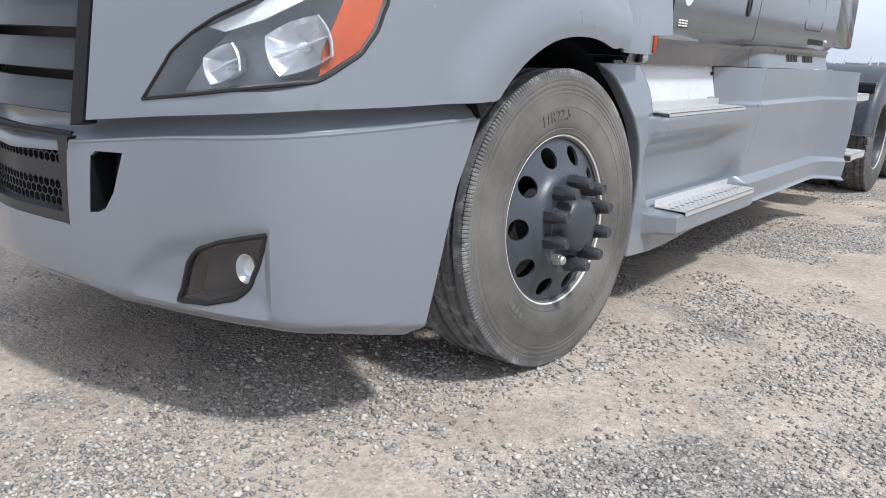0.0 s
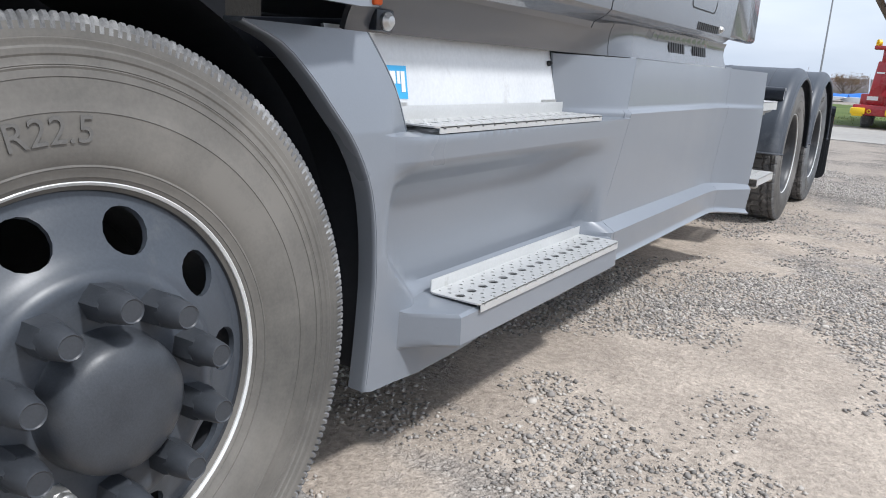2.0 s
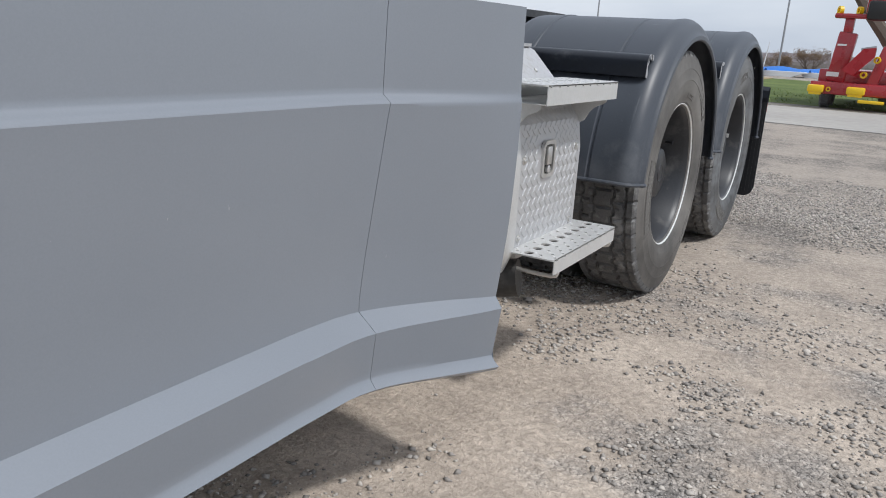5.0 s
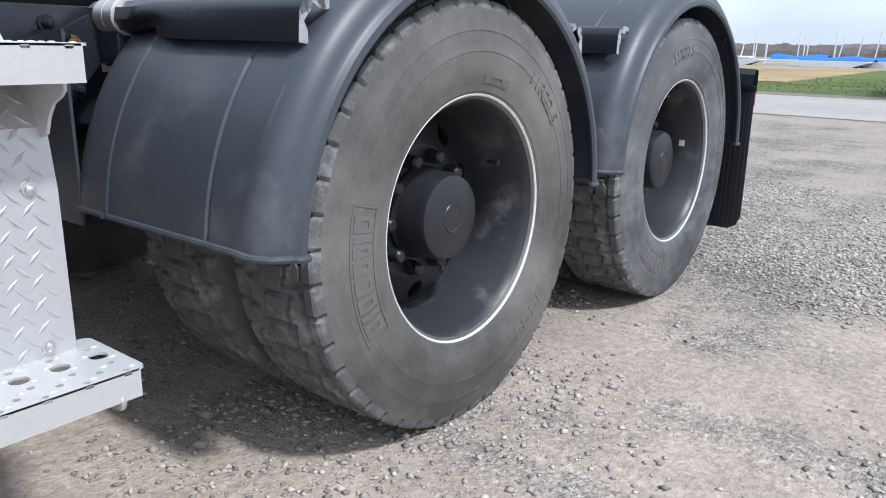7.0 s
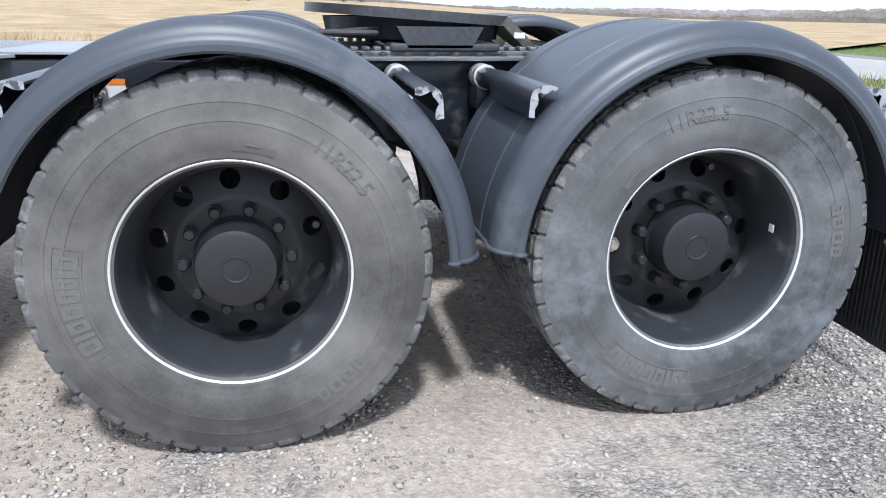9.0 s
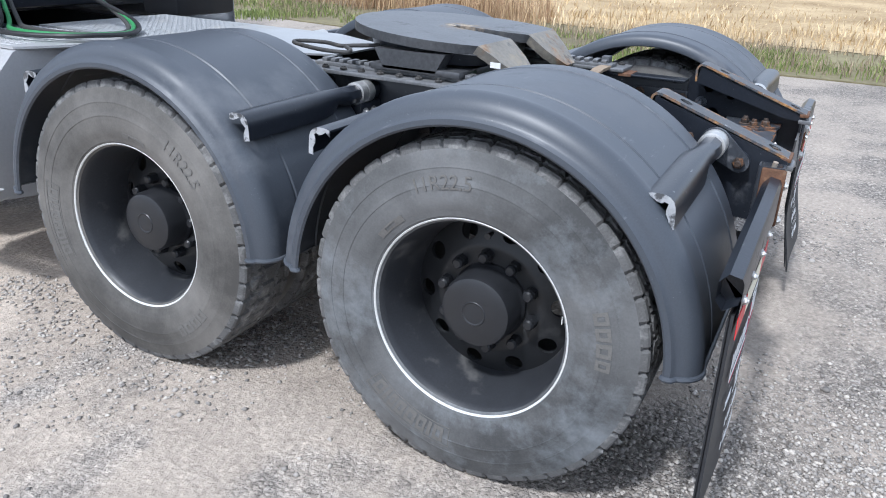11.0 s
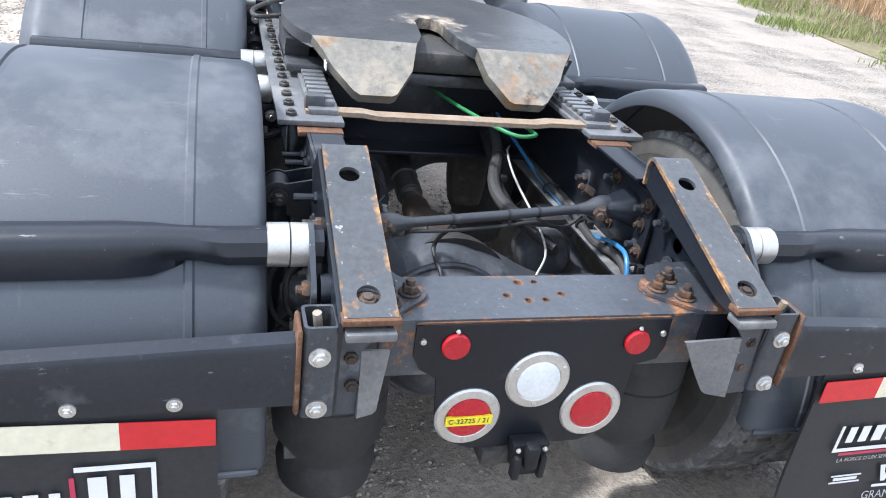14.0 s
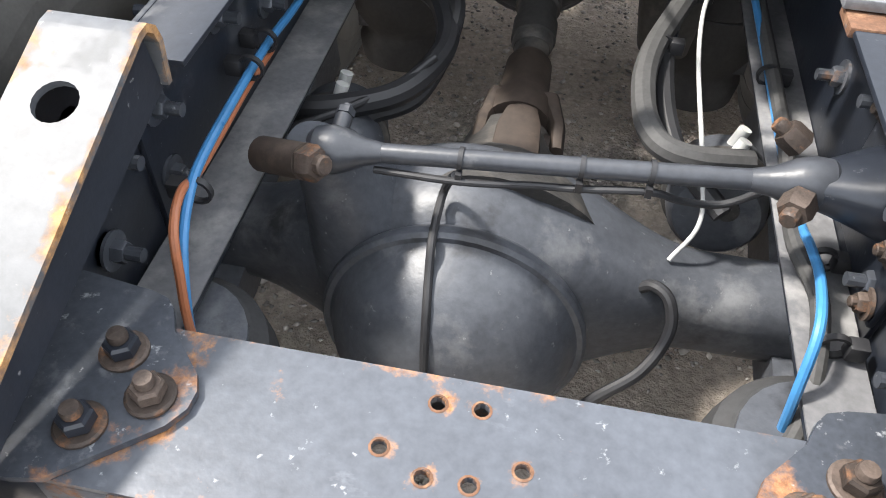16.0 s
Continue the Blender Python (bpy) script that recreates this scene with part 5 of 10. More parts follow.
        rows_.append([bm.verts.new((sg * (x_ + dx), y_ + ny * dn, z_ + nz * dn)) for dx, dn in ((-0.0005, -0.002), (-0.002, 0.003), (-0.006, 0.0055), (-0.012, 0.006), (-0.050, 0.004), (-0.052, -0.004), (-0.012, -0.004))])
    for ra, rb in zip(rows_, rows_[1:]):
        for j in range(7):
            bm.faces.new((ra[j], ra[(j + 1) % 7], rb[(j + 1) % 7], rb[j]))
    bm.faces.new(rows_[0])
    bm.faces.new(rows_[-1][::-1])
    bmesh.ops.recalc_face_normals(bm, faces=bm.faces[:])
    part("arch_flange", bm, M_PAINT, truck, "turned-in edge of the wheel opening", angle=40)


def step_plate(name, lo, hi, z, sg, label, lip=0.03, fold=0.0, material=None, studs=True):
    """A perforated tread plate with a folded front lip."""
    (x0, y0), (x1, y1) = lo, hi
    bm = bmesh.new()
    holes, n = [], max(3, round((y1 - y0) / 0.058))
    w = x1 - x0
    for k in range(n):
        y = y0 + (y1 - y0) * (k + 0.5) / n
        holes.append(circle(x0 + w * 0.5, y, 0.0142, 14))
        holes.append(circle(x0 + w * 0.955, y, 0.0048, 8))
        half_on = y + 0.5 * (y1 - y0) / n
        for fx in (0.29, 0.71):
            holes.append(circle(x0 + w * fx, y, 0.0056, 10))
            if k < n - 1:
                holes.append(circle(x0 + w * (0.16 if fx < 0.5 else 0.84), half_on, 0.0056, 10))
                if not studs:
                    holes += [circle(x0 + w * (0.37 if fx < 0.5 else 0.63), half_on, 0.0030, 8), circle(x0 + w * (0.085 if fx < 0.5 else 0.90), y, 0.0030, 8)]
    poly = round_rect(w, y1 - y0, 0.012, 3, (x0 + x1) / 2, (y0 + y1) / 2)
    sheet(bm, poly, holes, lambda u, v: Vector((sg * u, v, z)), -0.004 * sg, step=0, edge=0.2)
    if fold:
        box(bm, (min(sg * (x0 - 0.003), sg * (x0 + 0.001)), y0 + 0.006, z - 0.003), (max(sg * (x0 - 0.003), sg * (x0 + 0.001)), y1 - 0.006, z + fold), 0.001)
    slots = [[(y0 + (y1 - y0) * (k + 0.5) / n + dy, z - 0.0052 + dz) for dy, dz in ((-0.0065, 0.0), (-0.005, -0.0024), (0.005, -0.0024), (0.0065, 0.0), (0.005, 0.0024), (-0.005, 0.0024))] for k in range(n)]
    sheet(bm, [(y0 + 0.01, z - lip), (y1 - 0.01, z - lip), (y1 - 0.01, z - 0.001), (y0 + 0.01, z - 0.001)], slots, lambda u, v: Vector((sg * x1, u, v)), -0.003 * sg, step=0, edge=0.2)
    bmesh.ops.recalc_face_normals(bm, faces=bm.faces[:])
    plate = part(name, bm, material or M_ALU, truck, label)
    if not studs:
        # added black sheet gives the holes the shade of a deep hollow
        bm = bmesh.new()
        box(bm, (min(sg * (x0 + 0.004), sg * (x1 - 0.005)), y0 + 0.012, z - 0.0068), (max(sg * (x0 + 0.004), sg * (x1 - 0.005)), y1 - 0.012, z - 0.0048))
        part("rubber_pad", bm, M_INK, plate, "dark pad under the plate")
        return plate
    bm = bmesh.new()
    m_ = max(4, n)
    for k in range(m_ * 2):
        y = y0 + (y1 - y0) * (k + 0.5) / (m_ * 2)
        for fx in (0.1, 0.26, 0.42, 0.58, 0.74, 0.9):
            if k % 2 == (round(fx * 100) // 16) % 2:
                lathe(bm, [(0.0058, 0), (0.0045, 0.0013), (0.002, 0.0018)], 8, Matrix.Translation((sg * (x0 + w * fx), y, z)) @ pose(0, 0, 0, 0, -90, 0))
    tagged(part("grip_studs", bm, material or M_ALU, plate), "small raised grip studs", kind="stuff")
    return plate


for sg in (1, -1):
    step_plate("upper_step", (1.016, 0.985), (1.167, 1.995), 0.888, sg, "aluminium perforated upper cab step", 0.017, 0.034)
    step_plate("lower_step", (1.106, 1.080), (1.256, 2.045), 0.456, sg, "aluminium perforated lower cab step", 0.024, 0.030, studs=False)
    bm = bmesh.new()
    box(bm, (min(sg * 1.09, sg * 1.238), 1.04, 0.35), (max(sg * 1.09, sg * 1.238), 2.06, 0.428), 0.01)
    part("step_box", bm, M_PAINT, truck)

# cab and sleeper above the skirts
CAB = [(1.115, 1.05), (1.195, 1.082), (1.215, 1.12), (1.235, 1.14), (1.40, 1.155), (2.0, 1.15), (2.5, 1.10), (2.95, 0.98)]


def cab_place(sg):
    return lambda y, z: Vector((sg * (lerp_table(CAB, z)), y, z))


for sg in (1, -1):
    st = 0.06 if sg > 0 else 0.2
    zs = (1.195, 1.205, 1.215, 1.225, 1.235, 1.25)
    bm = bmesh.new()
    sheet(bm, [(0.95, 1.185), (2.03, 1.175), (2.03, 2.9), (1.6, 2.9), (0.95, 1.9)], [], cab_place(sg), -0.02 * sg, step=st, vs=zs)
    bmesh.ops.recalc_face_normals(bm, faces=bm.faces[:])
    door = part("cab_door", bm, M_PAINT_DARK, truck, "grey cab door")
    bm = bmesh.new()
    sheet(bm, [(2.04, 1.175), (3.70, 1.165), (3.70, 2.9), (2.04, 2.9)], [], cab_place(sg), -0.02 * sg, step=st, vs=zs)
    bmesh.ops.recalc_face_normals(bm, faces=bm.faces[:])
    sleeper = part("sleeper_side", bm, M_PAINT_DARK, truck, "grey sleeper side panel")
    sill_x = [(1.06, 1.118), (1.09, 1.114), (1.12, 1.102), (1.15, 1.094), (1.18, 1.094), (1.21, 1.104)]
    sill_deep = [(1.06, 1.02), (1.09, 1.02), (1.12, 1.03), (1.15, 1.045), (1.18, 1.062), (1.21, 1.085)]
    sill_at = lambda off: (lambda y, z: Vector((sg * (lerp_table(sill_deep, z) + (lerp_table(sill_x, z) - lerp_table(sill_deep, z)) * smoothstep(1.90, 2.40, y) + off), y, z)))
    for y0_, y1_ in ((0.82, 2.196), (2.200, 3.80)):
        bm = bmesh.new()
        sheet(bm, [(y0_, 1.088), (y1_, 1.088), (y1_, 1.208), (y0_, 1.208)], [], sill_at(0.0), -0.015 * sg, step=0.08 if sg > 0 else 0.3, vs=(1.105, 1.12, 1.135, 1.15, 1.165, 1.18, 1.195))
        bmesh.ops.recalc_face_normals(bm, faces=bm.faces[:])
        sill = part("sill", bm, M_PAINT_DARK, truck, "hollow grey sill below the cab")
    for k in range(14):
        y0_ = (2.84 if k < 7 else 3.20) + (k % 7) * 0.034
        bm = bmesh.new()
        sheet(bm, [(y0_, 1.128), (y0_ + 0.022, 1.128), (y0_ + 0.022, 1.170), (y0_, 1.170)], [], sill_at(0.002), -0.002 * sg, step=0.03)
        part("black_bar", bm, M_INK, sill)
    bm = bmesh.new()
    box(bm, (min(sg * 1.06, sg * 1.128), 3.70, 1.238), (max(sg * 1.06, sg * 1.128), 4.36, 2.9), 0.02)
    part("side_extender", bm, M_PAINT_DARK, truck, "dark grey cab side extender")
    # luggage hatch on the sleeper, door details
    hatch = round_rect(0.40, 0.36, 0.04, 5, 3.12, 1.50)
    bm = bmesh.new()
    sheet(bm, hatch, [round_rect(0.388, 0.348, 0.036, 5, 3.12, 1.50)], lambda y, z: cab_place(sg)(y, z) + Vector((sg * 0.0015, 0, 0)), -0.003 * sg, step=0, edge=0.1)
    part("hatch_seam", bm, M_INK, sleeper, "dark seam of the luggage hatch")
    bm = bmesh.new()
    for k in range(11):
        sheet(bm, [(3.07 + k * 0.034, 1.238), (3.092 + k * 0.034, 1.238), (3.092 + k * 0.034, 1.272), (3.07 + k * 0.034, 1.272)], [], lambda y, z: cab_place(sg)(y, z) + Vector((sg * 0.002, 0, 0)), -0.002 * sg, step=0)
    part("number_bars", bm, M_INK, sleeper, "row of small black bars along the lower edge")
    bm = bmesh.new()
    hexagon(bm, (sg * 1.140, 3.47, 1.262), (sg, 0, 0), 0.016, 0.014, 0.02)
    part("latch", bm, M_STEEL, sleeper, "round metal latch")
    bm = bmesh.new()
    box(bm, (min(sg * 1.139, sg * 1.1425), 1.02, 1.245), (max(sg * 1.139, sg * 1.1425), 1.13, 1.285))
    part("label", bm, M_INK, door, "small black label")
    bm = bmesh.new()
    for k in range(3):
        for j in range(3):
            box(bm, (min(sg * 1.1425, sg * 1.144), 1.027 + j * 0.034, 1.250 + k * 0.011), (max(sg * 1.1425, sg * 1.144), 1.053 + j * 0.034, 1.256 + k * 0.011))
    part("label_print", bm, M_PRINT, door)
    bm = bmesh.new()
    sheet(bm, circle(1.09, 1.385, 0.05, 24, 0.05), [], lambda y, z: cab_place(sg)(y, z) + Vector((sg * 0.002, 0, 0)), -0.002 * sg, step=0)
    seal = part("round_sticker", bm, M_STICKER, door, "round white sticker with red and blue shapes")
    bm = bmesh.new()
    for dy, dz, w, h in ((-0.01, 0.012, 0.03, 0.018), (0.008, -0.012, 0.034, 0.014)):
        box(bm, (min(sg * 1.153, sg * 1.1565), 1.09 + dy - w / 2, 1.385 + dz - h / 2), (max(sg * 1.153, sg * 1.1565), 1.09 + dy + w / 2, 1.385 + dz + h / 2))
    part("sticker_mark", bm, M_TAPE_R, seal)
    bm = bmesh.new()
    lathe(bm, [(0.05, 0), (0.05, 0.008), (0.03, 0.010), (0.028, 0.002)], 24, Matrix.Translation((sg * 1.150, 1.86, 1.40)) @ pose(0, 0, 0, 0, 0, 0 if sg > 0 else 180) @ Matrix.Diagonal((1, 0.6, 1.3, 1)))
    part("lock", bm, M_INK, door, "black door lock recess")
    # cowl panel behind the wheel arch with its amber marker
    bm = bmesh.new()
    sheet(bm, [(0.44, 1.130), (0.56, 1.127), (0.68, 1.126), (0.74, 1.130), (0.765, 1.20), (0.93, 1.21), (0.93, 1.62), (0.44, 1.62)], [],
          lambda y, z: Vector((sg * (1.175 - 0.03 * smoothstep(0.5, 0.9, y) + 0.02 * smoothstep(1.4, 1.2, z)), y, z)), -0.012 * sg, step=0.05)
    bmesh.ops.recalc_face_normals(bm, faces=bm.faces[:])
    cowl = part("cowl_panel", bm, M_PAINT, truck, "grey cowl panel behind the wheel arch")
    bm = bmesh.new()
    box(bm, (min(sg * 1.155, sg * 1.185), 0.715, 1.132), (max(sg * 1.155, sg * 1.185), 0.742, 1.200), 0.004)
    part("side_marker", bm, M_AMBER, cowl, "orange side marker lamp")
    bm = bmesh.new()
    box(bm, (min(sg * 1.015, sg * 1.045), 0.900, 1.092), (max(sg * 1.015, sg * 1.045), 0.965, 1.140), 0.006)
    part("bracket", bm, M_CHASSIS, cowl)
    bm = bmesh.new()
    lathe(bm, [(0.020, 0), (0.021, 0.008), (0.012, 0.018), (0.001, 0.020)], 18, Matrix.Translation((sg * 1.044, 0.933, 1.114)) @ pose(0, 0, 0, 0, 0, 0 if sg > 0 else 180))
    part("lamp", bm, M_STEEL, cowl)

bm = bmesh.new()
box(bm, (-1.05, 3.60, 1.10), (1.05, 3.66, 2.9), 0.02)
part("cab_back", bm, M_PAINT_DARK, truck, "grey rear wall of the sleeper")
bm = bmesh.new()
box(bm, (-1.0, 0.95, 2.88), (1.0, 3.66, 2.98), 0.04)
part("cab_roof", bm, M_PAINT_DARK, truck)
bm = bmesh.new()
box(bm, (-0.95, 0.95, 1.0), (0.95, 3.60, 1.12), 0.01)
part("cab_floor", bm, M_CHASSIS, truck)
bm = bmesh.new()
sheet(bm, [(-1.0, 1.62), (1.0, 1.62), (0.95, 2.9), (-0.95, 2.9)], [], lambda x, z: Vector((x, 0.43 + 0.55 * (z - 1.62), z)), -0.02, step=0.2)
part("windscreen", bm, surf("dark_glass", (0.03, 0.035, 0.04), 0.05, var=0.05, bump=0), truck)
# blue sticker on the white panel
on_panel = lambda off: (lambda y, z: Vector((1.012 - 0.16 * (z - 0.885) + off, y, z)))
bm = bmesh.new()
sheet(bm, [(1.006, 0.940), (1.088, 0.938), (1.088, 1.018), (1.006, 1.018)], [], on_panel(0.0015), -0.001, step=0)
sticker = part("sticker", bm, M_BLUE_STICKER, truck, "light blue sticker with white marks")
for y0_, z0_, w_, h_ in ((1.018, 0.975, 0.022, 0.030), (1.046, 0.975, 0.012, 0.030), (1.062, 0.955, 0.016, 0.050)):
    bm = bmesh.new()
    sheet(bm, [(y0_, z0_), (y0_ + w_, z0_), (y0_ + w_, z0_ + h_), (y0_, z0_ + h_)], [], on_panel(0.0030), -0.001, step=0)
    part("white_mark", bm, M_PRINT, sticker)


# ---- tool box with steps, tank ----
def diamond_field(bm, rows, cols, pitch, place, turn_from=0):
    """Raised lozenges in alternating directions, as on tread plate."""
    for r in range(rows):
        for c in range(cols):
            u, v = (c + 0.5 * (r % 2)) * pitch, r * pitch * 0.5
            a = radians(45 if (r + turn_from) % 2 else -45)
            co, si = math.cos(a), math.sin(a)
            pts = [(-0.0160, 0, 0), (0, -0.0036, 0), (0.0160, 0, 0), (0, 0.0036, 0), (-0.008, 0, 0.0017), (0.008, 0, 0.0017)]
            vs = []
            for x, y, d in pts:
                q = place(u + x * co - y * si, v + x * si + y * co, d)
                if q is None:
                    vs = None
                    break
                vs.append(q)
            if vs is None:
                continue
            b = [bm.verts.new(q) for q in vs]
            for tri in ((0, 1, 5, 4), (1, 2, 5), (2, 3, 5), (3, 0, 4), (3, 4, 5)):
                bm.faces.new([b[i] for i in tri])
    return bm


BOX_Y0, BOX_Y1 = 4.405, 4.865
SECTION = [(0.375, 0.93), (0.395, 1.09), (0.45, 1.118), (0.70, 1.118), (0.79, 1.105), (0.86, 1.05), (0.985, 0.93), (1.0, 0.90), (1.0, 0.62)]


def box_point(t):
    """A point of the tool box's section by its length, and its normal."""
    for (z0, x0), (z1, x1) in zip(SECTION, SECTION[1:]):
        d = math.hypot(z1 - z0, x1 - x0)
        if t <= d:
            k = t / d
            return Vector((x0 + (x1 - x0) * k, 0, z0 + (z1 - z0) * k)), Vector((z1 - z0, 0, -(x1 - x0))).normalized()
        t -= d
    return None, None


bm = bmesh.new()
ring0 = [bm.verts.new((x, BOX_Y0, z)) for z, x in SECTION + [(0.375, 0.62)]]
ring1 = [bm.verts.new((x, BOX_Y1, z)) for z, x in SECTION + [(0.375, 0.62)]]
n = len(ring0)
for k in range(n):
    bm.faces.new((ring0[k], ring0[(k + 1) % n], ring1[(k + 1) % n], ring1[k]))
bm.faces.new(ring0[::-1])
bm.faces.new(ring1)
bmesh.ops.recalc_face_normals(bm, faces=bm.faces[:])
box_body = part("tool_box", bm, M_PLATE, truck, "tread-plate tool box with sloping top", angle=20)
bm = bmesh.new()
total = sum(math.hypot(b[0] - a[0], b[1] - a[1]) for a, b in zip(SECTION, SECTION[1:])) - 0.02


def on_box(u, v, d):
    if not (0.015 < u < BOX_Y1 - BOX_Y0 - 0.012) or not (0.165 < v < total):
        return None
    p, nor = box_point(v)
    if p is None:
        return None
    if abs(u - 0.20) < 0.05 and 0.62 < p.z < 0.75:
        return None
    if p.z > 0.865:
        d *= 0.30      # lozenges lowered on the slope to imitate glare washing them out
    return p + nor * (d + 0.0004) + Vector((0, BOX_Y0 + u, 0))


diamond_field(bm, int(total / 0.018), 13, 0.036, on_box)
part("tread_pattern", bm, M_PLATE, box_body, angle=10)
bm = bmesh.new()
ring = []
for y, grow in ((BOX_Y0 - 0.078, -0.030), (BOX_Y0 - 0.075, -0.014), (BOX_Y0 - 0.066, -0.002), (BOX_Y0 - 0.050, 0.009), (BOX_Y0 - 0.036, 0.012), (BOX_Y0 - 0.004, 0.012), (BOX_Y0 - 0.001, 0.002)):
    ring.append([bm.verts.new((x + grow if x > 0.7 else x, y, z + (grow if z > 0.9 else -grow if z < 0.4 else 0))) for z, x in SECTION + [(0.375, 0.62)]])
for p, q in zip(ring, ring[1:]):
    for k in range(n):
        bm.faces.new((p[k], p[(k + 1) % n], q[(k + 1) % n], q[k]))
bm.faces.new(ring[0][::-1])
bmesh.ops.recalc_face_normals(bm, faces=bm.faces[:])
part("end_frame", bm, M_ALU, box_body, "smooth aluminium end of the box", angle=50)
bm = bmesh.new()
rr = round_rect(0.088, 0.108, 0.02, 4, BOX_Y0 + 0.20, 0.685)
sheet(bm, rr, [round_rect(0.066, 0.086, 0.014, 4, BOX_Y0 + 0.20, 0.685)], flat((1.116, 0, 0), (0, 1, 0), (0, 0, 1)), 0.009, step=0, edge=0.2)
box(bm, (1.114, BOX_Y0 + 0.184, 0.668), (1.128, BOX_Y0 + 0.216, 0.722), 0.004)
lathe(bm, [(0.011, 0), (0.011, 0.012), (0.008, 0.014)], 14, Matrix.Translation((1.114, BOX_Y0 + 0.20, 0.655)))
latch = part("latch", bm, M_STEEL, box_body, "recessed chrome paddle latch")
bm = bmesh.new()
box(bm, (1.112, BOX_Y0 + 0.162, 0.637), (1.1188, BOX_Y0 + 0.238, 0.733), 0.001)
part("recess", bm, M_DIRTY, latch, "dark recess behind the paddle")
for y, z in ((4.445, 0.695), (4.825, 0.705), (4.445, 0.475), (4.825, 0.465), (4.42, 0.925), (4.76, 0.925)):
    bm = bmesh.new()
    x = 1.118 if z < 0.8 else 0.985
    lathe(bm, [(0.0115, 0), (0.0115, 0.0015), (0.0075, 0.002), (0.0065, 0.006), (0.004, 0.0075), (0.001, 0.008)], 14, Matrix.Translation((x, y, z)) @ (pose(0, 0, 0, 0, -45, 0) if z > 0.8 else Matrix.Identity(4)))
    part("rivet", bm, M_STEEL, box_body)
st = step_plate("box_step", (1.03, 4.33), (1.215, 4.885), 0.908, 1, "aluminium perforated upper catwalk step", 0.052)
for y in (4.36, 4.86):
    bm = bmesh.new()
    prism(bm, [(1.04, 0.856), (1.192, 0.856), (1.190, 0.845), (1.178, 0.836), (1.155, 0.826), (1.138, 0.808), (1.124, 0.782), (1.112, 0.776), (1.095, 0.79), (1.06, 0.84)], lambda x, z: Vector((x, y, z)), 0.005)
    part("gusset", bm, M_ALU, st)
bm = bmesh.new()
box(bm, (1.045, 4.338, 0.8565), (1.2115, 4.878, 0.8595), 0.001)
box(bm, (1.045, 4.338, 0.8600), (1.048, 4.878, 0.9020), 0.001)
part("channel", bm, M_ALU, st, "folded channel under the tread")
st = step_plate("box_step", (1.085, 4.385), (1.255, 4.90), 0.450, 1, "aluminium perforated lower catwalk step", 0.045)
for y in (4.43, 4.86):
    bm = bmesh.new()
    hose(bm, [(1.05, y, 0.40), (1.15, y, 0.392), (1.235, y, 0.392), (1.252, y, 0.402), (1.25, y, 0.412)], 0.006, 8, 4)
    part("hanger", bm, M_STEEL, st)
bm = bmesh.new()
hose(bm, [(0.75, 4.40, 0.36), (0.98, 4.41, 0.34), (1.13, 4.45, 0.36)], 0.055, 14, 6)
part("exhaust_shield", bm, M_DIRTY, truck, "grimy pipe below the box")
# air tank ahead of the box
bm = bmesh.new()
lathe(bm, [(0.001, 3.20), (0.10, 3.19), (0.20, 3.22), (0.29, 3.25), (0.318, 3.29), (0.318, 4.215), (0.321, 4.222), (0.321, 4.230), (0.317, 4.236), (0.317, 4.244), (0.320, 4.249), (0.318, 4.257), (0.308, 4.265), (0.28, 4.275), (0.22, 4.287), (0.12, 4.297), (0.001, 4.300)], 64, Matrix.Translation((0.800, 0, 0.645)) @ pose(0, 0, 0, 0, 0, 90))
part("fuel_tank", bm, M_ALU, truck, "brushed aluminium fuel tank")
bm = bmesh.new()
lathe(bm, [(0.001, 3.20), (0.20, 3.22), (0.30, 3.33), (0.30, 4.05), (0.20, 4.18), (0.001, 4.21)], 32, Matrix.Translation((-0.80, 0, 0.63)) @ pose(0, 0, 0, 0, 0, 90))
part("fuel_tank", bm, M_ALU, truck, "brushed aluminium fuel tank")

# ---- rear fenders and their brackets ----
FENDER_X = [(0.552, -0.052), (0.545, -0.048), (0.543, -0.036), (0.549, -0.016), (0.562, -0.004), (0.582, 0.0), (0.672, 0.001), (0.676, 0.0045), (0.688, 0.0045), (0.692, 0.001), (1.036, 0.001), (1.040, -0.0035), (1.048, -0.0035), (1.052, 0.001),
            (1.130, 0.001), (1.150, 0.004), (1.168, 0.006), (1.186, 0.003), (1.202, -0.006), (1.216, -0.020), (1.223, -0.036), (1.226, -0.046), (1.232, -0.052), (1.239, -0.058), (1.240, -0.072), (1.234, -0.078), (1.226, -0.074)]
# a bracket's rolled angle section as (along, up), outer face first
ANGLE_OUT = [(-0.014, 0.004), (0.0, 0.008), (0.015, 0.009), (0.030, 0.008), (0.043, 0.003), (0.052, -0.006), (0.057, -0.018), (0.059, -0.034), (0.060, -0.052), (0.061, -0.072)]
ANGLE_IN = [(0.055, -0.073), (0.053, -0.052), (0.052, -0.035), (0.050, -0.021), (0.045, -0.010), (0.037, -0.003), (0.028, 0.001), (0.014, 0.003), (0.0, 0.002), (-0.014, -0.002)]
M_CHIPPED = surf("chipped_white", (0.36, 0.37, 0.385), 0.5, var=0.25, scale=30, marks=(((0.020, 0.021, 0.024), 0.80, (30.0, 30.0, 30.0)),))


def bracket_section(x, t, y, z, out):
    """The rolled sheet at x: an open angle at t = 0, closed to a round tube at t = 1."""
    pts = []
    for k, (u, v) in enumerate(ANGLE_OUT + ANGLE_IN):
        outer = k < 10
        a = radians(205 - 385 * (k if outer else 19 - k) / 9)
        r = 0.036 if outer else 0.029
        cu, cv = 0.026 + r * math.cos(a), -0.028 + r * math.sin(a)
        pts.append(Vector((x, y + out * (u + (cu - u) * t), z + v + (cv - v) * t)))
    return pts


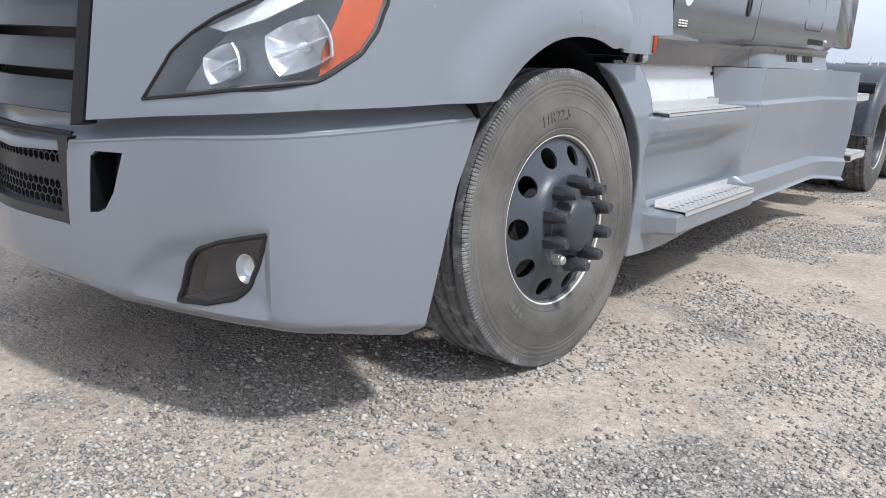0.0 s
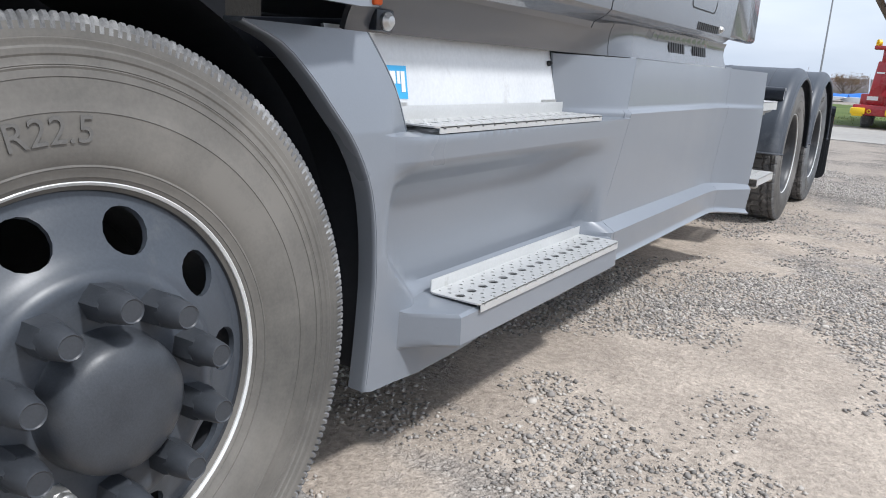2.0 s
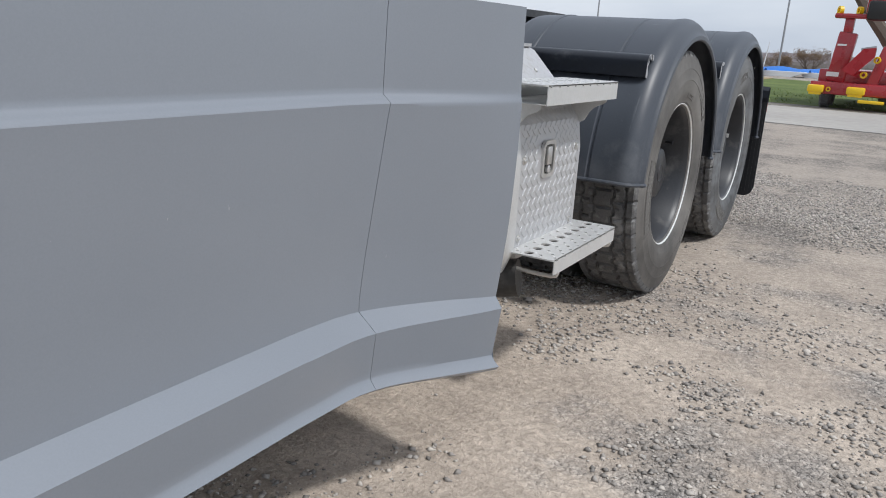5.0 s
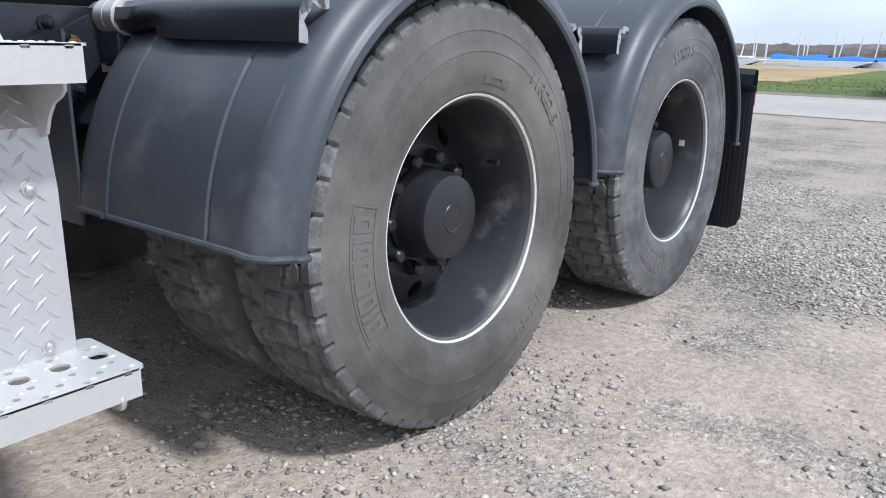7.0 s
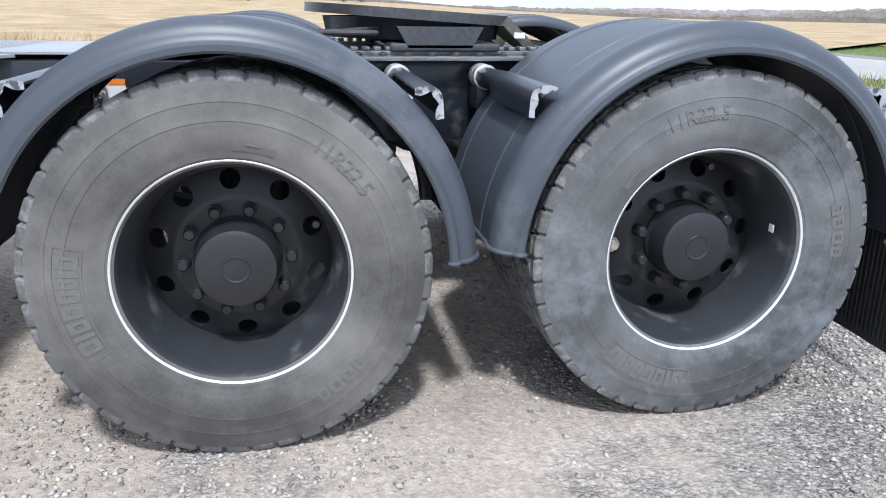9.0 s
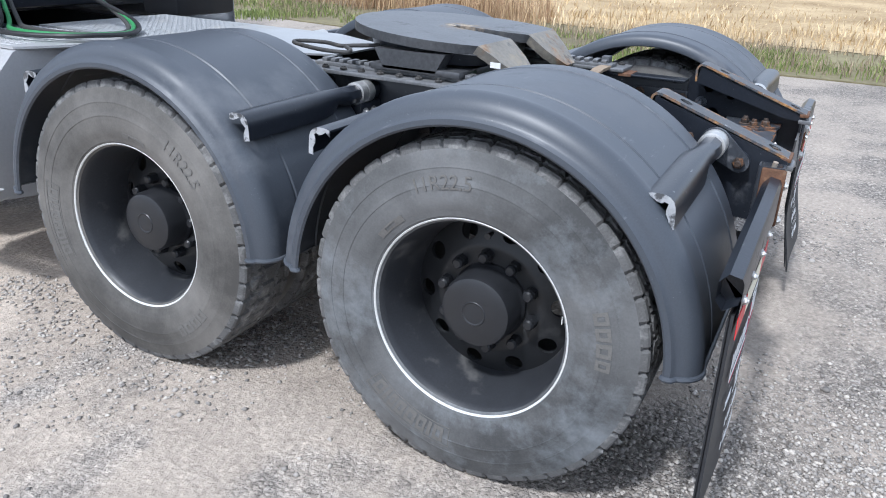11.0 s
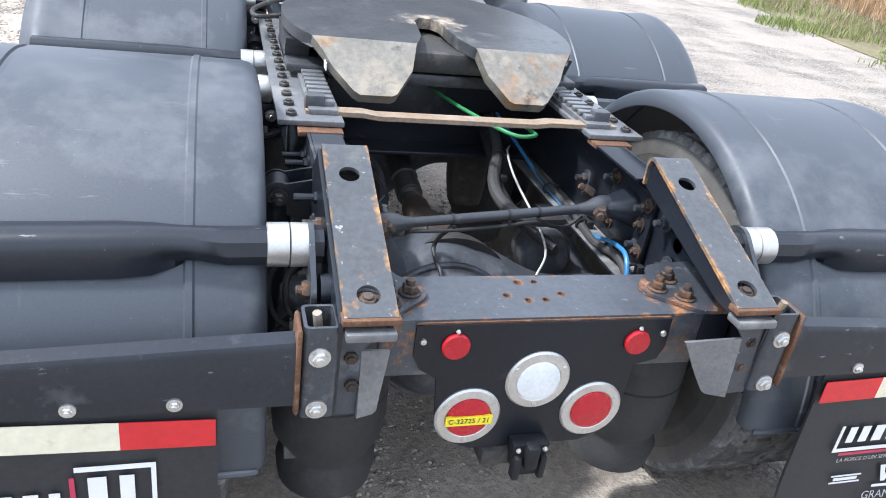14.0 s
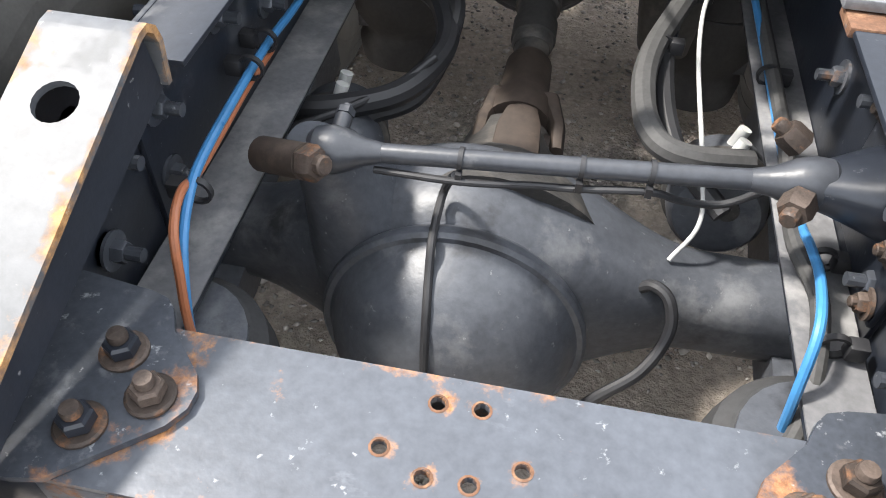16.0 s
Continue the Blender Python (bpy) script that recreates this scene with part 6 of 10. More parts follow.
def fender(sg, ay):
    bm = bmesh.new()
    rows, segs = [], 56
    r0, cz = 0.628, 0.505
    for k in range(segs + 1):
        a = radians(176.5 - 174.5 * k / segs)
        rows.append([bm.verts.new((sg * x, ay + (r0 + d) * math.cos(a), cz + (r0 + d) * math.sin(a))) for x, d in FENDER_X])
    for p, q in zip(rows, rows[1:]):
        for k in range(len(FENDER_X) - 1):
            bm.faces.new((p[k], p[k + 1], q[k + 1], q[k]) if sg > 0 else (p[k], q[k], q[k + 1], p[k + 1]))
    bmesh.ops.recalc_face_normals(bm, faces=bm.faces[:])
    ends = [[v.co.copy() for v in row[4:]] for row in (rows[0], rows[-1])]
    bmesh.ops.solidify(bm, geom=bm.faces[:], thickness=0.006)
    f = part("rear_fender", bm, M_FENDER, truck, "black plastic half-round fender with dusty rolled edge", angle=38)
    for line in ends:
        bm = bmesh.new()
        hose(bm, line, 0.0075, 8, 2)
        part("end_bead", bm, M_FENDER, f, "rolled end of the fender")
    for front in (1, -1):
        # bracket: rolled angle on the fender that closes to a tube at the rail
        last = front < 0 and ay > 6.5
        y = ay + 0.450 if last else ay - front * 0.478
        z = 0.953 if last else 0.966
        if front > 0 and ay < 6.5:
            y, z = 5.343, 0.985
        rise = 0.013 if last else 0.004
        out = -front
        stations = [(1.178, 0.0), (0.95, 0.0), (0.80, 0.0), (0.745, 0.06), (0.705, 0.25), (0.67, 0.58), (0.64, 0.86), (0.615, 1.0), (0.56, 1.0), (0.445, 1.0)]
        bm = bmesh.new()
        loops = [[bm.verts.new((sg * p.x, p.y, p.z + rise * (1.178 - p.x) / 0.7)) for p in bracket_section(x, t, y, z, out)] for x, t in stations]
        for p, q in zip(loops, loops[1:]):
            for k in range(20):
                bm.faces.new((p[k], p[(k + 1) % 20], q[(k + 1) % 20], q[k]))
        bm.faces.new(loops[-1])
        bmesh.ops.recalc_face_normals(bm, faces=bm.faces[:])
        br = part("fender_bracket", bm, M_CHASSIS, truck, "black rolled steel fender bracket ending in a tube", angle=40)
        bm = bmesh.new()
        sec_ = bracket_section(1.1785, 0.0, y, z, out)
        for k in range(10):
            way_ = (sec_[19 - k] - sec_[k]).normalized()
            sec_[19 - k] = sec_[k] + way_ * (0.010 + 0.013 * abs(math.sin(k * 2.3 + ay)))
        end = [bm.verts.new((sg * p.x, p.y, p.z)) for p in sec_]
        for k in range(9):
            bm.faces.new((end[k], end[k + 1], end[18 - k], end[19 - k]))
        bmesh.ops.recalc_face_normals(bm, faces=bm.faces[:])
        bmesh.ops.solidify(bm, geom=bm.faces[:], thickness=0.003)
        part("end_edge", bm, M_CHIPPED, br, "chipped paint on the bracket's end")
        yc, zc = y + out * 0.026, z - 0.028 + rise
        x0 = 0.465 if last else 0.485
        bm = bmesh.new()
        for a_, b_ in ((0.0, 0.0405), (0.0420, 0.082)):
            lathe(bm, [(0.039, a_), (0.0415, a_ + 0.001), (0.0415, b_ - 0.001), (0.039, b_)], 32, Matrix.Translation((sg * x0 if sg > 0 else sg * x0 - 0.082, yc, zc)))
        part("clamp_sleeve", bm, M_STEEL, br, "bare silver sleeve")
        if not last:
            bm = bmesh.new()
            box(bm, (min(sg * 0.435, sg * 0.565), yc - 0.030, zc - 0.105), (max(sg * 0.435, sg * 0.565), yc + 0.030, zc - 0.034), 0.006)
            saddle = part("saddle", bm, M_CHASSIS, br, "black clamp block under the sleeve")
            for xb in (0.485, 0.540):
                bm = bmesh.new()
                hexagon(bm, (sg * xb, yc + 0.030, zc - 0.070), (0, 1, 0), 0.012, 0.014, 0.018)
                part("bolt", bm, M_STEEL, br)
    return f


for sg in (1, -1):
    for ay in REAR_AXLES:
        fender(sg, ay)
bm = bmesh.new()
box(bm, (0.40, 5.165, 0.50), (0.56, 5.172, 0.93))
part("fender_front_panel", bm, M_FENDER, truck, "black flat panel ahead of the fender")

# ---- chassis ----


def channel(bm, x, y0, y1, z0, z1, sg, flange=0.085, t=0.008):
    """A C-shaped frame rail with inward flanges."""
    box(bm, (min(sg * x, sg * (x - t)), y0, z0), (max(sg * x, sg * (x - t)), y1, z1), 0.002)
    for z in (z0, z1 - t):
        box(bm, (min(sg * (x - t), sg * (x - flange)), y0, z), (max(sg * (x - t), sg * (x - flange)), y1, z + t), 0.002)
    return bm


for sg in (1, -1):
    bm = bmesh.new()
    channel(bm, 0.430, -0.55, 7.30, 0.715, 0.985, sg)
    rail = part("frame_rail", bm, M_CHASSIS, truck, "black steel frame rail")
    if sg > 0:
        bm = bmesh.new()
        box(bm, (0.4305, 5.315, 0.835), (0.4325, 5.450, 0.885), 0.0005)
        label_ = part("label", bm, M_PRINT, rail, "white label with an orange strip")
        bm = bmesh.new()
        box(bm, (0.4305, 5.315, 0.8855), (0.4328, 5.450, 0.902), 0.0005)
        part("orange_strip", bm, M_ORANGE, label_)
        bm = bmesh.new()
        for z_, w_ in ((0.872, 0.09), (0.861, 0.11), (0.850, 0.07)):
            box(bm, (0.4320, 5.325, z_), (0.4335, 5.325 + w_, z_ + 0.004))
        part("print_bars", bm, M_INK, label_)
        bm = bmesh.new()
        prism(bm, [(5.10, 0.80), (5.20, 0.76), (5.29, 0.86), (5.31, 0.955), (5.27, 0.965), (5.20, 0.93), (5.11, 0.905)], flat((0.470, 0, 0), (0, 1, 0), (0, 0, 1)), 0.012)
        bmesh.ops.recalc_face_normals(bm, faces=bm.faces[:])
        plate_ = part("bracket_plate", bm, M_CHASSIS, truck, "black steel plate between tube and rail")
        for n_, m_, p_, r_b in (("rusty_bolt", M_RUSTY, (0.482, 5.222, 0.897), 0.016), ("bolt", M_CHASSIS, (0.482, 5.205, 0.915), 0.011), ("bolt", M_CHASSIS, (0.432, 5.195, 0.945), 0.013), ("bolt", M_CHASSIS, (0.482, 5.225, 0.80), 0.013)):
            bm = bmesh.new()
            hexagon(bm, p_, (1, 0, 0), r_b, 0.014, r_b * 1.5)
            part(n_, bm, m_, plate_)
    # rear end of the rail: web and lower flange
    bm = bmesh.new()
    poly = [(7.30, 0.715), (7.76, 0.700), (7.77, 0.88), (7.72, 0.915), (7.34, 1.03), (7.30, 0.985)]
    prism(bm, poly, lambda y, z: Vector((sg * 0.430, y, z)), 0.008 * sg)
    box(bm, (min(sg * 0.345, sg * 0.422), 7.30, 0.712), (max(sg * 0.345, sg * 0.422), 7.52, 0.722), 0.002)
    bmesh.ops.recalc_face_normals(bm, faces=bm.faces[:])
    part("rail_end", bm, M_CHASSIS, truck)
    bm = bmesh.new()
    box(bm, (min(sg * 0.344, sg * 0.421), 5.0, 0.7235), (max(sg * 0.344, sg * 0.421), 7.51, 0.7265))
    part("lower_flange", bm, M_FLANGE, truck, "dusty lower flange of the rail")
    # taper plate over the rail end
    line = [(7.340, 0.990), (7.336, 1.035), (7.342, 1.052), (7.354, 1.061), (7.370, 1.060), (7.775, 0.912)]
    bm = bmesh.new()
    lens = [0.0]
    for (a, b), (c, d) in zip(line, line[1:]):
        lens.append(lens[-1] + math.hypot(c - a, d - b))
    ly, lz = [(l, p[0]) for l, p in zip(lens, line)], [(l, p[1]) for l, p in zip(lens, line)]
    where = lambda y: next(l for l in np.linspace(0, lens[-1], 400) if lerp_table(ly, l) >= y and l > lens[4])
    holes = [circle(0.384, where(7.443), 0.021, 18), circle(0.384, where(7.729), 0.021, 18)]
    sheet(bm, [(0.337, 0), (0.431, 0), (0.431, lens[-1]), (0.337, lens[-1])], holes, lambda x, l: Vector((sg * x, lerp_table(ly, l), lerp_table(lz, l))), -0.008 * sg, step=0.05, vs=tuple(lens[1:-1]))
    bmesh.ops.recalc_face_normals(bm, faces=bm.faces[:])
    tp = part("taper_plate", bm, M_TAPER, truck, "worn sloping end plate with rust along its edges")
    bm = bmesh.new()
    poly = [(7.356, 1.050), (7.775, 0.902), (7.775, 0.880), (7.70, 0.885), (7.345, 0.985)]
    prism(bm, poly, lambda y, z: Vector((sg * 0.345, y, z)), 0.008 * sg)
    prism(bm, poly, lambda y, z: Vector((sg * 0.431, y, z)), 0.008 * sg)
    bmesh.ops.recalc_face_normals(bm, faces=bm.faces[:])
    part("side_web", bm, M_CHASSIS, tp)
    bm = bmesh.new()
    box(bm, (min(sg * 0.333, sg * 0.435), 7.752, 0.899), (max(sg * 0.333, sg * 0.435), 7.784, 0.911), 0.002)
    part("rusty_lip", bm, M_RUSTY, tp, "rusty edge of the end plate")
    bm = bmesh.new()
    box(bm, (min(sg * 0.340, sg * 0.428), 7.750, 0.872), (max(sg * 0.340, sg * 0.428), 7.793, 0.889), 0.004)
    part("end_fold", bm, M_SLIDE, tp, "bare folded end below the plate")
    bm = bmesh.new()
    hexagon(bm, (sg * 0.384, 7.727, 0.912), (0, 0.2, 1), 0.017, 0.012, 0.026)
    part("bolt", bm, M_BOLT, tp)
    # hanger bracket of the mud flap: square tube, side plate and lower wing
    bm = bmesh.new()
    sheet(bm, round_rect(0.060, 0.075, 0.010, 4, sg * 0.465, 7.7375), [round_rect(0.048, 0.063, 0.006, 4, sg * 0.465, 7.7375)], lambda x, y: Vector((x, y, 0.893)), -0.188, step=0, edge=1)
    bmesh.ops.recalc_face_normals(bm, faces=bm.faces[:])
    hang = part("flap_bracket", bm, M_WORN, truck, "square steel socket for the mud-flap bar")
    for z in (0.835, 0.725):
        bm = bmesh.new()
        hexagon(bm, (sg * 0.467, 7.775, z), (0, 1, 0), 0.014, 0.012, 0.019)
        part("bolt", bm, M_STEEL, hang)
    bm = bmesh.new()
    rod(bm, (sg * 0.462, 7.735, 0.84), (sg * 0.472, 7.745, 0.905), 0.008, 10)
    part("pin", bm, M_BAR, hang)
    bm = bmesh.new()
    fold_x = 0.392 if sg > 0 else 0.385
    inner = [(0.341, 0.828), (0.355, 0.700), (0.362, 0.694)] if sg > 0 else [(0.255, 0.826), (0.332, 0.702), (0.342, 0.696)]
    prism(bm, [(0.345, 0.885), (0.434, 0.885), (0.436, 0.694), (fold_x, 0.692), (fold_x, 0.83)], lambda x, z: Vector((sg * x, 7.756, z)), 0.008)
    bmesh.ops.recalc_face_normals(bm, faces=bm.faces[:])
    part("wing_plate", bm, M_WORN, hang, "dark steel plate under the rail end")
    bm = bmesh.new()
    sheet(bm, [(fold_x, 0.830)] + inner + [(fold_x, 0.692)], [], lambda x, z: Vector((sg * x, 7.756 - 0.55 * (fold_x - x) * (1 - smoothstep(0.70, 0.83, z)) * 0.4 + 0.10 * (0.83 - z), z)), 0.007, step=0.03)
    bmesh.ops.recalc_face_normals(bm, faces=bm.faces[:])
    part("wing_fold", bm, M_SLIDE, hang, "scuffed pale plate folded inwards")
    for x, z in ((0.41, 0.82), (0.405, 0.76)):
        bm = bmesh.new()
        hexagon(bm, (sg * x, 7.756, z), (0, 1, 0), 0.013, 0.010)
        part("bolt", bm, M_BOLT, hang)
    # bolts along the web and the arm of the bracket tube
    for y, z in ((7.262, 0.889), (7.363, 0.895), (7.265, 0.788), (7.411, 0.803), (7.08, 0.90), (6.92, 0.83)):
        bm = bmesh.new()
        hexagon(bm, (sg * 0.422, y, z), (-sg, 0, 0), 0.0145, 0.018, 0.024)
        rod(bm, (sg * 0.405, y, z), (sg * 0.385, y, z), 0.0085, 10)
        hexagon(bm, (sg * 0.430, y, z), (sg, 0, 0), 0.013, 0.012, 0.02)
        part("bolt", bm, M_WORN, rail)
    hub_a, hub_b = (7.562, 0.938), (7.641, 0.886)
    arm_poly = [(hub_a[0] + 0.046 * math.cos(radians(a_)), hub_a[1] + 0.046 * math.sin(radians(a_))) for a_ in range(40, 261, 20)]
    arm_poly += [(hub_b[0] + 0.031 * math.cos(radians(a_)), hub_b[1] + 0.031 * math.sin(radians(a_))) for a_ in range(230, 421, 20)]
    bm = bmesh.new()
    prism(bm, arm_poly, lambda y, z: Vector((sg * 0.464, y, z)), 0.010 * sg)
    bmesh.ops.recalc_face_normals(bm, faces=bm.faces[:])
    arm = part("bracket_arm", bm, M_WORN, truck, "black steel arm holding the fender tube")
    bm = bmesh.new()
    rod(bm, (sg * 0.428, 7.641, 0.886), (sg * 0.456, 7.641, 0.886), 0.030, 24)
    part("spacer", bm, M_CHASSIS, arm, "black round spacer")
    bm = bmesh.new()
    hexagon(bm, (sg * 0.464, 7.641, 0.886), (sg, 0, 0), 0.0185, 0.024)
    part("bolt", bm, M_BOLT, arm)
    bm = bmesh.new()
    hexagon(bm, (sg * 0.430, 7.478, 0.938), (sg, 0, 0), 0.015, 0.020, 0.02)
    rod(bm, (sg * 0.45, 7.478, 0.938), (sg * 0.475, 7.478, 0.938), 0.010, 10)
    part("stud_bolt", bm, M_BOLT, arm)
    # sliding rail of the fifth wheel: bolted flat with a toothed rack
    bm = bmesh.new()
    box(bm, (min(sg * 0.335, sg * 0.497), 5.86, 0.990), (max(sg * 0.335, sg * 0.497), 7.04, 1.004), 0.002)
    flatbar = part("slide_rail", bm, M_SLIDE, truck, "worn flat slide rail with a row of rusty bolts")
    for k in range(14):
        bm = bmesh.new()
        hexagon(bm, (sg * 0.462, 5.92 + k * 0.083, 1.004), (0, 0, 1), 0.015, 0.010)
        part("bolt", bm, M_DIRTY, flatbar)
    bm = bmesh.new()
    box(bm, (min(sg * 0.345, sg * 0.418), 6.0, 1.004), (max(sg * 0.345, sg * 0.418), 6.99, 1.018), 0.002)
    rack = part("tooth_rack", bm, M_SLIDE, truck, "black toothed rack on the slide rail")
    for k in range(24):
        bm = bmesh.new()
        box(bm, (min(sg * 0.350, sg * 0.410), 6.03 + k * 0.0395, 1.018), (max(sg * 0.350, sg * 0.410), 6.053 + k * 0.0395, 1.032), 0.003)
        part("tooth", bm, M_SLIDE, rack)
    bm = bmesh.new()
    box(bm, (min(sg * 0.34, sg * 0.45), 7.02, 0.975), (max(sg * 0.34, sg * 0.45), 7.075, 0.988), 0.002)
    part("rusty_foot", bm, M_RUSTY, flatbar)
    bm = bmesh.new()
    box(bm, (min(sg * 0.375, sg * 0.425), 6.93, 1.005), (max(sg * 0.375, sg * 0.425), 6.965, 1.045), 0.004, None)
    part("end_stop", bm, M_TAPER, flatbar)

# bent cross bar behind the fifth wheel
bm = bmesh.new()
line = [(0.425, 1.012), (0.28, 1.012), (0.24, 1.006), (-0.20, 1.006), (-0.24, 1.012), (-0.44, 1.012)]
pts = line + [(x, z - 0.012) for x, z in line[::-1]]
sheet(bm, pts, [], lambda x, z: Vector((x, 6.985, z)), 0.045, step=0, edge=10)
part("cross_bar", bm, M_BAR, truck, "rusty flat bar across the frame")

# fifth wheel: round plate with a slot and two sloping ramps
fw_outline = []
for k in range(41):
    a = radians(-38 + 256 * k / 40)
    fw_outline.append((0.455 * math.cos(a), 0.455 * math.sin(a)))
fw_half = [(0.050, -0.08), (0.060, -0.16), (0.092, -0.245), (0.112, -0.315), (0.165, -0.382), (0.180, -0.388), (0.268, -0.388), (0.285, -0.378), (0.338, -0.318)]
fw_outline += [(-x, v) for x, v in fw_half[::-1]] + [(-0.042, 0.02), (-0.02, 0.055), (0.02, 0.055), (0.042, 0.02)] + fw_half


def fw_place(x, v):
    y = 6.46 - v
    z = 1.150 - 0.06 * (y - 6.46)
    if v < -0.24:
        z -= 0.72 * (-0.24 - v)
    return Vector((x + 0.0, y, z))


bm = bmesh.new()
sheet(bm, fw_outline, [], fw_place, 0.034, step=0.03, vs=(-0.236,))
bmesh.ops.recalc_face_normals(bm, faces=bm.faces[:])
for f in bm.faces:
    f.material_index = 1 if f.calc_center_median().y > 6.695 else 0
me = mesh_of(bm, "fifth_wheel", 32, M_GREASE)
me.materials.append(M_RAMP)
fifth = part("fifth_wheel", me, None, truck, "greasy black fifth-wheel plate with worn ramps")
bm = bmesh.new()
lathe(bm, [(0.370, 0), (0.390, 0.0), (0.375, -0.075), (0.36, -0.075)], 64, Matrix.Translation((0, 6.46, 1.128)) @ pose(0, 0, 0, 0, -90, 0), closed=True)
cut = [v for v in bm.verts if v.co.y > 6.70]
bmesh.ops.delete(bm, geom=cut, context="VERTS")
part("skirt", bm, M_CHASSIS, fifth, "thick lower rim of the plate")
for sg in (1, -1):
    bm = bmesh.new()
    prism(bm, [(6.30, 1.10), (6.60, 1.10), (6.56, 1.03), (6.34, 1.03)], lambda y, z: Vector((sg * 0.38, y, z)), 0.07 * sg)
    box(bm, (min(sg * 0.30, sg * 0.45), 6.28, 1.02), (max(sg * 0.30, sg * 0.45), 6.66, 1.045), 0.006)
    bmesh.ops.recalc_face_normals(bm, faces=bm.faces[:])
    part("pedestal", bm, M_GREASE, fifth, "black cast pedestal of the plate")
bm = bmesh.new()
box(bm, (-0.33, 6.30, 0.99), (0.33, 6.62, 1.03), 0.01)
part("slider", bm, M_GREASE, fifth, "black slider frame under the plate")
bm = bmesh.new()
hose(bm, [(0.33, 6.25, 1.09), (0.37, 6.16, 1.085), (0.385, 6.10, 1.08), (0.345, 6.00, 1.08), (0.375, 5.90, 1.08), (0.44, 5.92, 1.08), (0.52, 6.10, 1.08), (0.52, 6.22, 1.08), (0.46, 6.20, 1.08), (0.39, 6.13, 1.08)], 0.008, 10, 6)
part("pull_lever", bm, M_DIRTY, fifth, "bent release lever with a loop grip")
bm = bmesh.new()
box(bm, (-0.17, 6.28, 1.04), (0.17, 6.66, 1.105), 0.015)
part("lock_jaw", bm, M_DIRTY, fifth, "dark lock jaw under the throat")
bm = bmesh.new()
box(bm, (0.352, 6.735, 1.060), (0.355, 6.775, 1.080), 0.0)
part("label", bm, M_STICKER, fifth, "small white and orange warning label")

# rear cross member with gussets, bolts and small holes
bm = bmesh.new()
holes = [circle(x, y, 0.007, 10) for x, y in ((0.031, 7.549), (-0.008, 7.548), (0.072, 7.600), (0.031, 7.620), (-0.008, 7.619), (-0.050, 7.598))]
sheet(bm, [(-0.345, 7.520), (0.345, 7.520), (0.345, 7.682), (-0.345, 7.682)], holes, flat((0, 0, 0.842), (1, 0, 0), (0, 1, 0)), -0.008, step=0.08)
box(bm, (-0.345, 7.520, 0.72), (0.345, 7.528, 0.836), 0.002)
box(bm, (-0.345, 7.674, 0.715), (0.345, 7.682, 0.838), 0.003)
bmesh.ops.recalc_face_normals(bm, faces=bm.faces[:])
cross = part("rear_cross_member", bm, M_CROSS, truck, "worn dark cross member with rust spots and small holes")
for x, y in ((0.031, 7.549), (-0.008, 7.548), (0.072, 7.600), (0.031, 7.620), (-0.008, 7.619), (-0.050, 7.598)):
    bm = bmesh.new()
    lathe(bm, [(0.0072, -0.002), (0.0095, 0.0006), (0.0072, 0.0012)], 12, Matrix.Translation((x, y, 0.842)) @ pose(0, 0, 0, 0, -90, 0), closed=True)
    part("rust_ring", bm, M_RUSTY, cross)
bm = bmesh.new()
box(bm, (-0.265, 7.682, 0.833), (0.277, 7.686, 0.8375))
part("rust_edge", bm, M_RUSTY, cross, "rusty lower edge")
for sg in (1, -1):
    bm = bmesh.new()
    prism(bm, [(0.425, 7.475), (0.425, 7.688), (0.355, 7.690), (0.328, 7.685), (0.252, 7.622), (0.240, 7.603), (0.239, 7.585), (0.246, 7.568), (0.285, 7.528), (0.296, 7.505), (0.306, 7.494), (0.325, 7.488)], lambda x, y: Vector((sg * x, y, 0.851)), -0.008 * sg)
    bmesh.ops.recalc_face_normals(bm, faces=bm.faces[:])
    gus = part("gusset", bm, M_GUSSET, truck, "bolted steel gusset plate")
    for x, y, mt in ((0.275, 7.598, M_BOLT), (0.320, 7.636, M_CHASSIS if sg > 0 else M_BOLT), (0.318, 7.560, M_CHASSIS if sg > 0 else M_BOLT)):
        bm = bmesh.new()
        hexagon(bm, (sg * x, y, 0.856), (0, 0, 1), 0.0158, 0.016)
        bolt = part("bolt", bm, mt, gus)
        bm = bmesh.new()
        lathe(bm, [(0.001, 0.0), (0.0225, 0.0), (0.0225, 0.003), (0.020, 0.0048), (0.001, 0.0048)], 22, Matrix.Translation((sg * x, y, 0.8515)) @ pose(0, 0, 0, 0, -90, 0))
        part("washer", bm, M_BOLT, bolt, "rusty flange washer")
        bm = bmesh.new()
        lathe(bm, [(0.0092, 0.0), (0.0092, 0.006), (0.0080, 0.0085), (0.001, 0.009)], 14, Matrix.Translation((sg * x, y, 0.873)) @ pose(0, 0, 0, 0, -90, 0))
        part("stud", bm, M_BOLT, bolt, "rusty stud end")
    bm = bmesh.new()
    box(bm, (min(sg * 0.345, sg * 0.42), 7.54, 0.715), (max(sg * 0.345, sg * 0.42), 7.68, 0.842), 0.006)
    part("end_block", bm, M_CHASSIS, cross)

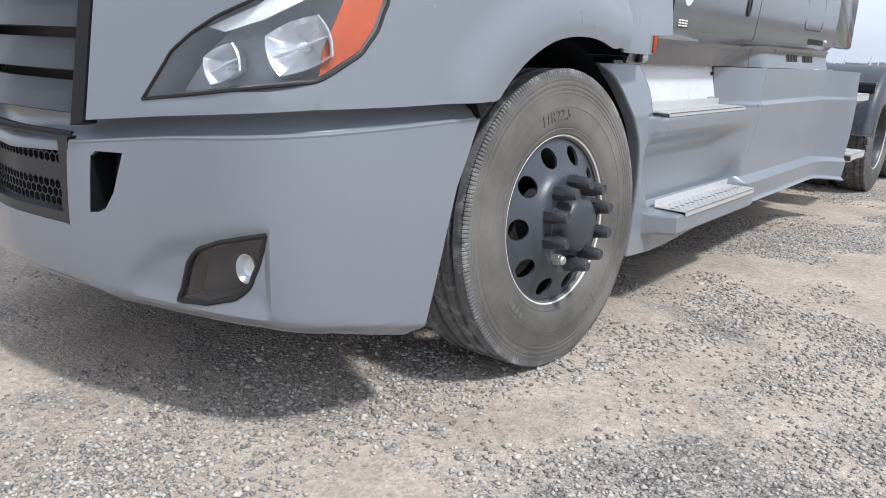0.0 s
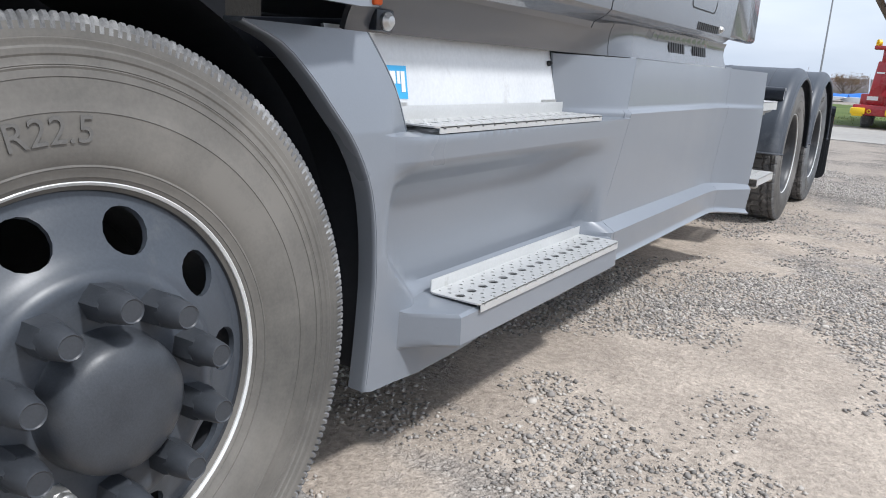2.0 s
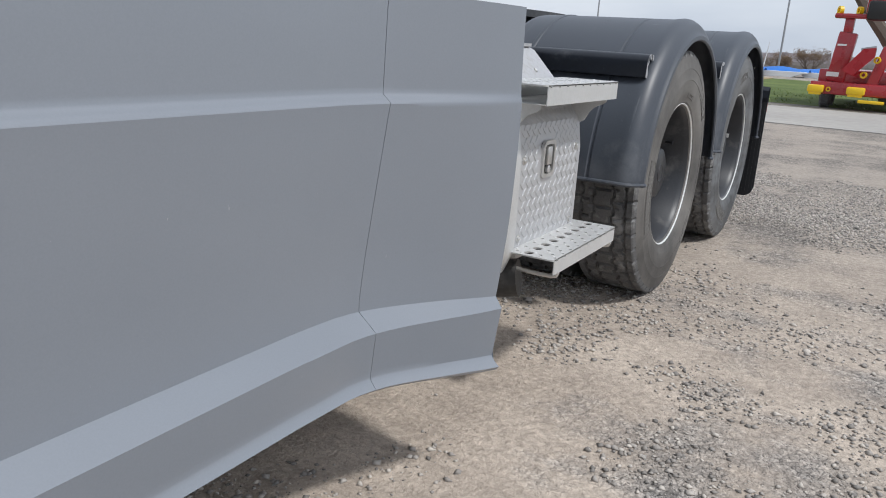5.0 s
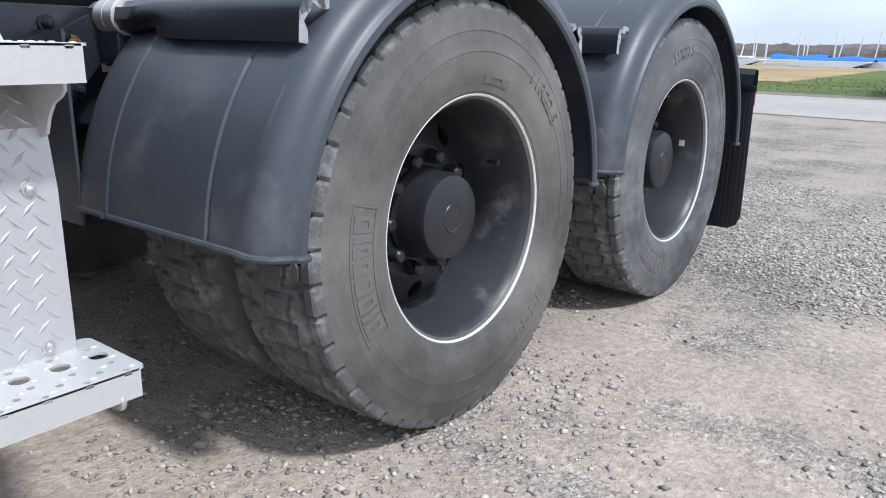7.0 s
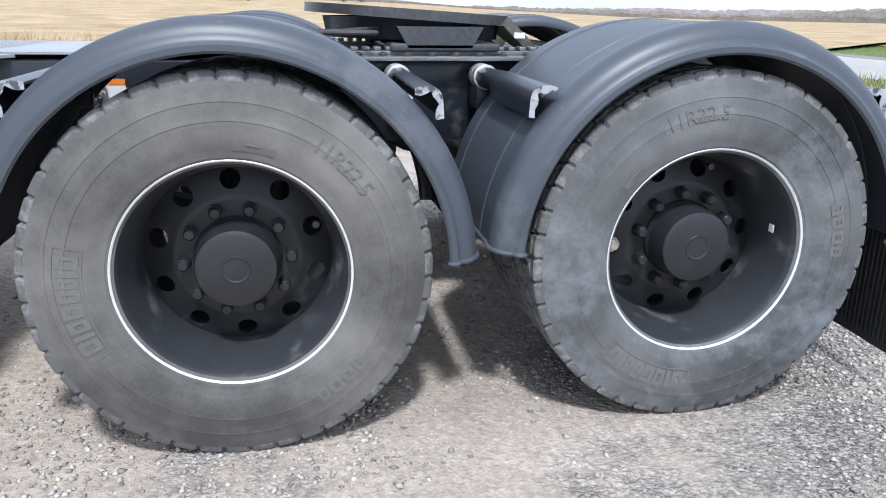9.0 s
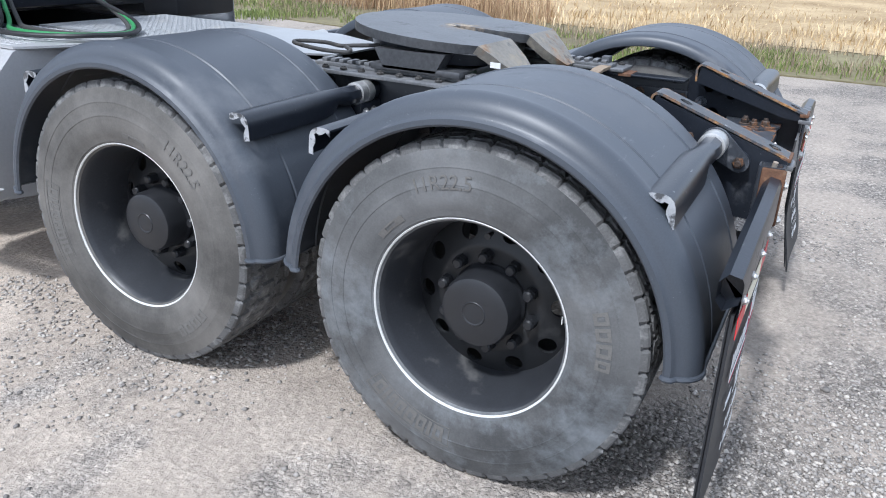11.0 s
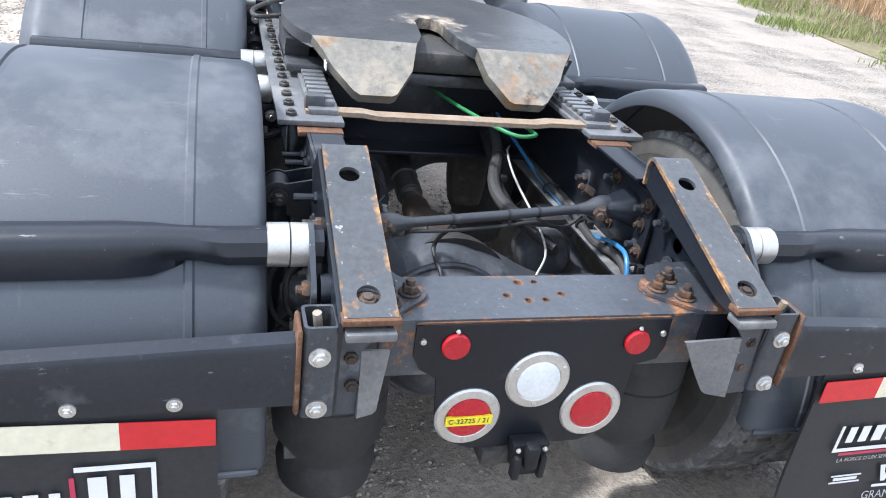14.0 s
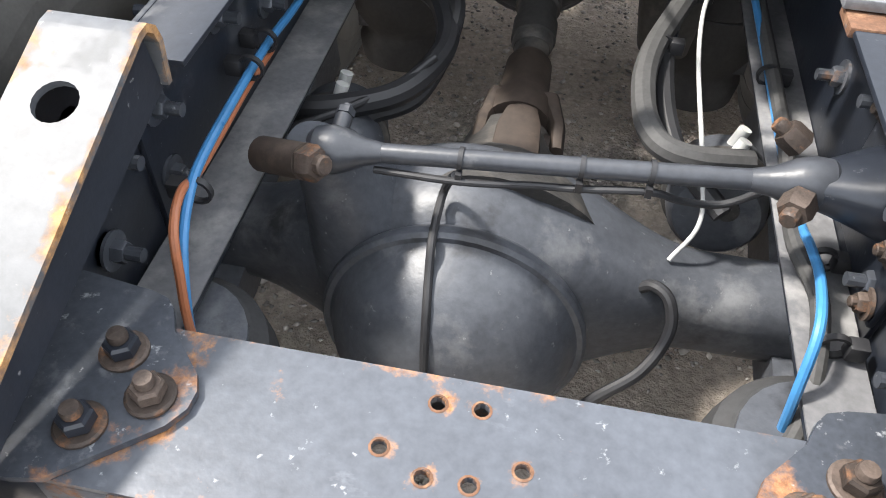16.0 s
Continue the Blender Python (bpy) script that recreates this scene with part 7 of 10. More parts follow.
# light plate with lamps, reflectors and trailer socket
bm = bmesh.new()
poly = [(-0.265, 0.834), (-0.268, 0.765), (-0.255, 0.735), (-0.205, 0.722), (-0.200, 0.60), (-0.175, 0.550), (-0.12, 0.525), (0.13, 0.525), (0.185, 0.550), (0.213, 0.60), (0.225, 0.71), (0.262, 0.735), (0.277, 0.765), (0.277, 0.834)]
sheet(bm, poly, [], lambda x, z: Vector((x, 7.690, z)), 0.006, step=0.1)
bmesh.ops.recalc_face_normals(bm, faces=bm.faces[:])
light_plate = part("light_plate", bm, M_LAMP_PLATE, truck, "black plate carrying three round lamps")


def rear_lamp(x, z, material, name, label):
    bm = bmesh.new()
    m = Matrix.Translation((x, 7.690, z)) @ pose(0, 0, 0, 0, 0, 90)
    lathe(bm, [(0.047, 0.0), (0.047, 0.006), (0.050, 0.008), (0.066, 0.007), (0.070, 0.003), (0.070, 0.0)], 48, m, closed=True)
    flange = part(name, bm, M_STEEL, light_plate, label)
    bm = bmesh.new()
    lathe(bm, [(0.048, 0.004), (0.046, 0.009), (0.030, 0.012), (0.001, 0.013)], 40, m)
    part("lens", bm, material, flange, label)
    for k in range(3):
        a = radians(90 + 120 * k + 180)
        bm = bmesh.new()
        lathe(bm, [(0.0055, 0.006), (0.005, 0.0095), (0.001, 0.010)], 10, Matrix.Translation((x + 0.059 * math.cos(a), 7.690, z + 0.059 * math.sin(a))) @ pose(0, 0, 0, 0, 0, 90))
        part("screw", bm, M_STEEL, flange)
    return flange


rear_lamp(0.008, 0.697, M_LENS_W, "reverse_lamp", "round clear reversing lamp in a silver ring")
tail = rear_lamp(0.146, 0.613, M_RED, "tail_lamp", "round red tail lamp in a silver ring")
rear_lamp(-0.130, 0.613, M_RED, "tail_lamp", "round red tail lamp in a silver ring")
bm = bmesh.new()
box(bm, (0.097, 7.700, 0.600), (0.195, 7.7055, 0.622), 0.0)
tag = part("stock_tag", bm, M_YELLOW, light_plate, "yellow tag with black numbers across the lamp")
me = lettering("C-32725 / 21", 0.0165, 0.0002)
me.transform(Matrix.Translation((0.146, 7.7060, 0.611)) @ pose(0, 0, 0, 90, 0, 180))
me.materials.clear()
me.materials.append(M_INK)
part("print", me, None, tag)
for x, z in ((0.196, 0.787), (-0.196, 0.781)):
    bm = bmesh.new()
    lathe(bm, [(0.0285, 0.0), (0.0285, 0.006), (0.026, 0.009), (0.001, 0.0095)], 32, Matrix.Translation((x, 7.690, z)) @ pose(0, 0, 0, 0, 0, 90))
    part("reflector", bm, M_RED, light_plate, "small round red reflector")
    bm = bmesh.new()
    hexagon(bm, (x, 7.690, z + 0.034), (0, 1, 0), 0.005, 0.006)
    part("screw", bm, M_STEEL, light_plate)
for x in (0.262, -0.252):
    bm = bmesh.new()
    lathe(bm, [(0.007, 0.0), (0.006, 0.005), (0.002, 0.006)], 10, Matrix.Translation((x, 7.690, 0.80)) @ pose(0, 0, 0, 0, 0, 90))
    part("screw", bm, M_STEEL, light_plate)
bm = bmesh.new()
prism(bm, [(-0.035, 0.555), (0.045, 0.555), (0.040, 0.495), (0.030, 0.475), (-0.020, 0.475), (-0.030, 0.495)], lambda x, z: Vector((x, 7.728, z)), 0.035)
box(bm, (-0.010, 7.715, 0.50), (0.020, 7.748, 0.560), 0.008)
box(bm, (0.025, 7.715, 0.47), (0.042, 7.742, 0.53), 0.006)
box(bm, (-0.032, 7.715, 0.47), (-0.016, 7.742, 0.53), 0.006)
bmesh.ops.recalc_face_normals(bm, faces=bm.faces[:])
sock = part("trailer_socket", bm, M_PLASTIC, truck, "black trailer cable socket")
for x in (-0.025, 0.035):
    bm = bmesh.new()
    hexagon(bm, (x, 7.728, 0.545), (0, 1, 0), 0.006, 0.006)
    part("bolt", bm, M_STEEL, sock)
bm = bmesh.new()
box(bm, (0.02, 7.60, 0.48), (0.10, 7.70, 0.52), 0.005)
part("hook", bm, M_DIRTY, truck)

# mud flaps with bars and print
for sg in (1, -1):
    bm = bmesh.new()
    sec = [(7.712, 0.745), (7.735, 0.80), (7.712, 0.86), (7.728, 0.872), (7.765, 0.872), (7.775, 0.860), (7.775, 0.745), (7.769, 0.745), (7.769, 0.855), (7.730, 0.862), (7.722, 0.858), (7.742, 0.80), (7.718, 0.745)]
    sec = [(7.742, 0.868), (7.770, 0.862), (7.776, 0.85), (7.776, 0.735), (7.771, 0.735), (7.771, 0.800), (7.740, 0.778), (7.722, 0.80), (7.722, 0.845)]
    a = [bm.verts.new((sg * 0.505, y, z)) for y, z in sec]
    b = [bm.verts.new((sg * 1.252, y, z - (0.036 if z > 0.77 else 0.0))) for y, z in sec]
    n_ = len(sec)
    for k in range(n_):
        bm.faces.new((a[k], a[(k + 1) % n_], b[(k + 1) % n_], b[k]))
    bm.faces.new(a[::-1])
    f_end = bm.faces.new(b)
    bmesh.ops.recalc_face_normals(bm, faces=bm.faces[:])
    r_ = bmesh.ops.inset_region(bm, faces=[f_end], thickness=0.004, depth=-0.05)
    bar = part("flap_bar", bm, M_CHASSIS, truck, "black folded steel bar holding the mud flap")
    bm = bmesh.new()
    box(bm, (min(sg * 0.497, sg * 0.507), 7.712, 0.715), (max(sg * 0.497, sg * 0.507), 7.782, 0.892), 0.006)
    part("end_plate", bm, M_RUSTY, bar, "rusty end plate of the bar")
    for x in (0.70, 0.86, 1.03, 1.19):
        bm = bmesh.new()
        hexagon(bm, (sg * x, 7.776, 0.752), (0, 1, 0), 0.009, 0.009, 0.013)
        part("bolt", bm, M_STEEL, bar)

    def flap_at(x, z, off=0.0):
        k = max(0.0, 0.74 - z)
        return Vector((sg * 0 + x, 7.768 + 0.02 * k + (0.05 * smoothstep(0.45, 0.1, z) if sg < 0 else 0.0) + 0.008 * math.sin(x * 9) * k + off, z))
    x0, x1 = (0.632, 1.250) if sg > 0 else (-1.250, -0.632)
    bm = bmesh.new()
    poly = [(x0, 0.745), (x0, 0.18), (x0 + 0.02, 0.145), (x0 + 0.06, 0.13), (x1 - 0.05, 0.13), (x1 - 0.015, 0.15), (x1, 0.19), (x1, 0.735)]
    sheet(bm, poly, [], lambda x, z: flap_at(x, z), 0.007, step=0.05)
    bmesh.ops.recalc_face_normals(bm, faces=bm.faces[:])
    flap = part("mud_flap", bm, M_FLAP, truck, "black rubber mud flap with reflective strip and white print")
    for k in range(30):
        if sg < 0 and k % 2:
            continue
        bm = bmesh.new()
        xk = x0 + 0.015 + (x1 - x0 - 0.03) * k / 29
        sheet(bm, [(xk, 0.16), (xk + 0.005, 0.16), (xk + 0.005, 0.72), (xk, 0.72)], [], lambda x, z: flap_at(x, z, -0.011), 0.004, step=0.2)
        part("rib", bm, M_FLAP, flap)
    tilt = lambda x: 0.018 * (abs(x) - 0.63) / 0.62
    for a_, b_, mt, nm in (((0.635, 0.787, M_TAPE_R, "red_tape"), (0.787, 1.092, M_TAPE_W, "cream_tape"), (1.092, 1.250, M_TAPE_R, "red_tape")) if sg > 0 else ((-1.25, -1.092, M_TAPE_R, "red_tape"), (-1.092, -0.787, M_TAPE_W, "cream_tape"), (-0.787, -0.635, M_TAPE_R, "red_tape"))):
        bm = bmesh.new()
        sheet(bm, [(a_, 0.660 + tilt(a_)), (b_, 0.660 + tilt(b_)), (b_, 0.716 + tilt(b_)), (a_, 0.716 + tilt(a_))], [], lambda x, z: flap_at(x, z, 0.010), 0.002, step=0.05)
        bmesh.ops.recalc_face_normals(bm, faces=bm.faces[:])
        part(nm, bm, mt, flap, "reflective strip across the flap")
    # printed mark: white letters as plain bars inside a bracket, a crimson frame, and town names
    cx = (x0 + x1) / 2 - 0.005

    def printed(polys, mt, nm="print"):
        bm = bmesh.new()
        for poly in polys:
            sheet(bm, [(cx - u, v) for u, v in poly], [], lambda x, z: flap_at(x, z, 0.0085), 0.0012, step=0, edge=0.06)
        bmesh.ops.recalc_face_normals(bm, faces=bm.faces[:])
        return part(nm, bm, mt, flap)
    rect = lambda u0, v0, u1, v1: [(u0, v0), (u1, v0), (u1, v1), (u0, v1)]
    white = [rect(-0.208, 0.508, -0.200, 0.585), rect(-0.208, 0.508, 0.06, 0.518), rect(0.075, 0.622, 0.203, 0.632), rect(0.195, 0.545, 0.203, 0.632)]
    u, glyphs = -0.185, []
    for w, shape in ((0.027, 0), (0.030, 1), (0.034, 2), (0.008, 3), (0.032, 0), (0.030, 4), (0.024, 5)):
        glyphs.append((u, 0.535, u + w, 0.580, 0.0085))
        u += w + 0.009
    glyphs += [(0.090, 0.552, 0.128, 0.608, 0.0105), (0.140, 0.552, 0.172, 0.608, 0.0105)]
    for u0, v0, u1, v1, k_ in glyphs:
        printed([rect(u0 + k_ * 0.4, v0, u1 - k_ * 0.4, v1)], M_PRINT, "white_bar")
    for poly in white:
        printed([poly], M_PRINT, "white_bar")
    printed([rect(-0.185, 0.496, 0.07, 0.504), rect(0.066, 0.496, 0.074, 0.610), rect(0.066, 0.530, 0.200, 0.538)], M_PRINT_RED, "crimson_frame")
    badge = [[(-0.035, 0.452), (-0.020, 0.452), (-0.010, 0.418), (0.0, 0.452), (0.012, 0.452), (0.020, 0.425), (0.032, 0.458), (0.046, 0.458), (0.026, 0.402), (0.014, 0.402), (0.006, 0.430), (-0.004, 0.402), (-0.016, 0.402)], rect(-0.038, 0.386, 0.045, 0.393), rect(-0.175, 0.408, -0.085, 0.412), rect(-0.175, 0.428, -0.085, 0.432), rect(-0.165, 0.416, -0.095, 0.424)]
    for row, (v, w) in enumerate(((0.314, 0.19), (0.238, 0.19))):
        for k in range(11):
            if k not in (1, 5):
                a_ = -w / 2 + w * k / 11
                badge.append(rect(a_, v, a_ + w / 11 * 0.72, v + 0.023))
    for poly in badge:
        printed([poly], M_PRINT, "white_bar")
    for words, size, v in (("LA FORCE D'UN SERVICE SUPÉRIEUR", 0.0165, 0.482), ("GRANBY", 0.032, 0.364), ("VICTORIAVILLE", 0.032, 0.288)):
        me = lettering(words, size, 0.0003)
        for vert in me.vertices:
            p_ = flap_at(cx - vert.co.x - (-0.05 if size < 0.02 else 0.0), v + vert.co.y, 0.0095)
            vert.co = p_
        me.update()
        me.materials.clear()
        me.materials.append(M_PRINT)
        part("printed_word", me, None, flap)


# ---- axles, shafts, springs and lines between the rails ----
def loft(bm, rows, segments=28, power=2.5):
    """A skin through rounded sections, each (centre, u axis, v axis); both ends closed."""
    rings = []
    for c, u, v in rows:
        ring = []
        for k in range(segments):
            a = 2 * math.pi * k / segments
            co, si = math.cos(a), math.sin(a)
            ring.append(bm.verts.new(Vector(c) + Vector(u) * math.copysign(abs(co) ** (2 / power), co) + Vector(v) * math.copysign(abs(si) ** (2 / power), si)))
        rings.append(ring)
    for p, q in zip(rings, rings[1:]):
        for k in range(segments):
            bm.faces.new((p[k], p[(k + 1) % segments], q[(k + 1) % segments], q[k]))
    bm.faces.new(rings[0][::-1])
    bm.faces.new(rings[-1])
    bmesh.ops.recalc_face_normals(bm, faces=bm.faces[:])
    return bm


BOWL_X = 0.065
for i, ay in enumerate(REAR_AXLES):
    # banjo housing: flat arms that swell into a round body
    bm = bmesh.new()
    rows = []
    for k in range(65):
        x = -0.80 + 1.6 * k / 64
        off = abs(x - BOWL_X)
        tall = math.sqrt(0.206 ** 2 - off ** 2) if off < 0.11 else 0.074 + 0.100 * (1 - smoothstep(0.06, 0.37, off)) * 1.13
        deep = 0.070 + 0.062 * smoothstep(0.36, 0.08, abs(x - BOWL_X))
        rows.append(((x, ay, REAR_Z), (0, deep, 0), (0, 0, tall)))
    loft(bm, rows, 36, 2.7)
    axle = part("axle_housing", bm, M_AXLE, truck, "dusty dark cast axle housing")
    bm = bmesh.new()
    lathe(bm, [(0.186, 0.05), (0.188, 0.108), (0.196, 0.118), (0.201, 0.128), (0.201, 0.140), (0.196, 0.146), (0.188, 0.146), (0.184, 0.150), (0.180, 0.160), (0.170, 0.185), (0.150, 0.215), (0.118, 0.245), (0.07, 0.266), (0.001, 0.274)], 56, Matrix.Translation((BOWL_X, ay, REAR_Z - 0.018)) @ pose(0, 0, 0, 0, -5, 90))
    part("cover_bowl", bm, M_AXLE, axle, "rounded differential cover with a raised rim")
    bm = bmesh.new()
    lathe(bm, [(0.19, 0.0), (0.17, 0.06), (0.11, 0.14), (0.085, 0.20), (0.075, 0.24), (0.001, 0.245)], 32, Matrix.Translation((0.03, ay, REAR_Z + 0.03)) @ pose(0, 0, 0, 0, -8, -90))
    part("pinion_nose", bm, M_DIRTY, axle)
    bm = bmesh.new()
    loft(bm, [((0.18, ay + 0.02, 0.54), (0.13, 0, 0), (0, 0.115, 0)), ((0.21, ay + 0.025, 0.62), (0.095, 0, 0), (0, 0.095, 0)), ((0.238, ay + 0.035, 0.68), (0.066, 0, 0), (0, 0.072, 0)),
              ((0.255, ay + 0.05, 0.73), (0.052, 0, 0), (0, 0.058, 0)), ((0.266, ay + 0.075, 0.775), (0.042, 0, 0), (0, 0.048, 0)), ((0.270, ay + 0.09, 0.80), (0.030, 0, 0), (0, 0.036, 0))], 24, 2.4)
    part("rod_tower", bm, M_AXLE, axle, "cast tower for the torque rod")
    # torque rod
    rl, rr_ = Vector((0.235, ay + 0.105, 0.800)), Vector((-0.330, ay + 0.108, 0.858))
    bm = bmesh.new()
    rod(bm, rl, rr_, 0.0128, 22)
    for c in (rl, rr_):
        way = (rr_ - rl).normalized() * (1 if c is rl else -1)
        lathe(bm, [(0.022, -0.030), (0.030, -0.020), (0.032, 0.0), (0.028, 0.018), (0.018, 0.042), (0.0132, 0.065)], 22, Matrix.Translation(c) @ way.to_track_quat("X", "Z").to_matrix().to_4x4())
    bmesh.ops.recalc_face_normals(bm, faces=bm.faces[:])
    trod = part("torque_rod", bm, M_ROD, truck, "grey transverse torque rod with rusty end bolts")
    bm = bmesh.new()
    rod(bm, (0.335, ay + 0.10, 0.770), (0.262, ay + 0.135, 0.800), 0.024, 18)
    part("end_pin", bm, M_YOKE, trod, "dark rusty pin")
    bm = bmesh.new()
    hexagon(bm, (0.262, ay + 0.135, 0.800), (-1, 0.5, 0.4), 0.024, 0.026)
    part("end_nut", bm, M_BOLT, trod, "rusty end nut")
    bm = bmesh.new()
    rod(bm, rl + Vector((0.0, 0.0, 0.0)), rl + Vector((0.0, -0.052, 0.012)), 0.012, 12)
    hexagon(bm, rl + Vector((0.0, -0.052, 0.012)), (0.0, -1, 0.25), 0.013, 0.014)
    part("end_stud", bm, M_ROD, trod)
    for c, w, r in (((-0.315, ay + 0.140, 0.860), (0.5, 1, 0.0), 0.020), ((-0.322, ay + 0.060, 0.872), (0.8, -0.2, 0.5), 0.018)):
        bm = bmesh.new()
        hexagon(bm, c, w, r, 0.030)
        part("end_bolt", bm, M_BOLT, trod)
    bm = bmesh.new()
    box(bm, (-0.422, ay + 0.00, 0.755), (-0.412, ay + 0.22, 0.935), 0.004)
    loft(bm, [((-0.412, ay + 0.11, 0.862), (0, 0.055, 0), (0, 0, 0.048)), ((-0.385, ay + 0.11, 0.862), (0, 0.050, 0), (0, 0, 0.036)), ((-0.350, ay + 0.11, 0.860), (0, 0.034, 0), (0, 0, 0.026)), ((-0.320, ay + 0.11, 0.858), (0, 0.022, 0), (0, 0, 0.020))], 20, 3.0)
    part("rod_bracket", bm, M_CHASSIS, trod, "cast bracket bolted to the rail")
    for dy, dz in ((0.02, 0.91), (0.03, 0.78), (0.20, 0.905), (0.185, 0.845), (0.20, 0.775)):
        bm = bmesh.new()
        hexagon(bm, (-0.411, ay + dy, dz), (1, 0, 0), 0.013, 0.014, 0.020)
        part("bolt", bm, M_BOLT, trod)
    for x in (0.071, -0.075, -0.156):
        c = rl + (rr_ - rl) * ((x - rl.x) / (rr_.x - rl.x))
        bm = bmesh.new()
        lathe(bm, [(0.0130, -0.003), (0.0155, -0.003), (0.0155, 0.003), (0.0130, 0.003)], 18, Matrix.Translation(c), closed=True)
        box(bm, (c.x - 0.004, c.y + 0.010, c.z - 0.024), (c.x + 0.004, c.y + 0.020, c.z - 0.010))
        part("cable_tie", bm, M_HOSE, trod)
    # air springs and their arms
    for sg in (1, -1):
        bm = bmesh.new()
        c = Matrix.Translation((sg * 0.385, ay + 0.348, 0.42)) @ pose(0, 0, 0, 0, -90, 0)
        lathe(bm, [(0.085, -0.17), (0.112, -0.16), (0.118, -0.11), (0.104, -0.08), (0.106, -0.06), (0.128, -0.02), (0.134, 0.04), (0.133, 0.10), (0.128, 0.104), (0.133, 0.108), (0.131, 0.19), (0.122, 0.235), (0.105, 0.25), (0.001, 0.252)], 36, c)
        bag = part("air_spring", bm, M_BAG, truck, "dusty black rubber air spring")
        bm = bmesh.new()
        lathe(bm, [(0.10, 0.25), (0.10, 0.258), (0.03, 0.262), (0.03, 0.275), (0.001, 0.276)], 28, c)
        part("top_plate", bm, M_AXLE, bag, "grey steel top plate")
        bm = bmesh.new()
        prism(bm, [(ay - 0.50, 0.50), (ay - 0.1, 0.42), (ay + 0.42, 0.36), (ay + 0.42, 0.41), (ay, 0.50), (ay - 0.48, 0.60)], lambda y, z: Vector((sg * 0.42, y, z)), 0.07 * sg)
        bmesh.ops.recalc_face_normals(bm, faces=bm.faces[:])
        part("trailing_arm", bm, M_AXLE, truck, "dark cast trailing arm")
        bm = bmesh.new()
        rod(bm, (sg * 0.510, ay + 0.176, 0.895), (sg * 0.520, ay + 0.186, 0.70), 0.036, 22)
        rod(bm, (sg * 0.520, ay + 0.186, 0.71), (sg * 0.535, ay + 0.21, 0.46), 0.028, 20)
        sh = part("shock_absorber", bm, M_CHASSIS, truck, "black shock absorber beside the rail")
        bm = bmesh.new()
        rod(bm, (sg * 0.508, ay + 0.142, 0.921), (sg * 0.508, ay + 0.200, 0.913), 0.027, 22)
        rod(bm, (sg * 0.508, ay + 0.135, 0.922), (sg * 0.508, ay + 0.206, 0.912), 0.014, 16)
        part("bushing", bm, M_HOSE, sh, "black rubber eye of the shock")
        for dy in (0.134, 0.205):
            bm = bmesh.new()
            ear = [(0.428, 0.955), (0.428, 0.850), (0.470, 0.862)] + [(0.508 + 0.034 * math.cos(radians(a_)), 0.913 + 0.034 * math.sin(radians(a_))) for a_ in range(-60, 121, 20)]
            prism(bm, [(x, z) for x, z in ear], lambda x, z: Vector((sg * x, ay + dy, z)), 0.007)
            bmesh.ops.recalc_face_normals(bm, faces=bm.faces[:])
            part("mount_ear", bm, M_CHASSIS, sh, "black steel ear on the rail")
        bm = bmesh.new()
        hexagon(bm, (sg * 0.508, ay + 0.209, 0.912), (0, 1, 0), 0.015, 0.020, 0.021)
        part("bolt", bm, M_DIRTY, sh)
        for dy, dz in ((-0.02, 0.925), (0.02, 0.89), (0.06, 0.935), (-0.05, 0.86), (0.30, 0.955), (0.33, 0.86)):
            bm = bmesh.new()
            hexagon(bm, (sg * 0.430, ay + dy, dz), (sg, 0, 0), 0.013, 0.014, 0.019)
            rod(bm, (sg * 0.444, ay + dy, dz), (sg * 0.485, ay + dy, dz), 0.008, 10)
            part("stud", bm, M_CHASSIS, sh)
        # valve and lines on the spring's top
        bm = bmesh.new()
        lathe(bm, [(0.052, 0.0), (0.060, 0.004), (0.060, 0.012), (0.048, 0.016), (0.044, 0.008)], 26, Matrix.Translation((sg * 0.476, ay + 0.412, 0.672)) @ pose(0, 0, 0, 0, -82, 0), closed=True)
        part("valve_ring", bm, M_WORN, bag, "worn ring on top of the spring")
        bm = bmesh.new()
        rod(bm, (sg * 0.476, ay + 0.412, 0.672), (sg * 0.480, ay + 0.415, 0.722), 0.012, 14)
        hexagon(bm, (sg * 0.480, ay + 0.415, 0.715), (0, 0, 1), 0.014, 0.018)
        part("valve", bm, M_STEEL, bag, "small metal air valve")
        bm = bmesh.new()
        hose(bm, [(sg * 0.480, ay + 0.415, 0.735), (sg * 0.50, ay + 0.42, 0.775), (sg * 0.495, ay + 0.36, 0.80), (sg * 0.455, ay + 0.30, 0.80), (sg * 0.44, ay + 0.24, 0.78)], 0.007, 8, 6)
        hose(bm, [(sg * 0.47, ay + 0.40, 0.70), (sg * 0.52, ay + 0.40, 0.73), (sg * 0.53, ay + 0.33, 0.77), (sg * 0.49, ay + 0.28, 0.82)], 0.006, 8, 6)
        part("air_line", bm, M_HOSE, bag)
        # brake chambers
        cm = Matrix.Translation((sg * 0.318, ay - 0.155, 0.590)) @ pose(0, 0, 0, 0, -12, 82 if sg < 0 else 98)
        bm = bmesh.new()
        lathe(bm, [(0.030, -0.10), (0.066, -0.094), (0.078, -0.070), (0.080, -0.012), (0.080, 0.014), (0.076, 0.050), (0.066, 0.064), (0.040, 0.070), (0.001, 0.071)], 34, cm)
        chamber = part("brake_chamber", bm, M_AXLE, truck, "dusty round brake chamber with a clamp band")
        bm = bmesh.new()
        lathe(bm, [(0.079, -0.010), (0.087, -0.008), (0.089, 0.0), (0.087, 0.008), (0.079, 0.010)], 34, cm, closed=True)
        part("clamp_band", bm, M_DIRTY, chamber)
        bm = bmesh.new()
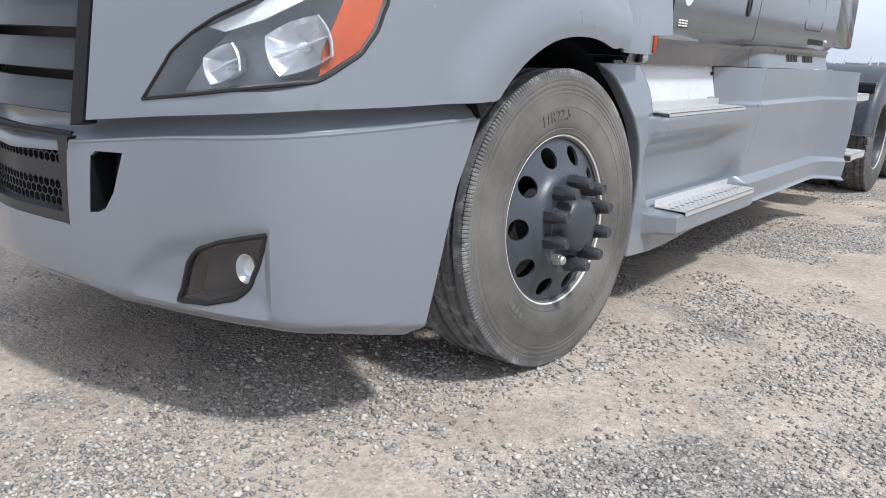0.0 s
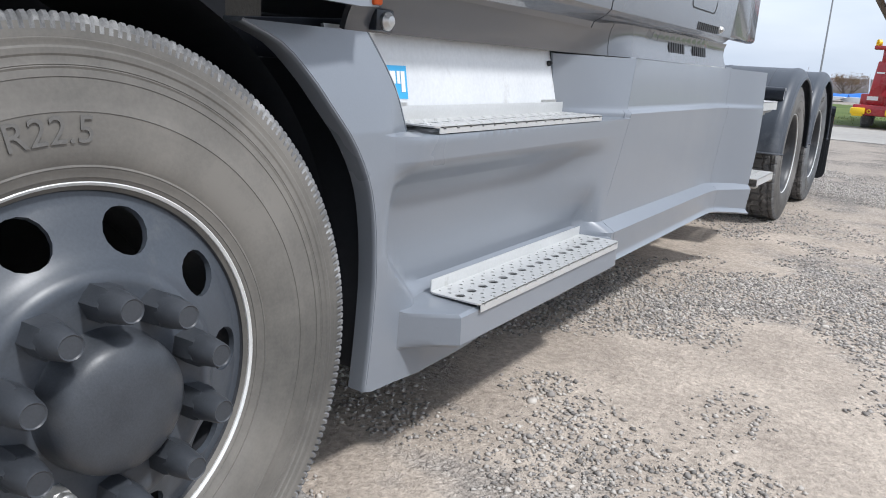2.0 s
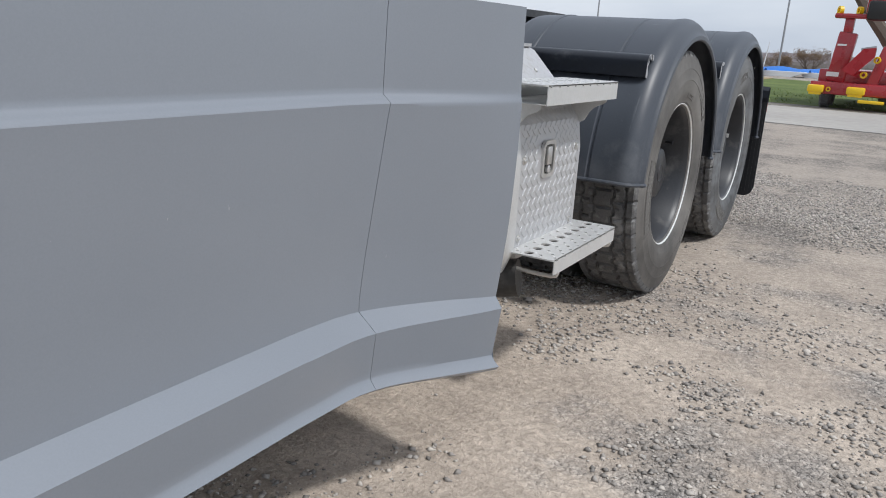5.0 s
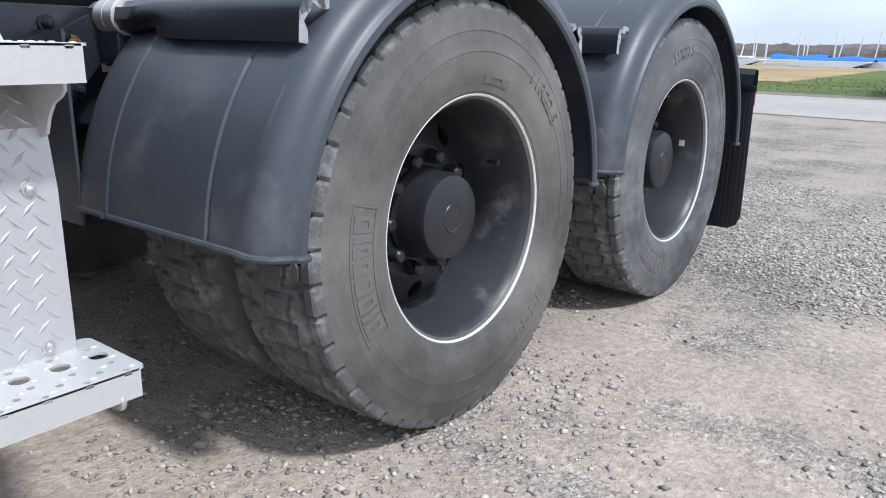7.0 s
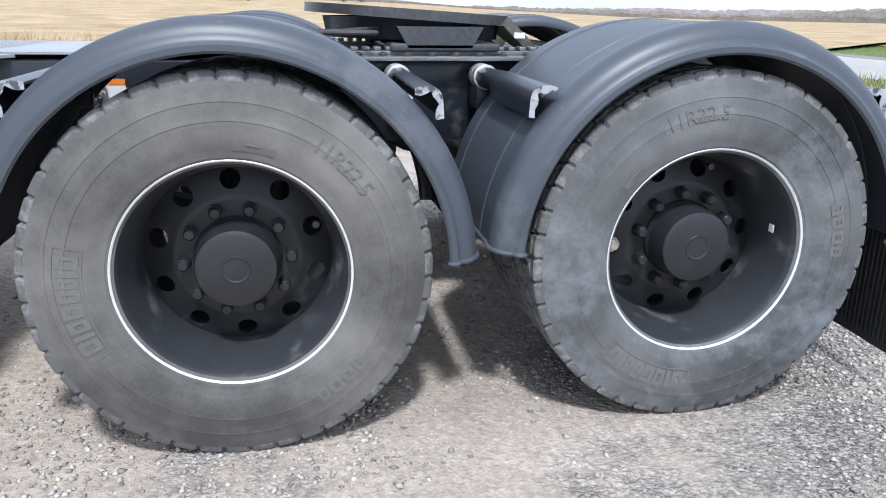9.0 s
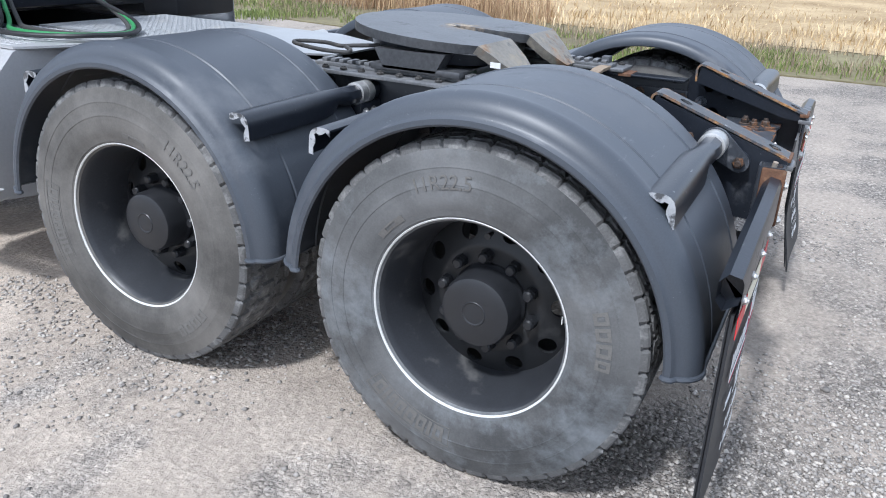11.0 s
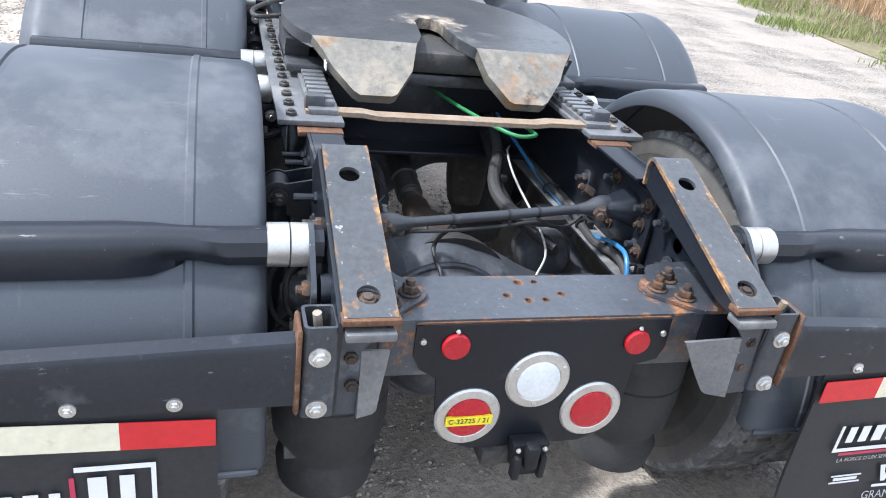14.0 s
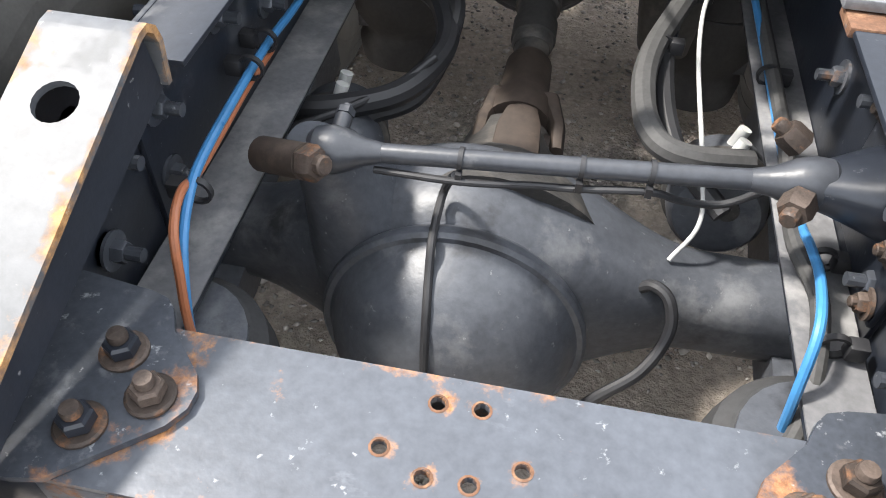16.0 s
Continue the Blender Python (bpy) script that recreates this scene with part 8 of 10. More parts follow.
        lathe(bm, [(0.001, 0.070), (0.018, 0.0705), (0.018, 0.078), (0.012, 0.080), (0.001, 0.080)], 16, cm @ Matrix.Translation((0, 0.012, 0.02)))
        part("plug", bm, M_DIRTY, chamber)
        for dz in (0.028, -0.018):
            bm = bmesh.new()
            rod(bm, cm @ Vector((-0.02 + dz, 0.0, 0.070)), cm @ Vector((-0.02 + dz, 0.012, 0.108)), 0.011, 12)
            part("port", bm, M_WIRE, chamber, "pale hose fitting")

# drive shafts
bm = bmesh.new()
shaft_way = Vector((0.006, -0.34, 0.075)).normalized().to_track_quat("X", "Z").to_matrix().to_4x4()
rod(bm, (0.022, 6.66, 0.600), (0.023, 6.58, 0.608), 0.034, 24)
lathe(bm, [(0.036, -0.01), (0.040, 0.0), (0.040, 0.012), (0.044, 0.014), (0.044, 0.06), (0.040, 0.064), (0.040, 0.10), (0.046, 0.105), (0.046, 0.21), (0.036, 0.24), (0.030, 0.28), (0.001, 0.28)], 28, Matrix.Translation((0.023, 6.59, 0.607)) @ shaft_way)
shaft = part("drive_shaft", bm, M_DIRTY, truck, "greasy drive shaft between the axles")
bm = bmesh.new()
lathe(bm, [(0.040, 0.0), (0.044, 0.01), (0.046, 0.09), (0.054, 0.13), (0.064, 0.16), (0.060, 0.20), (0.001, 0.20)], 28, Matrix.Translation((0.022, 6.645, 0.600)) @ pose(0, 0, 0, 0, 0, 90))
bmesh.ops.recalc_face_normals(bm, faces=bm.faces[:])
yoke = part("yoke", bm, M_YOKE, shaft, "brown rusty yoke of the universal joint")
for sx in (-1, 1):
    bm = bmesh.new()
    loft(bm, [((0.018 + sx * 0.045, 6.79, 0.60), (0.020, 0, 0), (0, 0, 0.048)), ((0.016 + sx * 0.064, 6.86, 0.60), (0.014, 0, 0), (0, 0, 0.040)), ((0.016 + sx * 0.066, 6.915, 0.60), (0.013, 0, 0), (0, 0, 0.030))], 16, 3.0)
    part("ear", bm, M_YOKE, yoke)
    bm = bmesh.new()
    loft(bm, [((0.016, 6.98, 0.60 + sx * 0.052), (0.040, 0, 0), (0, 0, 0.014)), ((0.016, 6.91, 0.60 + sx * 0.060), (0.036, 0, 0), (0, 0, 0.013)), ((0.016, 6.87, 0.60 + sx * 0.060), (0.026, 0, 0), (0, 0, 0.012))], 16, 3.0)
    part("ear", bm, M_YOKE, yoke)
bm = bmesh.new()
rod(bm, (-0.055, 6.885, 0.60), (0.087, 6.885, 0.60), 0.024, 14)
rod(bm, (0.016, 6.885, 0.53), (0.016, 6.885, 0.668), 0.024, 14)
bmesh.ops.recalc_face_normals(bm, faces=bm.faces[:])
part("joint_cross", bm, M_YOKE, yoke, "brown rusty joint cross")
bm = bmesh.new()
rod(bm, (0.0, 5.55, 0.60), (0.0, 2.6, 0.70), 0.055, 20)
part("drive_shaft", bm, M_DIRTY, truck)
bm = bmesh.new()
box(bm, (-0.26, 1.2, 0.45), (0.26, 2.9, 0.95), 0.08)
part("gearbox", bm, M_DIRTY, truck, "dark gearbox in the shade")
bm = bmesh.new()
box(bm, (-0.40, -0.75, 0.50), (0.40, 1.2, 1.35), 0.06)
part("engine", bm, M_DIRTY, truck, "dark engine block in the shade")
bm = bmesh.new()
rod(bm, (-0.95, FRONT_AXLE_Y, 0.50), (0.95, FRONT_AXLE_Y, 0.50), 0.06, 16)
part("front_axle", bm, M_CHASSIS, truck)
for y in (4.6, 5.45, 6.43):
    bm = bmesh.new()
    box(bm, (-0.422, y - 0.10, 0.73), (0.422, y + 0.10, 0.745), 0.004)
    box(bm, (-0.422, y - 0.005, 0.73), (0.422, y + 0.005, 0.96), 0.002)
    part("cross_member", bm, M_CHASSIS, truck, "black frame cross member")
far_yoke = Vector((0.030, 6.285, 0.674))
for sx in (-1, 1):
    bm = bmesh.new()
    loft(bm, [(far_yoke + Vector((sx * 0.022, 0.03, -0.004)), (0.018, 0, 0), (0, 0, 0.030)), (far_yoke + Vector((sx * 0.046, 0.0, 0.0)), (0.014, 0, 0), (0, 0, 0.028)), (far_yoke + Vector((sx * 0.050, -0.035, 0.006)), (0.012, 0, 0), (0, 0, 0.022))], 16, 3.0)
    part("far_ear", bm, M_DIRTY, shaft)
    bm = bmesh.new()
    rod(bm, far_yoke + Vector((sx * 0.03, -0.025, 0.004)), far_yoke + Vector((sx * 0.072, -0.025, 0.004)), 0.020, 16)
    part("bearing_cap", bm, M_FLANGE, shaft, "dusty bearing cap")
bm = bmesh.new()
lathe(bm, [(0.001, 0.0), (0.055, 0.0), (0.060, 0.01), (0.060, 0.03), (0.10, 0.06), (0.12, 0.14), (0.001, 0.15)], 28, Matrix.Translation((0.032, 6.235, 0.684)) @ shaft_way)
part("pinion_flange", bm, M_DIRTY, shaft, "dark round flange of the front axle")
bm = bmesh.new()
loft(bm, [((-0.262, 6.30, 0.48), (0.058, 0, 0), (0, 0.070, 0)), ((-0.258, 6.305, 0.56), (0.068, 0, 0), (0, 0.078, 0)), ((-0.250, 6.31, 0.68), (0.072, 0, 0), (0, 0.080, 0)), ((-0.246, 6.31, 0.735), (0.068, 0, 0), (0, 0.076, 0)), ((-0.246, 6.31, 0.752), (0.050, 0, 0), (0, 0.060, 0))], 28, 3.2)
part("reservoir", bm, M_DIRTY, truck, "dusty dark upright reservoir between the rails")
bm = bmesh.new()
lathe(bm, [(0.014, -0.03), (0.022, -0.02), (0.022, 0.03), (0.016, 0.035), (0.016, 0.05), (0.010, 0.055), (0.009, 0.085), (0.001, 0.086)], 20, Matrix.Translation((-0.165, 7.075, 0.585)) @ pose(0, 0, 0, 0, 10, 190))
part("sensor", bm, M_AXLE, truck, "small dusty metal sensor on the axle")

# hoses, air lines and wires
LINES = [
    ("blue_air_line", M_BLUE, 0.0064, [(0.395, 6.40, 0.80), (0.39, 6.82, 0.80), (0.385, 7.00, 0.818), (0.378, 7.12, 0.828), (0.372, 7.265, 0.828), (0.362, 7.333, 0.824), (0.350, 7.39, 0.800), (0.338, 7.437, 0.737), (0.335, 7.45, 0.66)]),
    ("orange_air_line", M_COPPER, 0.0056, [(0.385, 7.00, 0.802), (0.383, 7.10, 0.808), (0.375, 7.273, 0.813), (0.366, 7.339, 0.836), (0.353, 7.391, 0.829), (0.343, 7.42, 0.787), (0.335, 7.442, 0.745), (0.330, 7.455, 0.66)]),
    ("blue_air_line", M_BLUE, 0.0062, [(-0.24, 6.30, 0.93), (-0.33, 6.56, 0.80), (-0.36, 6.74, 0.745), (-0.365, 7.00, 0.735), (-0.37, 7.12, 0.738), (-0.365, 7.20, 0.765), (-0.358, 7.27, 0.785), (-0.342, 7.35, 0.795), (-0.334, 7.395, 0.74), (-0.340, 7.41, 0.655)]),
    ("black_hose", M_HOSE_GREY, 0.0115, [(-0.36, 6.60, 0.76), (-0.37, 6.95, 0.74), (-0.36, 7.15, 0.735), (-0.37, 7.28, 0.75), (-0.355, 7.40, 0.70), (-0.32, 7.46, 0.655)]),
    ("pale_wire", M_WIRE, 0.0036, [(-0.33, 6.50, 0.77), (-0.262, 6.66, 0.80), (-0.245, 6.80, 0.77), (-0.262, 7.0, 0.70), (-0.27, 7.06, 0.645), (-0.237, 7.097, 0.597)]),
    ("heavy_hose", M_HOSE_GREY, 0.019, [(-0.26, 6.40, 0.86), (-0.245, 6.60, 0.80), (-0.175, 6.80, 0.76), (-0.165, 6.92, 0.745), (-0.185, 7.01, 0.745), (-0.235, 7.03, 0.74), (-0.32, 7.01, 0.73)]),
    ("heavy_hose", M_HOSE, 0.016, [(-0.23, 6.35, 0.88), (-0.22, 6.60, 0.79), (-0.20, 6.78, 0.74), (-0.22, 6.95, 0.70), (-0.30, 7.05, 0.66)]),
    ("heavy_hose", M_HOSE, 0.021, [(0.30, 6.30, 0.85), (0.27, 6.58, 0.75), (0.19, 6.68, 0.72), (0.165, 6.78, 0.70), (0.21, 6.90, 0.69), (0.30, 6.95, 0.68), (0.38, 6.96, 0.67)]),
    ("heavy_hose", M_HOSE, 0.016, [(0.34, 6.30, 0.80), (0.30, 6.50, 0.78), (0.21, 6.60, 0.76), (0.16, 6.70, 0.72), (0.19, 6.86, 0.66), (0.27, 6.92, 0.64)]),
    ("green_air_line", M_GREEN, 0.006, [(0.05, 6.20, 0.98), (-0.032, 6.54, 0.955), (-0.10, 6.76, 0.95), (-0.17, 6.90, 0.945), (-0.235, 6.90, 0.945), (-0.262, 6.82, 0.93), (-0.27, 6.66, 0.91)]),
    ("black_cable", M_HOSE, 0.006, [(0.075, 7.205, 0.80), (0.088, 7.16, 0.75), (0.098, 7.155, 0.716), (0.10, 7.20, 0.700), (0.098, 7.232, 0.696), (0.095, 7.262, 0.672), (0.09, 7.30, 0.646), (0.085, 7.335, 0.604), (0.08, 7.362, 0.54), (0.078, 7.374, 0.47)]),
    ("black_cable", M_HOSE, 0.005, [(0.18, 7.20, 0.785), (0.07, 7.21, 0.795), (-0.02, 7.20, 0.798), (-0.075, 7.205, 0.808), (-0.156, 7.205, 0.820), (-0.20, 7.19, 0.80), (-0.25, 7.18, 0.795), (-0.29, 7.18, 0.825)]),
    ("vent_hose", M_HOSE, 0.0090, [(-0.195, 7.145, 0.575), (-0.215, 7.155, 0.60), (-0.238, 7.175, 0.595), (-0.245, 7.205, 0.56), (-0.215, 7.25, 0.52), (-0.16, 7.28, 0.48), (-0.12, 7.29, 0.42)]),
    ("black_cable", M_HOSE, 0.007, [(0.40, 7.02, 0.66), (0.30, 6.98, 0.69), (0.22, 6.90, 0.70), (0.17, 6.84, 0.72)]),
]
for nm, mt, r, pts in LINES:
    bm = bmesh.new()
    hose(bm, pts, r, 10, 7)
    part(nm, bm, mt, truck)
for (x, y, z) in ((0.385, 7.015, 0.828), (0.377, 7.09, 0.833), (0.364, 7.31, 0.812), (-0.362, 6.80, 0.742), (-0.367, 7.05, 0.736), (-0.385, 7.20, 0.748), (-0.38, 7.33, 0.745), (-0.235, 6.66, 0.79), (-0.19, 6.78, 0.76)):
    bm = bmesh.new()
    lathe(bm, [(0.015, -0.004), (0.019, -0.004), (0.019, 0.004), (0.015, 0.004)], 14, Matrix.Translation((x, y, z)) @ pose(0, 0, 0, 0, 0, 90), closed=True)
    box(bm, (x + (0.012 if x > 0 else -0.035), y - 0.01, z - 0.012), (x + (0.035 if x > 0 else -0.012), y + 0.01, z + 0.012), 0.003)
    part("line_clip", bm, M_HOSE, truck)

# deck between the rails behind the cab
bm = bmesh.new()
sheet(bm, [(-0.40, 4.30), (0.40, 4.30), (0.40, 5.55), (0.20, 5.95), (-0.20, 5.95), (-0.40, 5.55)], [], flat((0, 0, 1.012), (1, 0, 0), (0, 1, 0)), -0.008, step=0.2)
deck = part("deck_plate", bm, M_DECK, truck, "pale metal deck plate behind the cab")
bm = bmesh.new()
diamond_field(bm, 40, 24, 0.034, lambda u, v, d: Vector((-0.39 + u, 4.32 + v, 1.0125 + d)) if u < 0.78 and v < 1.2 else None)
part("tread_pattern", bm, M_DECK, deck, angle=10)
bm = bmesh.new()
hexagon(bm, (0.22, 5.62, 1.013), (0, 0, 1), 0.018, 0.02, 0.028)
rod(bm, (0.22, 5.62, 1.02), (0.22, 5.62, 1.06), 0.008, 10)
part("stud", bm, M_DIRTY, deck)
bm = bmesh.new()
sheet(bm, [(0.42, 4.28), (0.92, 4.28), (0.92, 4.86), (0.42, 5.10)], [], flat((0, 0, 1.006), (1, 0, 0), (0, 1, 0)), -0.01, step=0.2)
side_deck = part("side_deck", bm, M_PLATE, truck, "tread-plate deck over the tool box")
bm = bmesh.new()
diamond_field(bm, 42, 14, 0.038, lambda u, v, d: Vector((0.43 + u, 4.30 + v, 1.0065 + d)) if u < 0.47 and v < 0.54 else None)
part("tread_pattern", bm, M_PLATE, side_deck, angle=10)
for k, (mt, off) in enumerate(((M_GREEN, 0.0), (M_HOSE, 0.035), (M_HOSE_GREY, -0.04))):
    bm = bmesh.new()
    hose(bm, [(0.30 + off, 3.70, 1.75), (0.38 + off, 3.95, 1.35), (0.52 + off, 4.25, 1.06), (0.72 + off * 2, 4.60, 1.035), (0.60 + off, 4.95, 1.035), (0.30, 4.85 + off, 1.05), (0.15 + off, 4.20, 1.25), (0.10 + off, 3.70, 1.70)], 0.011, 10, 9)
    part("coiled_air_line", bm, mt, truck, "green air line" if k == 0 else "black trailer cable")
bm = bmesh.new()
box(bm, (-1.05, 3.95, 0.98), (-0.55, 4.25, 1.30), 0.03)
part("battery_cover", bm, M_PLASTIC, truck, "black box behind the cab")
bm = bmesh.new()
box(bm, (-0.45, 3.70, 1.05), (0.45, 3.95, 1.22), 0.03)
part("cab_mount", bm, M_CHASSIS, truck, "black cab mount behind the sleeper")
bm = bmesh.new()
box(bm, (0.435, 5.30, 0.86), (0.438, 5.42, 0.93), 0.0)
warn = part("warning_label", bm, M_STICKER, truck, "white warning label with orange stripe")
bm = bmesh.new()
box(bm, (0.438, 5.30, 0.912), (0.4395, 5.42, 0.93), 0.0)
part("stripe", bm, M_ORANGE, warn)


# ---- ground ----
def ground_z(x, y):
    """Gravel height: nearly flat, a little higher by the front axle, with shallow ruts."""
    near = 1 - smoothstep(6, 14, math.hypot(x - 0.5, y - 3.5))
    rise = 0.028 * math.exp(-((y - 0.0) / 0.75) ** 2) * math.exp(-((x - 0.7) / 1.6) ** 2)
    lump = 0.006 * noise.noise(Vector((x * 0.9, y * 0.9, 0))) + 0.004 * noise.noise(Vector((x * 3.1, y * 3.1, 5)))
    return (rise + lump * near - 0.004) - 0.02 * smoothstep(30, 200, math.hypot(x, y))


def gravel_material():
    """Packed tan dust with worn tracks, patches of grey crushed stone and single stones of differing tone."""
    m = bpy.data.materials.new("gravel")
    m.use_nodes = True
    nt = m.node_tree
    b = nt.nodes["Principled BSDF"]
    b.inputs["Roughness"].default_value = 0.95
    b.inputs["Specular IOR Level"].default_value = 0.15
    tc = node(nt, "ShaderNodeTexCoord")
    pos = tc.outputs["Object"]

    def link(x, y):
        nt.links.new(x, y)

    def math2(op, x, y, z=None):
        n_ = node(nt, "ShaderNodeMath")
        n_.operation = op
        for i, v in enumerate((x, y, z)):
            if v is None:
                continue
            if isinstance(v, (int, float)):
                n_.inputs[i].default_value = v
            else:
                link(v, n_.inputs[i])
        return n_.outputs[0]

    def span(v, lo, hi, to_lo=0.0, to_hi=1.0):
        n_ = node(nt, "ShaderNodeMapRange")
        n_.inputs["From Min"].default_value, n_.inputs["From Max"].default_value = lo, hi
        n_.inputs["To Min"].default_value, n_.inputs["To Max"].default_value = to_lo, to_hi
        link(v, n_.inputs["Value"])
        return n_.outputs[0]

    def blend(f, x, y):
        n_ = node(nt, "ShaderNodeMix")
        n_.data_type = "RGBA"
        link(f, n_.inputs["Factor"])
        for sock, v in (("A", x), ("B", y)):
            if isinstance(v, tuple):
                n_.inputs[sock].default_value = (*v, 1)
            else:
                link(v, n_.inputs[sock])
        return n_.outputs["Result"]

    def nz(scale, detail=5.0, rough=0.6, src=None):
        n_ = node(nt, "ShaderNodeTexNoise", Scale=scale, Detail=detail, Roughness=rough)
        link(src if src is not None else pos, n_.inputs["Vector"])
        return n_.outputs["Fac"]

    patch, tone, fine = nz(0.75, 7.0, 0.66), nz(2.6, 6.0, 0.65), nz(38.0, 5.0, 0.72)
    stretch = node(nt, "ShaderNodeVectorMath")
    stretch.operation = "MULTIPLY"
    stretch.inputs[1].default_value = (3.2, 0.35, 1.0)
    link(pos, stretch.inputs[0])
    streak = nz(0.9, 4.0, 0.55, stretch.outputs[0])
    sep = node(nt, "ShaderNodeSeparateXYZ")
    link(pos, sep.inputs[0])
    far = math2("MAXIMUM", span(sep.outputs["Y"], 5.0, 8.6), span(sep.outputs["X"], -1.0, -4.5))
    turn_xy = node(nt, "ShaderNodeMapping")
    turn_xy.inputs["Rotation"].default_value = (0, 0, 0.22)
    turn_xy.inputs["Scale"].default_value = (0.30, 3.4, 1.0)
    link(pos, turn_xy.inputs["Vector"])
    cross_track = nz(1.1, 5.0, 0.6, turn_xy.outputs[0])
    stony = span(math2("MULTIPLY_ADD", far, 0.09, math2("MULTIPLY_ADD", streak, -0.25, math2("MULTIPLY_ADD", math2("SUBTRACT", cross_track, 0.5), 0.35, patch))), 0.41, 0.57)
    # soil colours
    dust = blend(span(tone, 0.35, 0.66), (0.412, 0.350, 0.292), (0.570, 0.488, 0.408))
    stone = blend(span(tone, 0.35, 0.66), (0.345, 0.322, 0.302), (0.475, 0.440, 0.406))
    soil = blend(stony, dust, stone)
    soil = blend(math2("MULTIPLY", far, 0.76), soil, (0.340, 0.302, 0.264))
    # pebbles: cells of two sizes, strong in the stony patches and faint in the dust
    c1, c2 = node(nt, "ShaderNodeTexVoronoi", Scale=62.0), node(nt, "ShaderNodeTexVoronoi", Scale=135.0)
    for c in (c1, c2):
        warp = node(nt, "ShaderNodeVectorMath")
        warp.operation = "ADD"
        jit = node(nt, "ShaderNodeTexNoise", Scale=30.0)
        link(pos, jit.inputs["Vector"])
        sc = node(nt, "ShaderNodeVectorMath")
        sc.operation = "SCALE"
        sc.inputs["Scale"].default_value = 0.016
        link(jit.outputs["Color"], sc.inputs[0])
        link(pos, warp.inputs[0])
        link(sc.outputs[0], warp.inputs[1])
        link(warp.outputs[0], c.inputs["Vector"])
    t1, t2 = node(nt, "ShaderNodeSeparateColor"), node(nt, "ShaderNodeSeparateColor")
    link(c1.outputs["Color"], t1.inputs[0])
    link(c2.outputs["Color"], t2.inputs[0])
    peb = math2("MULTIPLY", span(t1.outputs[0], 0, 1, 0.52, 1.36), span(t2.outputs[0], 0, 1, 0.66, 1.30))
    weak = math2("MULTIPLY_ADD", stony, 0.74, 0.15)
    lift = math2("MULTIPLY_ADD", math2("SUBTRACT", peb, 1.0), weak, 1.0)
    # dark gaps between stones
    gap = span(c1.outputs["Distance"], 0.42, 0.75, 1.0, 0.66)
    lift = math2("MULTIPLY", lift, math2("MULTIPLY_ADD", math2("SUBTRACT", gap, 1.0), weak, 1.0))
    lift = math2("MULTIPLY", lift, span(fine, 0.28, 0.74, 0.70, 1.27))
    out = node(nt, "ShaderNodeVectorMath")
    out.operation = "SCALE"
    link(soil, out.inputs[0])
    link(lift, out.inputs["Scale"])
    link(out.outputs[0], b.inputs["Base Color"])
    hgt = math2("MULTIPLY_ADD", c1.outputs["Distance"], math2("MULTIPLY", weak, -1.5), fine)
    hgt = math2("MULTIPLY_ADD", c2.outputs["Distance"], math2("MULTIPLY", weak, -0.7), hgt)
    hgt = math2("MULTIPLY_ADD", tone, 1.2, hgt)
    bp = node(nt, "ShaderNodeBump", Strength=0.9, Distance=0.013)
    link(hgt, bp.inputs["Height"])
    link(bp.outputs["Normal"], b.inputs["Normal"])
    return m


def speckled(name, dark, light, scale, rough=0.9, bump=0.5, depth=0.01):
    """A ground cover of two tones."""
    m = bpy.data.materials.new(name)
    m.use_nodes = True
    nt = m.node_tree
    b = nt.nodes["Principled BSDF"]
    b.inputs["Roughness"].default_value = rough
    b.inputs["Specular IOR Level"].default_value = 0.2
    tc = node(nt, "ShaderNodeTexCoord")
    a = node(nt, "ShaderNodeTexNoise", Scale=scale, Detail=7.0, Roughness=0.7)
    c = node(nt, "ShaderNodeTexNoise", Scale=scale * 0.06, Detail=4.0)
    nt.links.new(tc.outputs["Object"], a.inputs["Vector"])
    nt.links.new(tc.outputs["Object"], c.inputs["Vector"])
    add = node(nt, "ShaderNodeMath")
    add.operation = "ADD"
    nt.links.new(a.outputs["Fac"], add.inputs[0])
    nt.links.new(c.outputs["Fac"], add.inputs[1])
    mr = node(nt, "ShaderNodeMapRange")
    mr.inputs["From Min"].default_value, mr.inputs["From Max"].default_value = 0.7, 1.3
    nt.links.new(add.outputs[0], mr.inputs["Value"])
    mx = node(nt, "ShaderNodeMix")
    mx.data_type = "RGBA"
    mx.inputs["A"].default_value, mx.inputs["B"].default_value = (*dark, 1), (*light, 1)
    nt.links.new(mr.outputs[0], mx.inputs["Factor"])
    nt.links.new(mx.outputs["Result"], b.inputs["Base Color"])
    bp = node(nt, "ShaderNodeBump", Strength=bump, Distance=depth)
    nt.links.new(a.outputs["Fac"], bp.inputs["Height"])
    nt.links.new(bp.outputs["Normal"], b.inputs["Normal"])
    return m


M_GRAVEL = gravel_material()


def grid_lines(lo, hi, a, b, fine, coarse):
    out, v = [], a
    while v < b:
        out.append(v)
        v += fine
    out.append(b)
    g, v = coarse, b
    while v < hi:
        v += g
        g *= 1.6
        out.append(min(v, hi))
    g, v = coarse, a
    while v > lo:
        v -= g
        g *= 1.6
        out.insert(0, max(v, lo))
    return out


